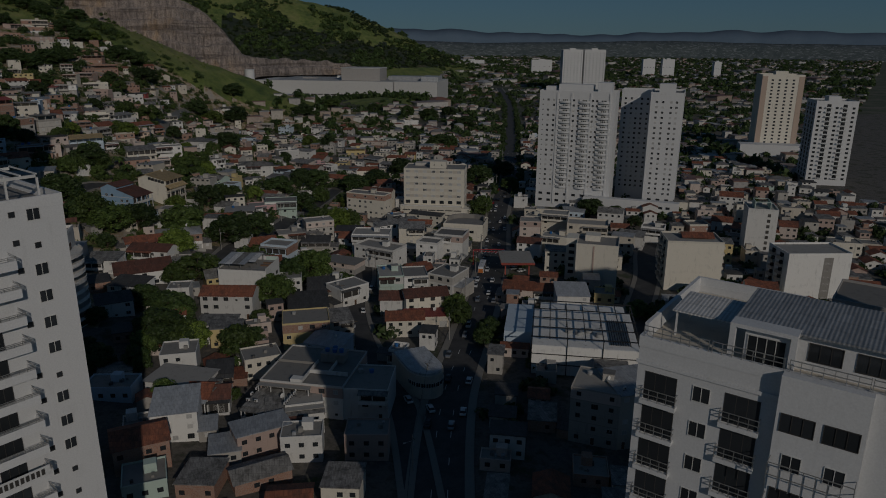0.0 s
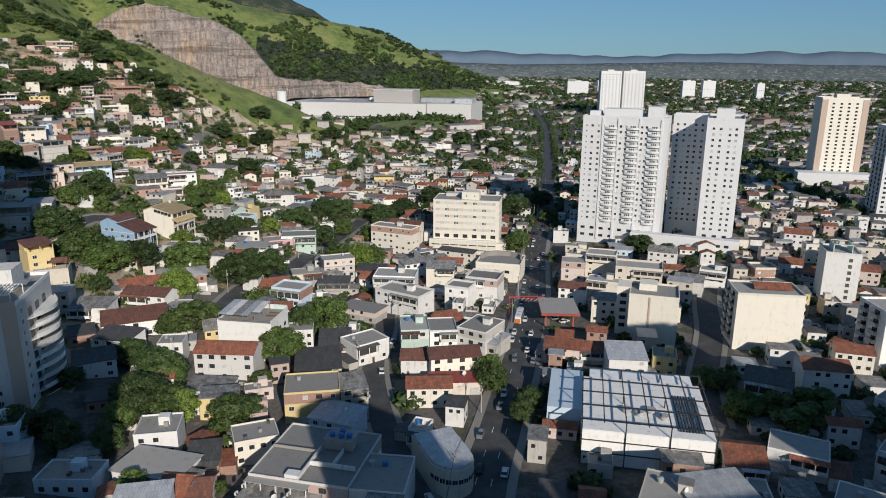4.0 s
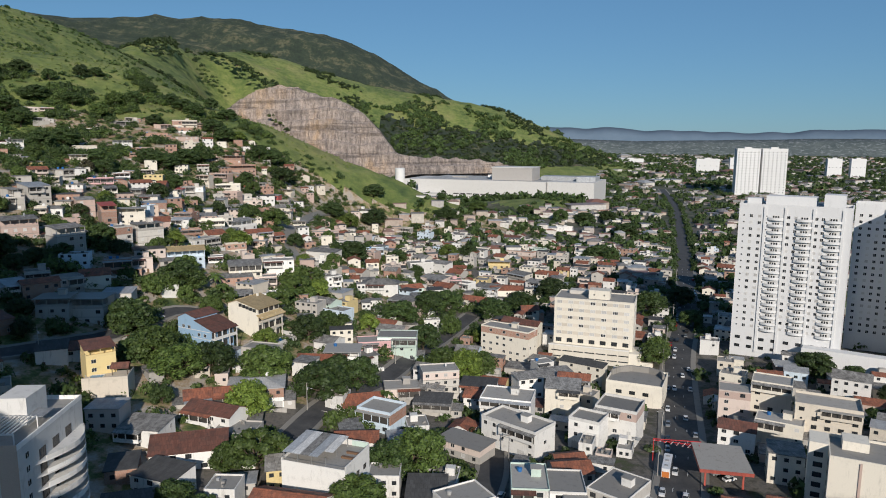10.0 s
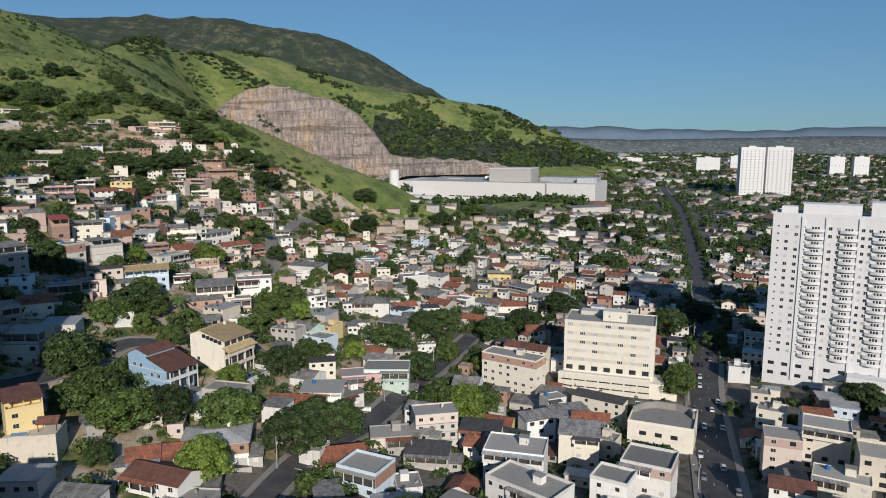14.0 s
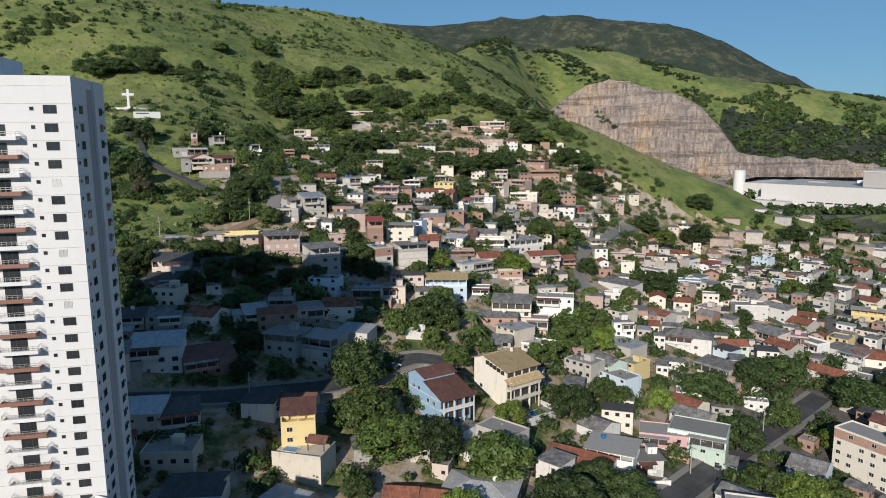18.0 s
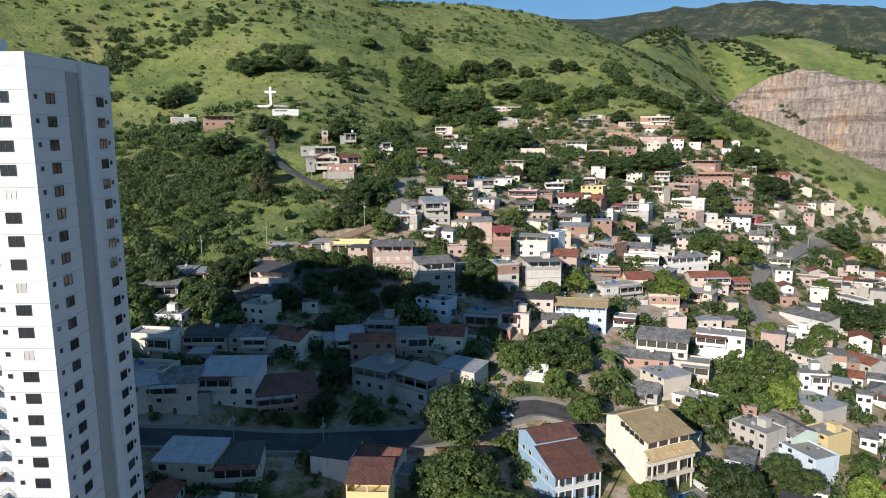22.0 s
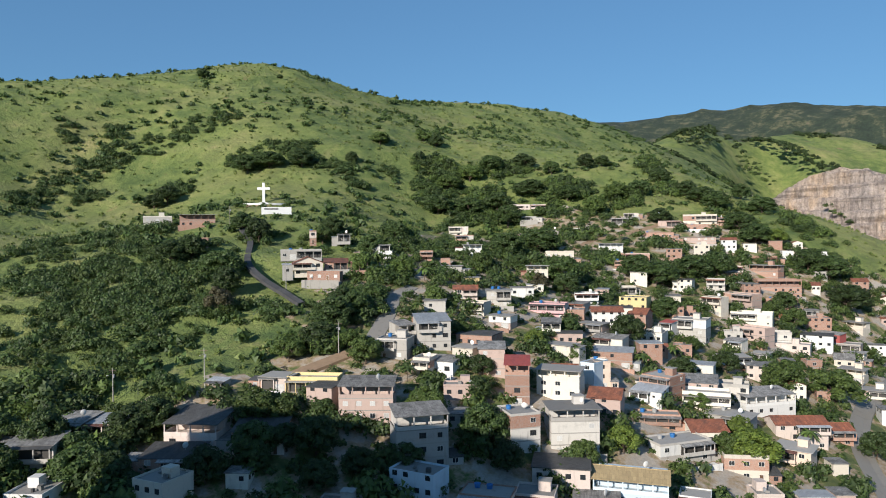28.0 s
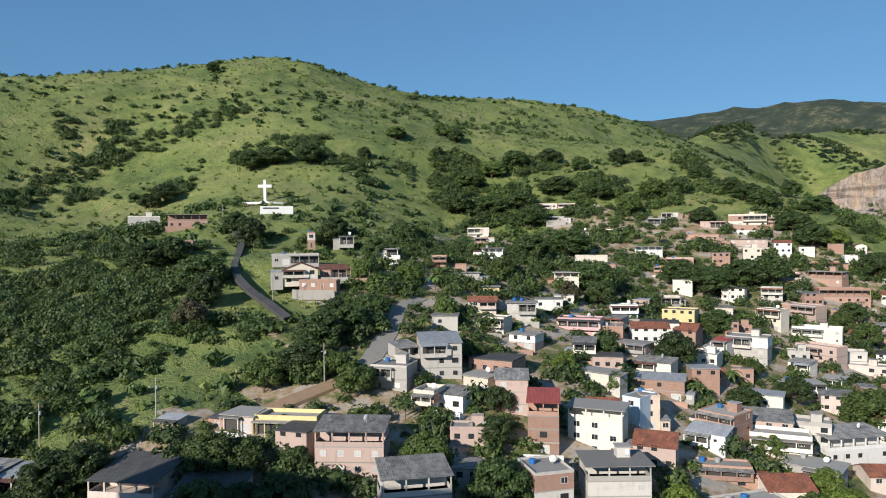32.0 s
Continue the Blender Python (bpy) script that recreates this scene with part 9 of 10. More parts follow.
# ---- groves of shrubs and low trees (x, y, radius, number) ----
GROVES = [
    (-307, 275, 38, 70),
    (-296, 294, 34, 60),
    (-263, 303, 24, 34),
    (-252, 262, 16, 18),
    (-224, 260, 12, 14),
    (-318, 316, 30, 40),
    (-357, 285, 40, 40),
    (-356, 303, 34, 36),
    (-269, 285, 18, 24),
    (-279, 260, 16, 16),
    (-219, 245, 10, 10),
    (-366, 595, 45, 26),
    (-378, 559, 26, 14),
    (-327, 595, 24, 12),
    (-309, 533, 34, 22),
    (-230, 481, 22, 12),
    (-212, 537, 26, 16),
    (-190, 564, 24, 14),
    (-194, 636, 30, 18),
    (-151, 606, 34, 20),
    (-142, 639, 40, 20),
    (-243, 664, 34, 14),
    (-233, 324, 18, 18),
    (-299, 396, 26, 16),
    (-326, 369, 16, 10),
    (-284, 415, 24, 14),
    (-165, 580, 26, 10),
    (-336, 539, 22, 10),
    (-96, 253, 18, 16),
    (-112, 263, 14, 10),
    (-48, 258, 10, 6),
    (-24, 352, 14, 8),
    (-6, 339, 12, 7),
    (26, 405, 12, 6),
    (111, 814, 40, 18),
    (215, 887, 50, 22),
    (20, 665, 40, 16),
    (-154, 1442, 34, 10),
    (-313, 543, 60, 40),
    (-254, 485, 50, 26),
    (-218, 500, 40, 18),
    (-152, 624, 40, 16),
    (-111, 618, 34, 14),
    (-85, 645, 26, 8),
    (-184, 305, 20, 16),
    (-230, 374, 30, 16),
    (-197, 644, 40, 14),
    (-83, 1645, 150, 90),
    (91, 1706, 140, 80),
    (229, 1711, 120, 60),
    (-112, 1682, 120, 60),
    (-5, 1768, 120, 40),
    (379, 1838, 120, 60),
    (-82, 665, 60, 18),
    (-556, 482, 14, 27),
    (-563, 457, 17, 32),
    (-564, 427, 16, 32),
    (-570, 401, 13, 27),
    (-567, 381, 11, 23),
    (-607, 384, 10, 19),
    (-598, 413, 11, 21),
    (-479, 477, 17, 36),
    (-468, 492, 15, 32),
    (-440, 491, 12, 27),
    (-471, 462, 12, 27),
    (-492, 458, 11, 23),
    (-559, 354, 15, 32),
    (-540, 335, 14, 30),
    (-534, 366, 12, 27),
    (-408, 302, 11, 32),
    (-395, 324, 11, 32),
    (-385, 340, 9, 27),
    (-493, 413, 9, 19),
    (-344, 281, 10, 36),
    (-340, 299, 10, 36),
    (-307, 275, 9, 39),
    (-294, 286, 8, 36),
    (-503, 406, 10, 21),
    (-429, 502, 9, 21),
    (-453, 560, 6, 12),
    (-408, 493, 9, 21),
    (-419, 534, 9, 19),
    (-395, 543, 10, 23),
    (-410, 576, 9, 19),
    (-459, 622, 10, 18),
    (-299, 317, 7, 27),
    (-299, 331, 6, 23),
    (-267, 307, 7, 32),
    (-300, 303, 8, 32),
    (93, 944, 11, 15),
    (115, 877, 10, 15),
    (156, 900, 11, 15),
    (202, 936, 10, 13),
    (242, 973, 12, 15),
    (317, 1162, 12, 13),
    (325, 1363, 12, 11),
    (-22, 1309, 10, 9),
    (21, 1307, 10, 9),
    (61, 1252, 8, 8),
    (178, 757, 7, 11),
    (-88, 1358, 10, 9),
    (-124, 1398, 12, 11),
    (287, 956, 8, 11),
    (255, 756, 7, 11),
    (160, 838, 7, 11),
    (102, 829, 7, 11),
]
TREE_GROVES = [
    (-406, 572, 19, 41),
    (-374, 614, 19, 41),
    (-314, 613, 18, 41),
    (-352, 547, 17, 41),
    (-307, 436, 9, 28),
    (-282, 513, 12, 34),
    (-270, 555, 12, 34),
    (-275, 619, 12, 28),
    (-313, 575, 15, 38),
    (-382, 540, 14, 34),
    (-359, 572, 14, 34),
    (-258, 660, 10, 22),
    (-289, 689, 11, 22),
    (-426, 1231, 27, 28),
    (-444, 1384, 31, 28),
    (-171, 656, 14, 34),
    (-331, 1468, 32, 28),
    (-215, 315, 5, 28),
    (-225, 341, 5, 22),
    (-245, 370, 6, 24),
    (-231, 522, 8, 24),
    (-224, 569, 7, 20),
    (-242, 236, 22, 62),
    (-218, 230, 16, 44),
    (-205, 242, 13, 34),
    (-186, 242, 10, 22),
    (-162, 262, 9, 16),
    (-150, 275, 8, 14),
    (-256, 214, 18, 40),
    (-200, 219, 9, 18),
]
# ---- sheds, lean-tos and back houses that fill the blocks ----
_fr = np.random.RandomState(23)
ROAD_PTS = np.concatenate([np.concatenate([L, np.full((len(L), 1), half)], 1) for L, half in ROADS])


def fill_blocks(n, x0, x1, y0, y1, turn, gap, heights, walls, roofs, low):
    g = np.linspace(0, 1, 4)
    uu, vv = np.meshgrid(g, g)
    for _ in range(n):
        x, y, w, d = _fr.uniform(x0, x1), _fr.uniform(y0, y1), _fr.uniform(4, 9.5), _fr.uniform(4, 8.5)
        rot = turn(x, y) + 90 * _fr.randint(2)
        c, s = math.cos(radians(rot)), math.sin(radians(rot))
        px, py = x + (c * uu * w - s * vv * d).ravel(), y + (s * uu * w + c * vv * d).ravel()
        h, wall, roof = heights[_fr.randint(len(heights))], walls[_fr.randint(len(walls))], roofs[_fr.randint(len(roofs))]
        if (px < np.interp(py, SETTLED_Y, SETTLED_X) + 12).any() or built_on(px, py, gap) or float(land(x, y)) < low:
            continue
        if (np.hypot(px[:, None] - ROAD_PTS[:, 0], py[:, None] - ROAD_PTS[:, 1]) < ROAD_PTS[:, 2] + 0.3).any():
            continue
        claim(x, y, w, d, rot)
        FOOT.append((px.mean(), py.mean(), 0.5 * max(w, d)))
        LOTS.append((x, y, h, w, d, rot, roof, wall))


_W = ("white", "white", "white", "greyplaster", "greyplaster", "brick", "grey", "cream", "rose", "pinkish", "beige")
_R = ("shed", "shed", "sheddark", "gable", "gable", "flat", "shed", "slab", "shedlight")
fill_blocks(4200, -75, 330, 25, 620, lambda x, y: -21 if x > 0 else 10, 0.4, (2.7, 3.0, 3.2, 3.2, 5.8, 6.2), _W, _R, -5)
fill_blocks(420, -215, -60, 185, 640, lambda x, y: 40 if y < 420 else 25, 2.2, (2.7, 3.0, 3.2, 3.2, 5.6), _W + ("brick", "brick", "rose"), _R, 8)


# ---- scrub on the hills, woods, and the town that fills the plain ----
_rng = np.random.RandomState(17)


def filled(groves, lo, hi, keep=1.0):
    out = []
    for gx0, gy0, gr, n in groves:
        for _ in range(int(n * keep)):
            a, rr = _rng.uniform(0, 6.28), gr * math.sqrt(_rng.uniform())
            px, py = gx0 + rr * math.cos(a), gy0 + rr * math.sin(a)
            r = _rng.uniform(lo, hi) * (1 + 0.3 * (gr > 60))
            # two glades stay open grass: the spur before the quarry, and the clearing below the lane
            if (px > -175 and 662 < py < 1000) or math.hypot(px + 245, 0.55 * (py - 296)) < 9:
                continue
            out.append((px, py, r))
    return out


def thinned(spots, base, seed, floor=-0.05):
    p = np.array(spots)
    return p[wave_sum(p[:, 0], p[:, 1], base, seed, 4) > floor]


_near = [g for g in GROVES if g[1] < 1000]
_far = [g for g in GROVES if g[1] >= 1000]
bush_cloud("shrubs", "dense dark green shrubs and low trees on the slope", filled(_near, 2.4, 5.2, 0.62), 0, 260, 0.095, 1)
bush_cloud("shrubs", "mixed green shrubs on the slope", filled(_near, 2.0, 4.4, 0.55), 1, 220, 0.10, 2)
bush_cloud("woodland", "dark green woodland below the quarry", thinned(filled(_far, 4, 9, 2.4), 150, 61), 0, 60, 0.26, 3)
bush_cloud("woodland", "green trees below the quarry", thinned(filled(_far, 3, 6, 1.4), 150, 61), 1, 50, 0.28, 4)
_gr = [g for g in filled(TREE_GROVES, 3.0, 6.2, 1.3) if all(math.hypot(g[0] - q[0], g[1] - q[1]) > q[2] * 0.8 + g[2] * 0.5 for q in FOOT) and not built_on(np.array([g[0]]), np.array([g[1]]), 1.5)]
bush_cloud("woodland", "crowded dark green trees on the upper slope", _gr[::2], 0, 210, 0.105, 21)
bush_cloud("woodland", "crowded mid green trees on the upper slope", _gr[1::2], 1, 210, 0.105, 22)
# scattered shrubs on the open grass
_x, _y = _rng.uniform(-1050, -120, 9000), _rng.uniform(150, 1150, 9000)
_m = wave_sum(_x, _y, 170, 31, 4) + 0.35 * wave_sum(_x, _y, 40, 33, 3)
_out = (_x < np.interp(_y, SETTLED_Y, SETTLED_X) - 5) & ((_x < -190) | (_y < 640))
_ok = (_m > -0.02) & _out & (land(_x, _y) > 35)
bush_cloud("shrubs", "dark shrubs scattered over the grass hillside", np.stack([_x[_ok], _y[_ok], _rng.uniform(0.8, 4.4, _ok.sum())], -1), 0, 40, 0.26, 6)
_ok = (_m < -0.05) & _out & (_rng.uniform(0, 1, 9000) < 0.16)
bush_cloud("shrubs", "small green bushes and tall grass tufts", np.stack([_x[_ok], _y[_ok], _rng.uniform(0.5, 1.6, _ok.sum())], -1), 2, 30, 0.3, 7)
# yard greenery between the houses
def open_spots(n, x0, x1, y0, y1, clear=0.0):
    """Places in the settled area that are on no house and no road."""
    p = np.stack([_rng.uniform(x0, x1, n), _rng.uniform(y0, y1, n)], -1)
    p = p[p[:, 0] > np.interp(p[:, 1], SETTLED_Y, SETTLED_X)]
    ok = np.ones(len(p), bool)
    for q in FOOT:
        ok &= np.hypot(p[:, 0] - q[0], p[:, 1] - q[1]) > q[2] * 0.85 + clear
    for L, half in ROADS:
        for k in L:
            ok &= np.hypot(p[:, 0] - k[0], p[:, 1] - k[1]) > half + 1.0 + clear
    return p[ok]


def sized(p, lo, hi):
    return np.concatenate([p, _rng.uniform(lo, hi, (len(p), 1))], 1)


_yb = sized(open_spots(4200, -300, 20, 185, 660), 0.9, 2.6)
bush_cloud("shrubs", "garden bushes and small trees between the houses", _yb[::2], 1, 64, 0.2, 12)
bush_cloud("shrubs", "dark garden bushes between the houses", _yb[1::2], 0, 64, 0.2, 13)
_yb = sized(open_spots(1900, -300, 20, 185, 660, 0.8), 2.6, 5.2)
bush_cloud("shrubs", "rounded green trees crowded between the hillside houses", _yb[::2], 1, 230, 0.10, 15)
bush_cloud("shrubs", "dark rounded trees crowded between the hillside houses", _yb[1::2], 0, 230, 0.10, 16)
_yb = sized(open_spots(2600, 0, 330, 60, 700), 1.0, 4.4)
_st = [(*(_L[i] + _N[i] * o * _rng.uniform(6.0, 9.5)), _rng.uniform(2.2, 4.2)) for i in range(len(_L)) for o in (-1, 1) if 330 < _L[i][1] < 1200 and _rng.uniform() < 0.55]
bush_cloud("shrubs", "bushes and street trees among the houses on the plain", np.concatenate([_yb, np.array(_st)]), 0, 70, 0.24, 17)
# long grass tufts give the slopes their rough nap
_x, _y = _rng.uniform(-950, -90, 11000), _rng.uniform(150, 950, 11000)
_ok = (_x < np.interp(_y, SETTLED_Y, SETTLED_X) - 3) & (land(_x, _y) > 40)
bush_cloud("grass_tufts", "tufts of long green and yellow grass", np.stack([_x[_ok], _y[_ok], _rng.uniform(0.6, 1.7, _ok.sum())], -1), 4, 14, 0.42, 14, 0)
# quarry mountain scrub
_x, _y = _rng.uniform(-800, 420, 13000), _rng.uniform(1150, 2100, 13000)
_lz = land(_x, _y)
_wood = (_x > -150) & (_lz > 30) & (_lz < 150 - 0.18 * (_x + 150))
_ok = ((wave_sum(_x, _y, 260, 41, 4) > 0.30) | (_wood & (wave_sum(_x, _y, 90, 43, 3) > -0.6))) & (_lz > 25) & ~quarry(_x, _y)
bush_cloud("shrubs", "dark shrubs and woods on the far hillside", np.stack([_x[_ok], _y[_ok], _rng.uniform(2.5, 7.5, _ok.sum())], -1), 0, 34, 0.3, 8)


def town_mats():
    wm, nt, b = node_mat("far_town_walls")
    geo = nt.nodes.new("ShaderNodeNewGeometry")
    c = ramp(nt, geo.outputs["Random Per Island"], [(0.0, (0.50, 0.485, 0.455)), (0.35, (0.60, 0.575, 0.53)), (0.55, (0.42, 0.37, 0.31)), (0.75, (0.34, 0.26, 0.215)), (1.0, (0.38, 0.38, 0.375))])
    c = mix(nt, 0.35, c, ramp(nt, noise_tex(nt, coords(nt), 0.5, 3.0), [(0.35, (0.3, 0.3, 0.3)), (0.6, (1, 1, 1))]), "MULTIPLY")
    nt.links.new(c, b.inputs["Base Color"])
    rm, nt, b = node_mat("far_town_roofs")
    geo = nt.nodes.new("ShaderNodeNewGeometry")
    c = ramp(nt, geo.outputs["Random Per Island"], [(0.0, (0.17, 0.16, 0.15)), (0.35, (0.26, 0.245, 0.23)), (0.55, (0.27, 0.13, 0.085)), (0.78, (0.20, 0.10, 0.075)), (0.9, (0.36, 0.36, 0.36))])
    c = mix(nt, 0.35, c, ramp(nt, noise_tex(nt, coords(nt), 0.4, 3.0), [(0.35, (0.3, 0.3, 0.3)), (0.6, (1, 1, 1))]), "MULTIPLY")
    nt.links.new(c, b.inputs["Base Color"])
    return wm, rm


def town(name, spots, label):
    """Many small far houses: (x, y, width, depth, height, turn)."""
    s = np.array(spots)
    n = len(s)
    u = np.array([(-.5, -.5), (.5, -.5), (.5, .5), (-.5, .5)])
    c, sn = np.cos(s[:, 5]), np.sin(s[:, 5])
    px, py = u[:, 0] * s[:, 2:3], u[:, 1] * s[:, 3:4]
    X, Y = s[:, :1] + px * c[:, None] - py * sn[:, None], s[:, 1:2] + px * sn[:, None] + py * c[:, None]
    z = land(s[:, 0], s[:, 1])[:, None]
    lo, hi = np.broadcast_to(z - 2.5, X.shape), np.broadcast_to(z + s[:, 4:5], X.shape)
    rx, ry = s[:, :1] + (X - s[:, :1]) * 1.08, s[:, 1:2] + (Y - s[:, 1:2]) * 1.08
    kind = (np.arange(n) % 3 == 0)[:, None]
    rise = np.where(kind, 0.18 * np.minimum(s[:, 2:3], s[:, 3:4]), 0.35)
    ins = np.where(kind, 0.28, 1.0)
    tx, ty = s[:, :1] + (rx - s[:, :1]) * ins, s[:, 1:2] + (ry - s[:, 1:2]) * ins
    V = np.stack([np.stack([X, Y, lo], -1), np.stack([X, Y, hi], -1), np.stack([rx, ry, hi], -1), np.stack([tx, ty, hi + rise], -1)], 1)
    k = np.arange(n)[:, None, None] * 16
    ring = [(i, (i + 1) % 4) for i in range(4)]
    q1 = np.array([(a, b, b + 4, a + 4) for a, b in ring])[None] + k
    q2 = np.array([(a + 8, b + 8, b + 12, a + 12) for a, b in ring] + [(12, 13, 14, 15)])[None] + k
    q = np.concatenate([q1.reshape(-1, 4), q2.reshape(-1, 4)])
    idx = np.concatenate([np.zeros(n * 4, int), np.ones(n * 5, int)])
    return tagged(new(name, np_mesh(name, V.reshape(-1, 3), q, TOWN, idx)), label, "houses", kind="stuff")


TOWN = town_mats()


def lot_houses():
    """The plain-lot houses in one mesh: walls, roofs of three kinds, and windows set proud of the walls."""
    V, Q, M = [], [], []

    def quad(pts, mi):
        i = len(V)
        V.extend(pts)
        Q.append((i, i + 1, i + 2, i + 3))
        M.append(mi)

    def box(f, x0, y0, z0, x1, y1, z1, mi):
        p = [f(*c) for c in ((x0, y0, z0), (x1, y0, z0), (x1, y1, z0), (x0, y1, z0), (x0, y0, z1), (x1, y0, z1), (x1, y1, z1), (x0, y1, z1))]
        i = len(V)
        V.extend(p)
        for q in ((4, 5, 6, 7), (0, 1, 5, 4), (1, 2, 6, 5), (2, 3, 7, 6), (3, 0, 4, 7)):
            Q.append(tuple(i + k for k in q))
            M.append(mi)

    keys = sorted({k[7] for k in LOTS})
    mats = [WALL[k] for k in keys] + [TILE, FIBRE, SLAB_ROOF, GLASS, FIBRE_DARK, SHEET_LIGHT]
    n0 = len(keys)
    for x, y, h, w, d, rot, roof, wall in LOTS:
        rnd = random.Random(int(x * 3 + y * 17))
        c, s = math.cos(radians(rot)), math.sin(radians(rot))
        g = ground_z(x + c * w / 2 - s * d / 2, y + s * w / 2 + c * d / 2)
        f = lambda u, v, z: (x + c * u - s * v, y + s * u + c * v, g + z)
        wi = keys.index(wall)
        box(f, 0, 0, -2.5, w, d, h, wi)
        if roof in ("gable", "hip"):
            r, o = d * 0.2, 0.4
            ri = n0 if roof == "gable" else n0 + 1
            i = len(V)
            V.extend(f(*p) for p in ((-o, -o, h - 0.1), (w + o, -o, h - 0.1), (w + o, d / 2, h + r), (-o, d / 2, h + r), (w + o, d + o, h - 0.1), (-o, d + o, h - 0.1)))
            Q.extend([(i, i + 1, i + 2, i + 3), (i + 3, i + 2, i + 4, i + 5)])
            M.extend([ri, ri])
            for u in (0.05, w - 0.05):
                quad([f(u, 0, h - 0.02), f(u, d, h - 0.02), f(u, d / 2 + 0.02, h + r - 0.15), f(u, d / 2 - 0.02, h + r - 0.15)], wi)
        elif roof.startswith("shed"):
            box(f, -0.3, -0.3, h + 0.05, w + 0.3, d + 0.3, h + 0.25, n0 + {"shed": 1, "sheddark": 4, "shedlight": 5}[roof])
        else:
            box(f, 0.15, 0.15, h, w - 0.15, d - 0.15, h + 0.08, n0 + 2)
            for a in ((-0.05, -0.05, w + 0.05, 0.15), (-0.05, d - 0.15, w + 0.05, d + 0.05), (-0.05, 0.15, 0.15, d - 0.15), (w - 0.15, 0.15, w + 0.05, d - 0.15)):
                box(f, a[0], a[1], h - 0.1, a[2], a[3], h + 0.5, wi)
            for _ in range(3):
                u, v, e = rnd.uniform(0.6, w - 1.6), rnd.uniform(0.6, d - 1.6), rnd.uniform(0.4, 1.1)
                box(f, u, v, h + 0.08, u + e, v + rnd.uniform(0.4, 1.2), h + 0.08 + e, n0 + rnd.choice((1, 2, 4, 5)))
            if rnd.random() < 0.5:
                box(f, w * 0.5, d * 0.45, h, w * 0.5 + 2.6, d * 0.45 + 2.4, h + 2.2, wi)
        for k in range(max(1, round(h / 3))):
            for i in range(max(2, int(w / 2.6))):
                if rnd.random() < 0.8:
                    u = w * (i + 0.5) / max(2, int(w / 2.6))
                    box(f, u - 0.6, -0.05, 3 * k + 1.1, u + 0.6, 0.02, 3 * k + 2.2, n0 + 3)
            for v in (d * 0.3, d * 0.7):
                if rnd.random() < 0.5:
                    box(f, -0.05, v - 0.5, 3 * k + 1.1, 0.02, v + 0.5, 3 * k + 2.1, n0 + 3)
    me = np_mesh("town_houses", V, Q, mats, M)
    tagged(new("town_houses", me), "small plastered houses packed between the streets", "houses", kind="stuff")


lot_houses()
_spots, _green = [], []
for _k in range(15000):
    _d = 330 + 4150 * _rng.uniform() ** 1.25
    _a = radians(_rng.uniform(-12, 44))
    _px, _py = _d * math.sin(_a), -30 + _d * math.cos(_a)
    _e = float(np.interp(_py, [r[1] for r in _L], [r[0] for r in _L])) if _py < 1350 else 1e9
    _edge = float(np.interp(_py, [0, 330, 480, 700, 900, 1150, 1500, 2200, 4500], [-60, -60, -60, -40, 120, 220, 330, 480, 900]))
    if _px < _edge or abs(_px - _e) < 15 or _py < 330:
        continue
    if _px < 120 and _py < 560:
        continue
    if 100 < _px < 225 and _py < 380:
        continue
    _rot = 0.33 + 0.5 * wave_sum(np.array(_px), np.array(_py), 1500, 51, 2)
    _sc = 1 + 0.5 * (_d > 1500)
    _patch = float(wave_sum(np.array(_px), np.array(_py), 190, 83, 3))
    if _px < 245 and -14 < 0.4 * _px + _py - 1106 < 150:
        continue
    if _patch > 0.28 or (_py < 1150 and abs(_py - 1090 + 0.25 * _px) < 75 and _px < 330):
        _green.append((_px, _py, _sc * _rng.uniform(3.0, 7.0)))
    elif _rng.uniform() < 0.47:
        _spots.append((_px, _py, _sc * _rng.uniform(6, 13), _sc * _rng.uniform(6, 12), _rng.choice((2.8, 3.0, 3.2, 3.5, 5.8)), _rot + 1.571 * _rng.randint(2)))
    elif _rng.uniform() < 0.9:
        _green.append((_px, _py, _sc * _rng.uniform(3.0, 7.5)))
for _k in range(60):
    _d = 900 + 3300 * _rng.uniform()
    _a = radians(_rng.uniform(8, 42))
    _spots.append((_d * math.sin(_a), _d * math.cos(_a), _rng.uniform(20, 70), _rng.uniform(15, 40), _rng.uniform(7, 12), 0.33))
for _k in range(230):
    _u, _v = _rng.uniform(-20, 310), -12 - 75 * _rng.uniform() ** 1.3
    if wave_sum(np.array(_u), np.array(_v), 90, 29, 2) > -0.35:
        _green.append((-62 + 0.93 * _u + 0.368 * _v, 1131 - 0.368 * _u + 0.93 * _v, _rng.uniform(5.5, 11)))
town("town_houses", _spots, "small white and red-roofed houses filling the plain")
bush_cloud("woodland", "dark green trees among the houses of the plain", _green, 0, 40, 0.3, 9)


# ---- roof plant on the shops by the avenue ----
def on_roof(x, y, rot, u, v, z, turn=0.0):
    c, s = math.cos(radians(rot)), math.sin(radians(rot))
    return pose(x + c * u - s * v, y + s * u + c * v, z, 0, 0, rot + turn)


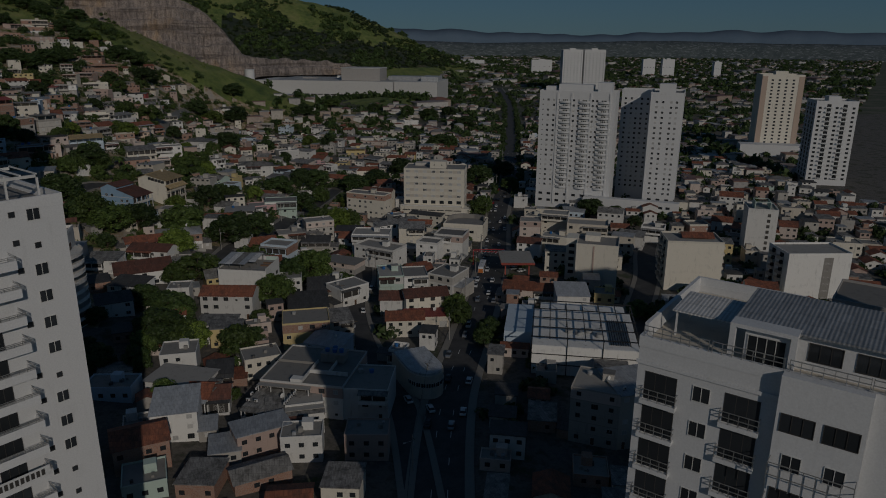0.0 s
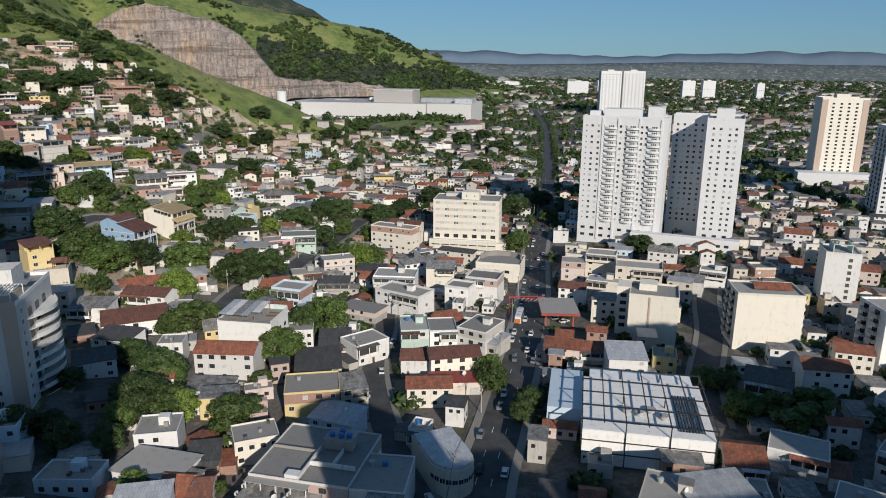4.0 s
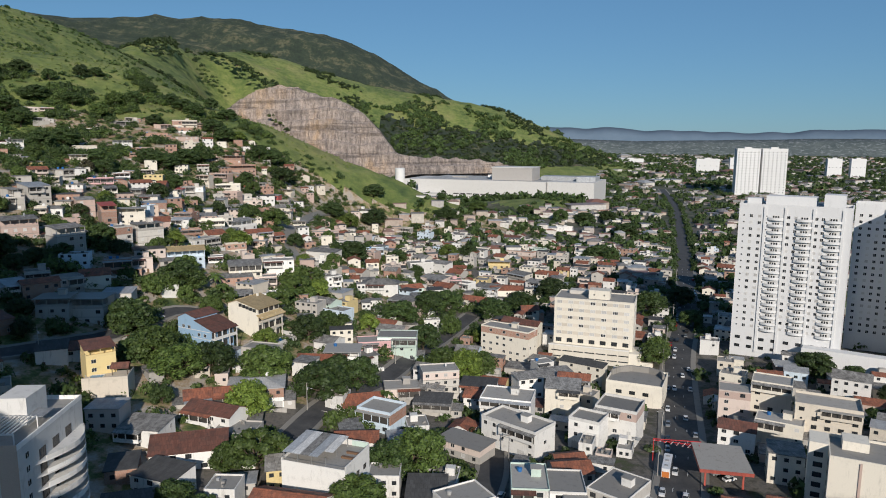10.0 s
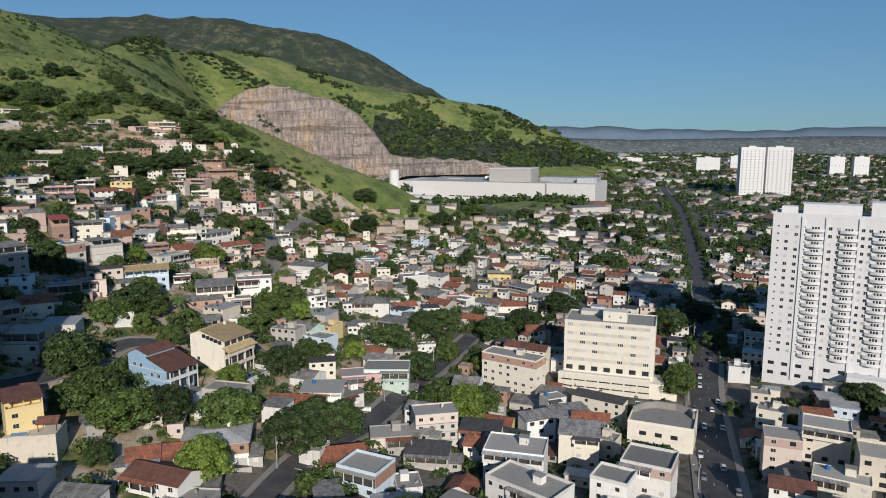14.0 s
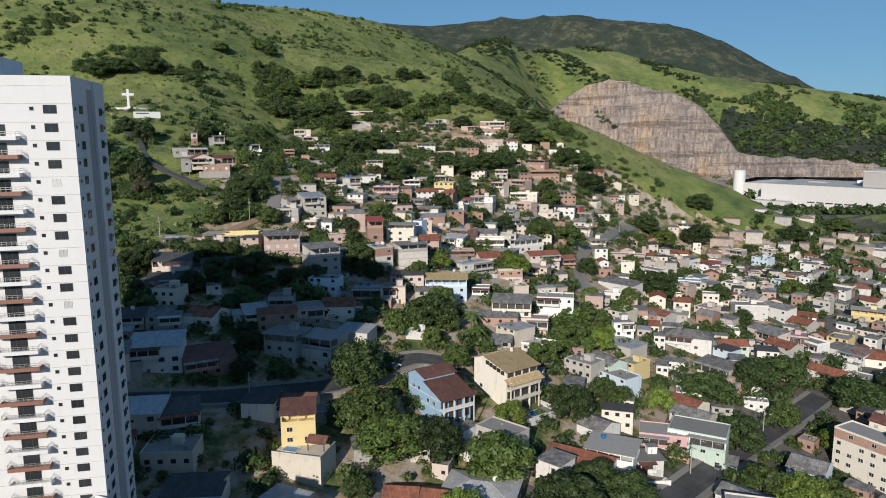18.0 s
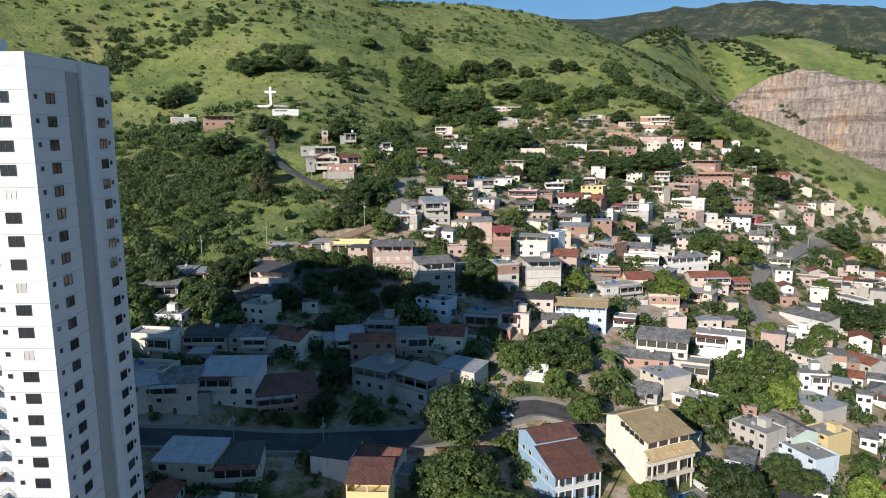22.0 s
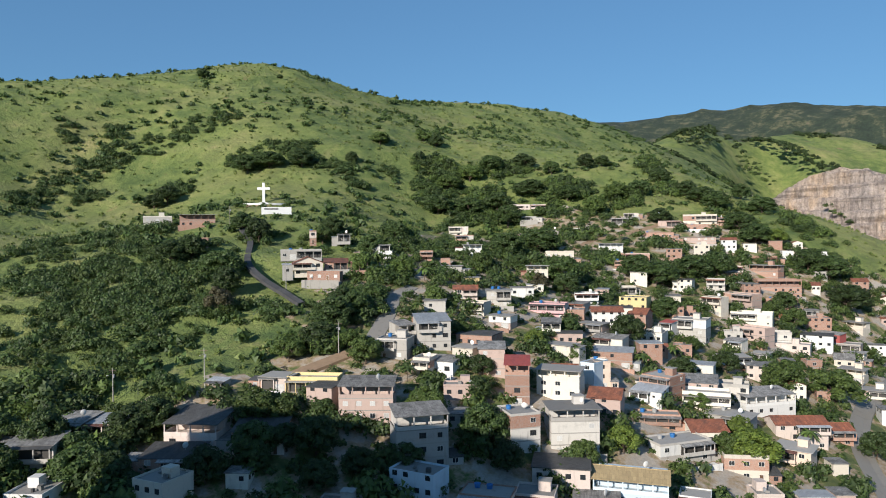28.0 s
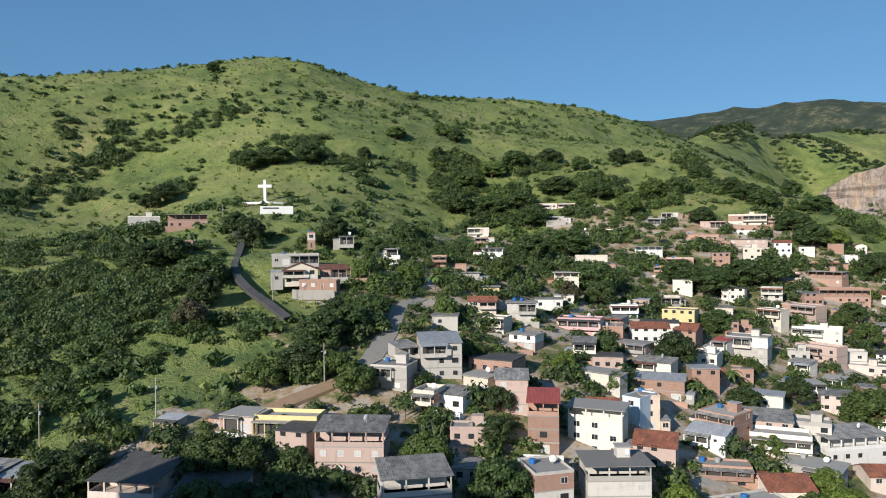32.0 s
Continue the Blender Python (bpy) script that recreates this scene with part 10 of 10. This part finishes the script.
_zr = ground_z(-23.7, 94.2) + 9.3
th = thing("tank_house", on_roof(-23.7, 94.2, -23, 12.0, 13.0, _zr), "low stained concrete tank house on a shop roof", "roof structure")
part("body", solid([(0, 0, -0.6, 6.5, 4.0, 1.9)]), CONCRETE, th)
part("ledge", solid([(-0.2, -0.2, 1.9, 6.7, 4.2, 2.05)]), WALL["grey"], th)
for _u, _v in ((13.4, 14.4), (15.6, 14.2), (17.4, 14.6), (15.2, 16.0)):
    _m = on_roof(-23.7, 94.2, -23, _u, _v, 0)
    put_tank(_m.translation.x, _m.translation.y, _zr + 2.05, 0)
rs = thing("roof_partition", on_roof(-23.7, 94.2, -23, 0, 0, _zr), "low white walls and seams across a flat shop roof", "roof walls")
for _b in ((11.2, 0.3, -0.6, 11.5, 12.6, 0.3), (0.4, 11.0, -0.6, 11.2, 11.2, 0.12), (11.5, 6.0, -0.6, 21.8, 6.3, 0.45), (8.2, 0.3, -0.6, 11.2, 2.4, 0.25), (16.5, 6.3, -0.6, 16.8, 12.6, 0.45)):
    part("wall", solid([_b]), WALL["white"] if _b[0] > 8 else CONCRETE, rs)


def make_condenser():
    o = thing("condenser", pose(0, 0, -500), "white air-conditioner condenser on a roof", "condenser", "rooftop condensers")
    part("case", solid([(-0.45, -0.18, 0.08, 0.45, 0.18, 0.72)]), FRAME_W, o)
    fan = part("fan_grille", cyl(bmesh.new(), 0, 0, 0, 0.03, 0.24, 0.24, 12), FRAME_AND_SHADE, o)
    fan.matrix_basis = pose(-0.1, -0.182, 0.4, 90)
    part("bracket", solid([(-0.4, -0.16, -0.25, -0.34, 0.16, 0.08), (0.34, -0.16, -0.25, 0.4, 0.16, 0.08)]), STEEL, o)
    return o


COND = make_condenser()
_zs = ground_z(-27.7, 86.8) + 6.45
for _u, _v in ((1.2, 0.4), (3.4, 0.5), (10.9, 1.6), (11.0, 3.0), (10.9, 4.6), (11.0, 6.2), (0.6, 3.0), (0.5, 5.5)):
    copy_thing(COND, on_roof(-27.7, 86.8, -30, _u, _v, _zs + 0.1 * _v + 0.1, 0 if _v < 1 else 90))
_zt = ground_z(60.2, 58.3) + 14.8
for _u, _v in ((2.0, 2.0), (4.5, 1.4), (8.0, 2.2)):
    copy_thing(COND, on_roof(60.2, 58.3, 1, _u, _v, _zt + 0.1 * _v, 20))

# ---- cars, poles and small things ----
TYRE = plain("tyre_rubber", (0.02, 0.02, 0.02), 0.8)
CAR_PAINT = {"white": plain("car_white", (0.70, 0.70, 0.70), 0.25), "silver": plain("car_silver", (0.38, 0.39, 0.40), 0.25, 0.5), "black": plain("car_black", (0.025, 0.025, 0.028), 0.2), "red": plain("car_red", (0.36, 0.02, 0.02), 0.25)}


def lofted(rows):
    """Cross-sections (x, half width, z low, z high, half width above) joined into a car body."""
    bm = bmesh.new()
    rings = [[bm.verts.new(p) for p in ((x, -a, zl), (x, a, zl), (x, b, zh), (x, -b, zh))] for x, a, zl, zh, b in rows]
    for r, q in zip(rings, rings[1:]):
        for i in range(4):
            bm.faces.new((r[i], r[(i + 1) % 4], q[(i + 1) % 4], q[i]))
    bm.faces.new(rings[0][::-1]), bm.faces.new(rings[-1])
    bmesh.ops.recalc_face_normals(bm, faces=bm.faces)
    return bm


def make_car(paint):
    o = thing("car", pose(0, 0, -500), "%s parked hatchback car on the street" % paint, "car", "cars in the streets")
    part("body", lofted([(-2.1, 0.72, 0.35, 0.75, 0.68), (-1.9, 0.84, 0.28, 0.92, 0.80), (-0.9, 0.86, 0.25, 0.95, 0.82), (0.9, 0.86, 0.25, 0.95, 0.82), (1.7, 0.84, 0.28, 0.85, 0.78), (2.05, 0.70, 0.35, 0.65, 0.64)]), CAR_PAINT[paint], o)
    part("cabin", lofted([(-1.85, 0.76, 0.90, 0.98, 0.70), (-1.3, 0.78, 0.94, 1.38, 0.60), (0.2, 0.78, 0.94, 1.42, 0.60), (1.0, 0.76, 0.92, 0.98, 0.68)]), GLASS, o)
    part("roof", lofted([(-1.35, 0.60, 1.37, 1.41, 0.56), (-0.5, 0.62, 1.40, 1.46, 0.57), (0.2, 0.60, 1.40, 1.44, 0.56)]), CAR_PAINT[paint], o)
    for x in (-1.3, 1.3):
        for sgn in (-1, 1):
            bm = cyl(bmesh.new(), 0, 0, -0.1, 0.1, 0.31, 0.31, 12)
            wl = part("wheel", bm, TYRE, o)
            wl.matrix_basis = pose(x, 0.78 * sgn, 0.31, 90)
    return o


CARS = [make_car(k) for k in ("white", "silver", "black", "red")]


def car(x, y, rot, k):
    return copy_thing(CARS[k], pose(x, y, ground_z(x, y) + 0.14, 0, 0, rot))


_cr = random.Random(4)
for _i in range(len(_L) - 1):
    if not 75 < _L[_i][1] < 480 or _i % 2:
        continue
    _a = math.degrees(math.atan2(_L[_i + 1][1] - _L[_i][1], _L[_i + 1][0] - _L[_i][0]))
    for _o, _chance in ((-4.4, 0.62), (-1.7, 0.25), (1.7, 0.18), (4.4, 0.35)):
        if _cr.random() < _chance * 0.8:
            _p = _L[_i] + _N[_i] * _o
            car(_p[0], _p[1], _a + (180 if _o < 0 else 0) + _cr.uniform(-2, 2), _cr.choice((0, 0, 0, 1, 1, 2, 2, 3)))
for _x, _y, _r, _k in ((15, 92, 100, 0), (20, 86, 95, 0), (16, 184, 70, 0), (10, 160, 85, 0), (12, 174, 80, 2), (-20, 257, 58, 1), (-24, 246, 58, 2), (-12, 291, 65, 1), (82, 195, 20, 0), (80, 199, 20, 1), (-108, 268, 55, 0), (-96, 505, 95, 1)):
    car(_x, _y, _r, _k)


def bus(x, y, rot):
    o = thing("bus", pose(x, y, ground_z(x, y) + 0.14, 0, 0, rot), "white city bus with an orange tail on the avenue", "bus")
    part("body", lofted([(-5.6, 1.15, 0.45, 2.9, 1.08), (-5.4, 1.25, 0.35, 3.05, 1.16), (5.2, 1.25, 0.35, 3.05, 1.16), (5.6, 1.15, 0.45, 2.8, 1.05)]), CAR_PAINT["white"], o)
    part("window_band", solid([(-5.0, -1.262, 1.5, 5.0, -1.2, 2.5), (-5.0, 1.2, 1.5, 5.0, 1.262, 2.5)]), GLASS, o)
    part("tail", solid([(-5.66, -1.0, 0.5, -5.58, 1.0, 2.2)]), plain("orange_paint", (0.62, 0.20, 0.05), 0.4), o, "orange painted tail")
    for u in (-3.2, 0.2, 3.2):
        part("roof_hatch", solid([(u - 0.5, -0.5, 3.04, u + 0.5, 0.5, 3.2)]), TANK_GREY, o)
    for u in (-3.4, 3.6):
        for sgn in (-1, 1):
            part("wheel", cyl(bmesh.new(), 0, 0, -0.15, 0.15, 0.48, 0.48, 12), TYRE, o).matrix_basis = pose(u, 1.12 * sgn, 0.48, 90)


bus(66.2, 201.5, 68)


def gantry():
    """A tapering red and white lattice arm from the station's canopy over the street."""
    a, b = Vector((63.1, 206.0, 6.6)), Vector((76.4, 203.5, 6.6))
    o = thing("lattice_gantry", pose(a.x, a.y, a.z, 0, 0, math.degrees(math.atan2(b.y - a.y, b.x - a.x))), "red and white steel lattice arm beside the petrol station", "gantry")
    L, red = (b - a).length, plain("red_paint", (0.50, 0.03, 0.03), 0.5)
    for sgn in (-1, 1):
        rail = part("chord", solid([(0, -0.09, 0, L, 0.09, 0.2)]), red, o)
        rail.matrix_basis = pose(0, 0, 0.2 if sgn > 0 else -0.2, 0, -3.0 if sgn > 0 else 5.0, -6 * sgn)
    for k in range(16):
        t = (k + 0.5) / 16
        part("lattice_bar", solid([(-0.07, -0.3 - 1.9 * t, -0.2 - 1.1 * t, 0.07, 0.3 + 1.9 * t, -0.05 - 1.1 * t)]), red if k % 2 else FRAME_W, o).matrix_basis = pose(L * t, 0, 0, 0, 0, 28 if k % 2 else -28)
    part("post", cyl(bmesh.new(), 0.2, 0, -6.6, 0.2, 0.14, 0.12, 8), red, o)
    part("post", cyl(bmesh.new(), L - 0.3, 0, -6.6, -0.6, 0.14, 0.12, 8), red, o)


gantry()


def make_pole():
    o = thing("power_pole", pose(0, 0, -500), "grey concrete power pole with crossarm and lamp", "pole", "street poles")
    part("post", cyl(bmesh.new(), 0, 0, -0.5, 9.5, 0.17, 0.10, 8), CONCRETE, o)
    part("crossarm", solid([(-1.1, -0.06, 8.8, 1.1, 0.06, 8.95)]), BARK, o)
    part("lamp_arm", solid([(-0.03, -1.8, 7.9, 0.03, -0.1, 7.98)]), RAIL, o)
    part("lamp_head", solid([(-0.12, -2.3, 7.82, 0.12, -1.75, 7.97)]), FRAME_W, o)
    part("transformer", cyl(bmesh.new(), 0.35, 0, 7.0, 7.8, 0.25, 0.25, 10), TANK_GREY, o)
    return o


POLE = make_pole()
POLES = [(-222, 279, 30), (-207, 314, 40), (-231, 258, 30), (-184, 499, 20), (-358, 368, 40), (-262, 334, 60), (-100, 545, 0), (-104, 480, 10), (-44, 226, 60), (-19, 281, 60), (-2, 325, 60), (4, 130, 0), (3, 165, 0), (20, 205, 0), (-130, 226, 40), (-145, 212, 40), (-112, 256, 40)]
for _i in range(20, len(_L) - 1, 9):
    if _L[_i][1] < 500:
        _p = _L[_i] - _N[_i] * 6.4
        POLES.append((_p[0], _p[1], -75))
for _x, _y, _r in POLES:
    copy_thing(POLE, pose(_x, _y, ground_z(_x, _y), 0, 0, _r))


def cable(name, a, b, sag, label):
    cu = bpy.data.curves.new(name, "CURVE")
    cu.dimensions, cu.bevel_depth, cu.bevel_resolution = "3D", 0.03, 0
    sp = cu.splines.new("POLY")
    sp.points.add(8)
    for i in range(9):
        t = i / 8
        p = Vector(a).lerp(Vector(b), t)
        sp.points[i].co = (p.x, p.y, p.z - sag * 4 * t * (1 - t), 1)
    cu.materials.append(STEEL)
    return tagged(new(name, cu), label, "cable", "overhead cables")


_ap = [p for p in POLES[17:]]
for (_x0, _y0, _), (_x1, _y1, _) in zip(_ap, _ap[1:]):
    for _dz in (8.9, 8.2):
        cable("cable", (_x0, _y0, ground_z(_x0, _y0) + _dz), (_x1, _y1, ground_z(_x1, _y1) + _dz), 0.7, "thin black overhead power cable between poles")

# yellow house with a pool terrace
ph = thing("pool_terrace", pose(-108, 209, ground_z(-104, 214) + 3.2, 0, 0, 12), "concrete terrace with a small blue swimming pool", "terrace")
part("deck", solid([(0, 0, -10, 13, 9, 2.0)]), WALL["beige"], ph)
part("pool_rim", solid([(1.4, 2.0, 2.0, 5.6, 2.3, 2.25), (1.4, 4.9, 2.0, 5.6, 5.2, 2.25), (1.4, 2.3, 2.0, 1.7, 4.9, 2.25), (5.3, 2.3, 2.0, 5.6, 4.9, 2.25)]), FRAME_W, ph)
part("water", solid([(1.7, 2.3, 2.0, 5.3, 4.9, 2.15)]), plain("pool_water", (0.05, 0.22, 0.42), 0.05), ph, "clear blue pool water")
part("terrace_wall", solid([(0, 0, 2.0, 13, 0.2, 2.9), (12.8, 0.2, 2.0, 13, 9, 2.9)]), WALL["beige"], ph)
_hr = part("hut_roof", roof_gable(4.5, 4.0, 1.1, 0.4), TILE_BROWN, ph)
_hr.matrix_basis = pose(7.6, 4.2, 4.3)
for _u, _v in ((7.7, 4.3), (12.0, 4.3), (7.7, 8.0), (12.0, 8.0)):
    part("hut_post", solid([(_u - 0.1, _v - 0.1, 2.0, _u + 0.1, _v + 0.1, 4.35)]), BARK, ph)



# ---- the patterns from which things were copied are not part of the place ----
def discard(o):
    for c in list(o.children_recursive):
        bpy.data.objects.remove(c)
    bpy.data.objects.remove(o)


for _o in list(TREES.values()) + CARS + TANKS + [POLE, DISH, COND]:
    discard(_o)
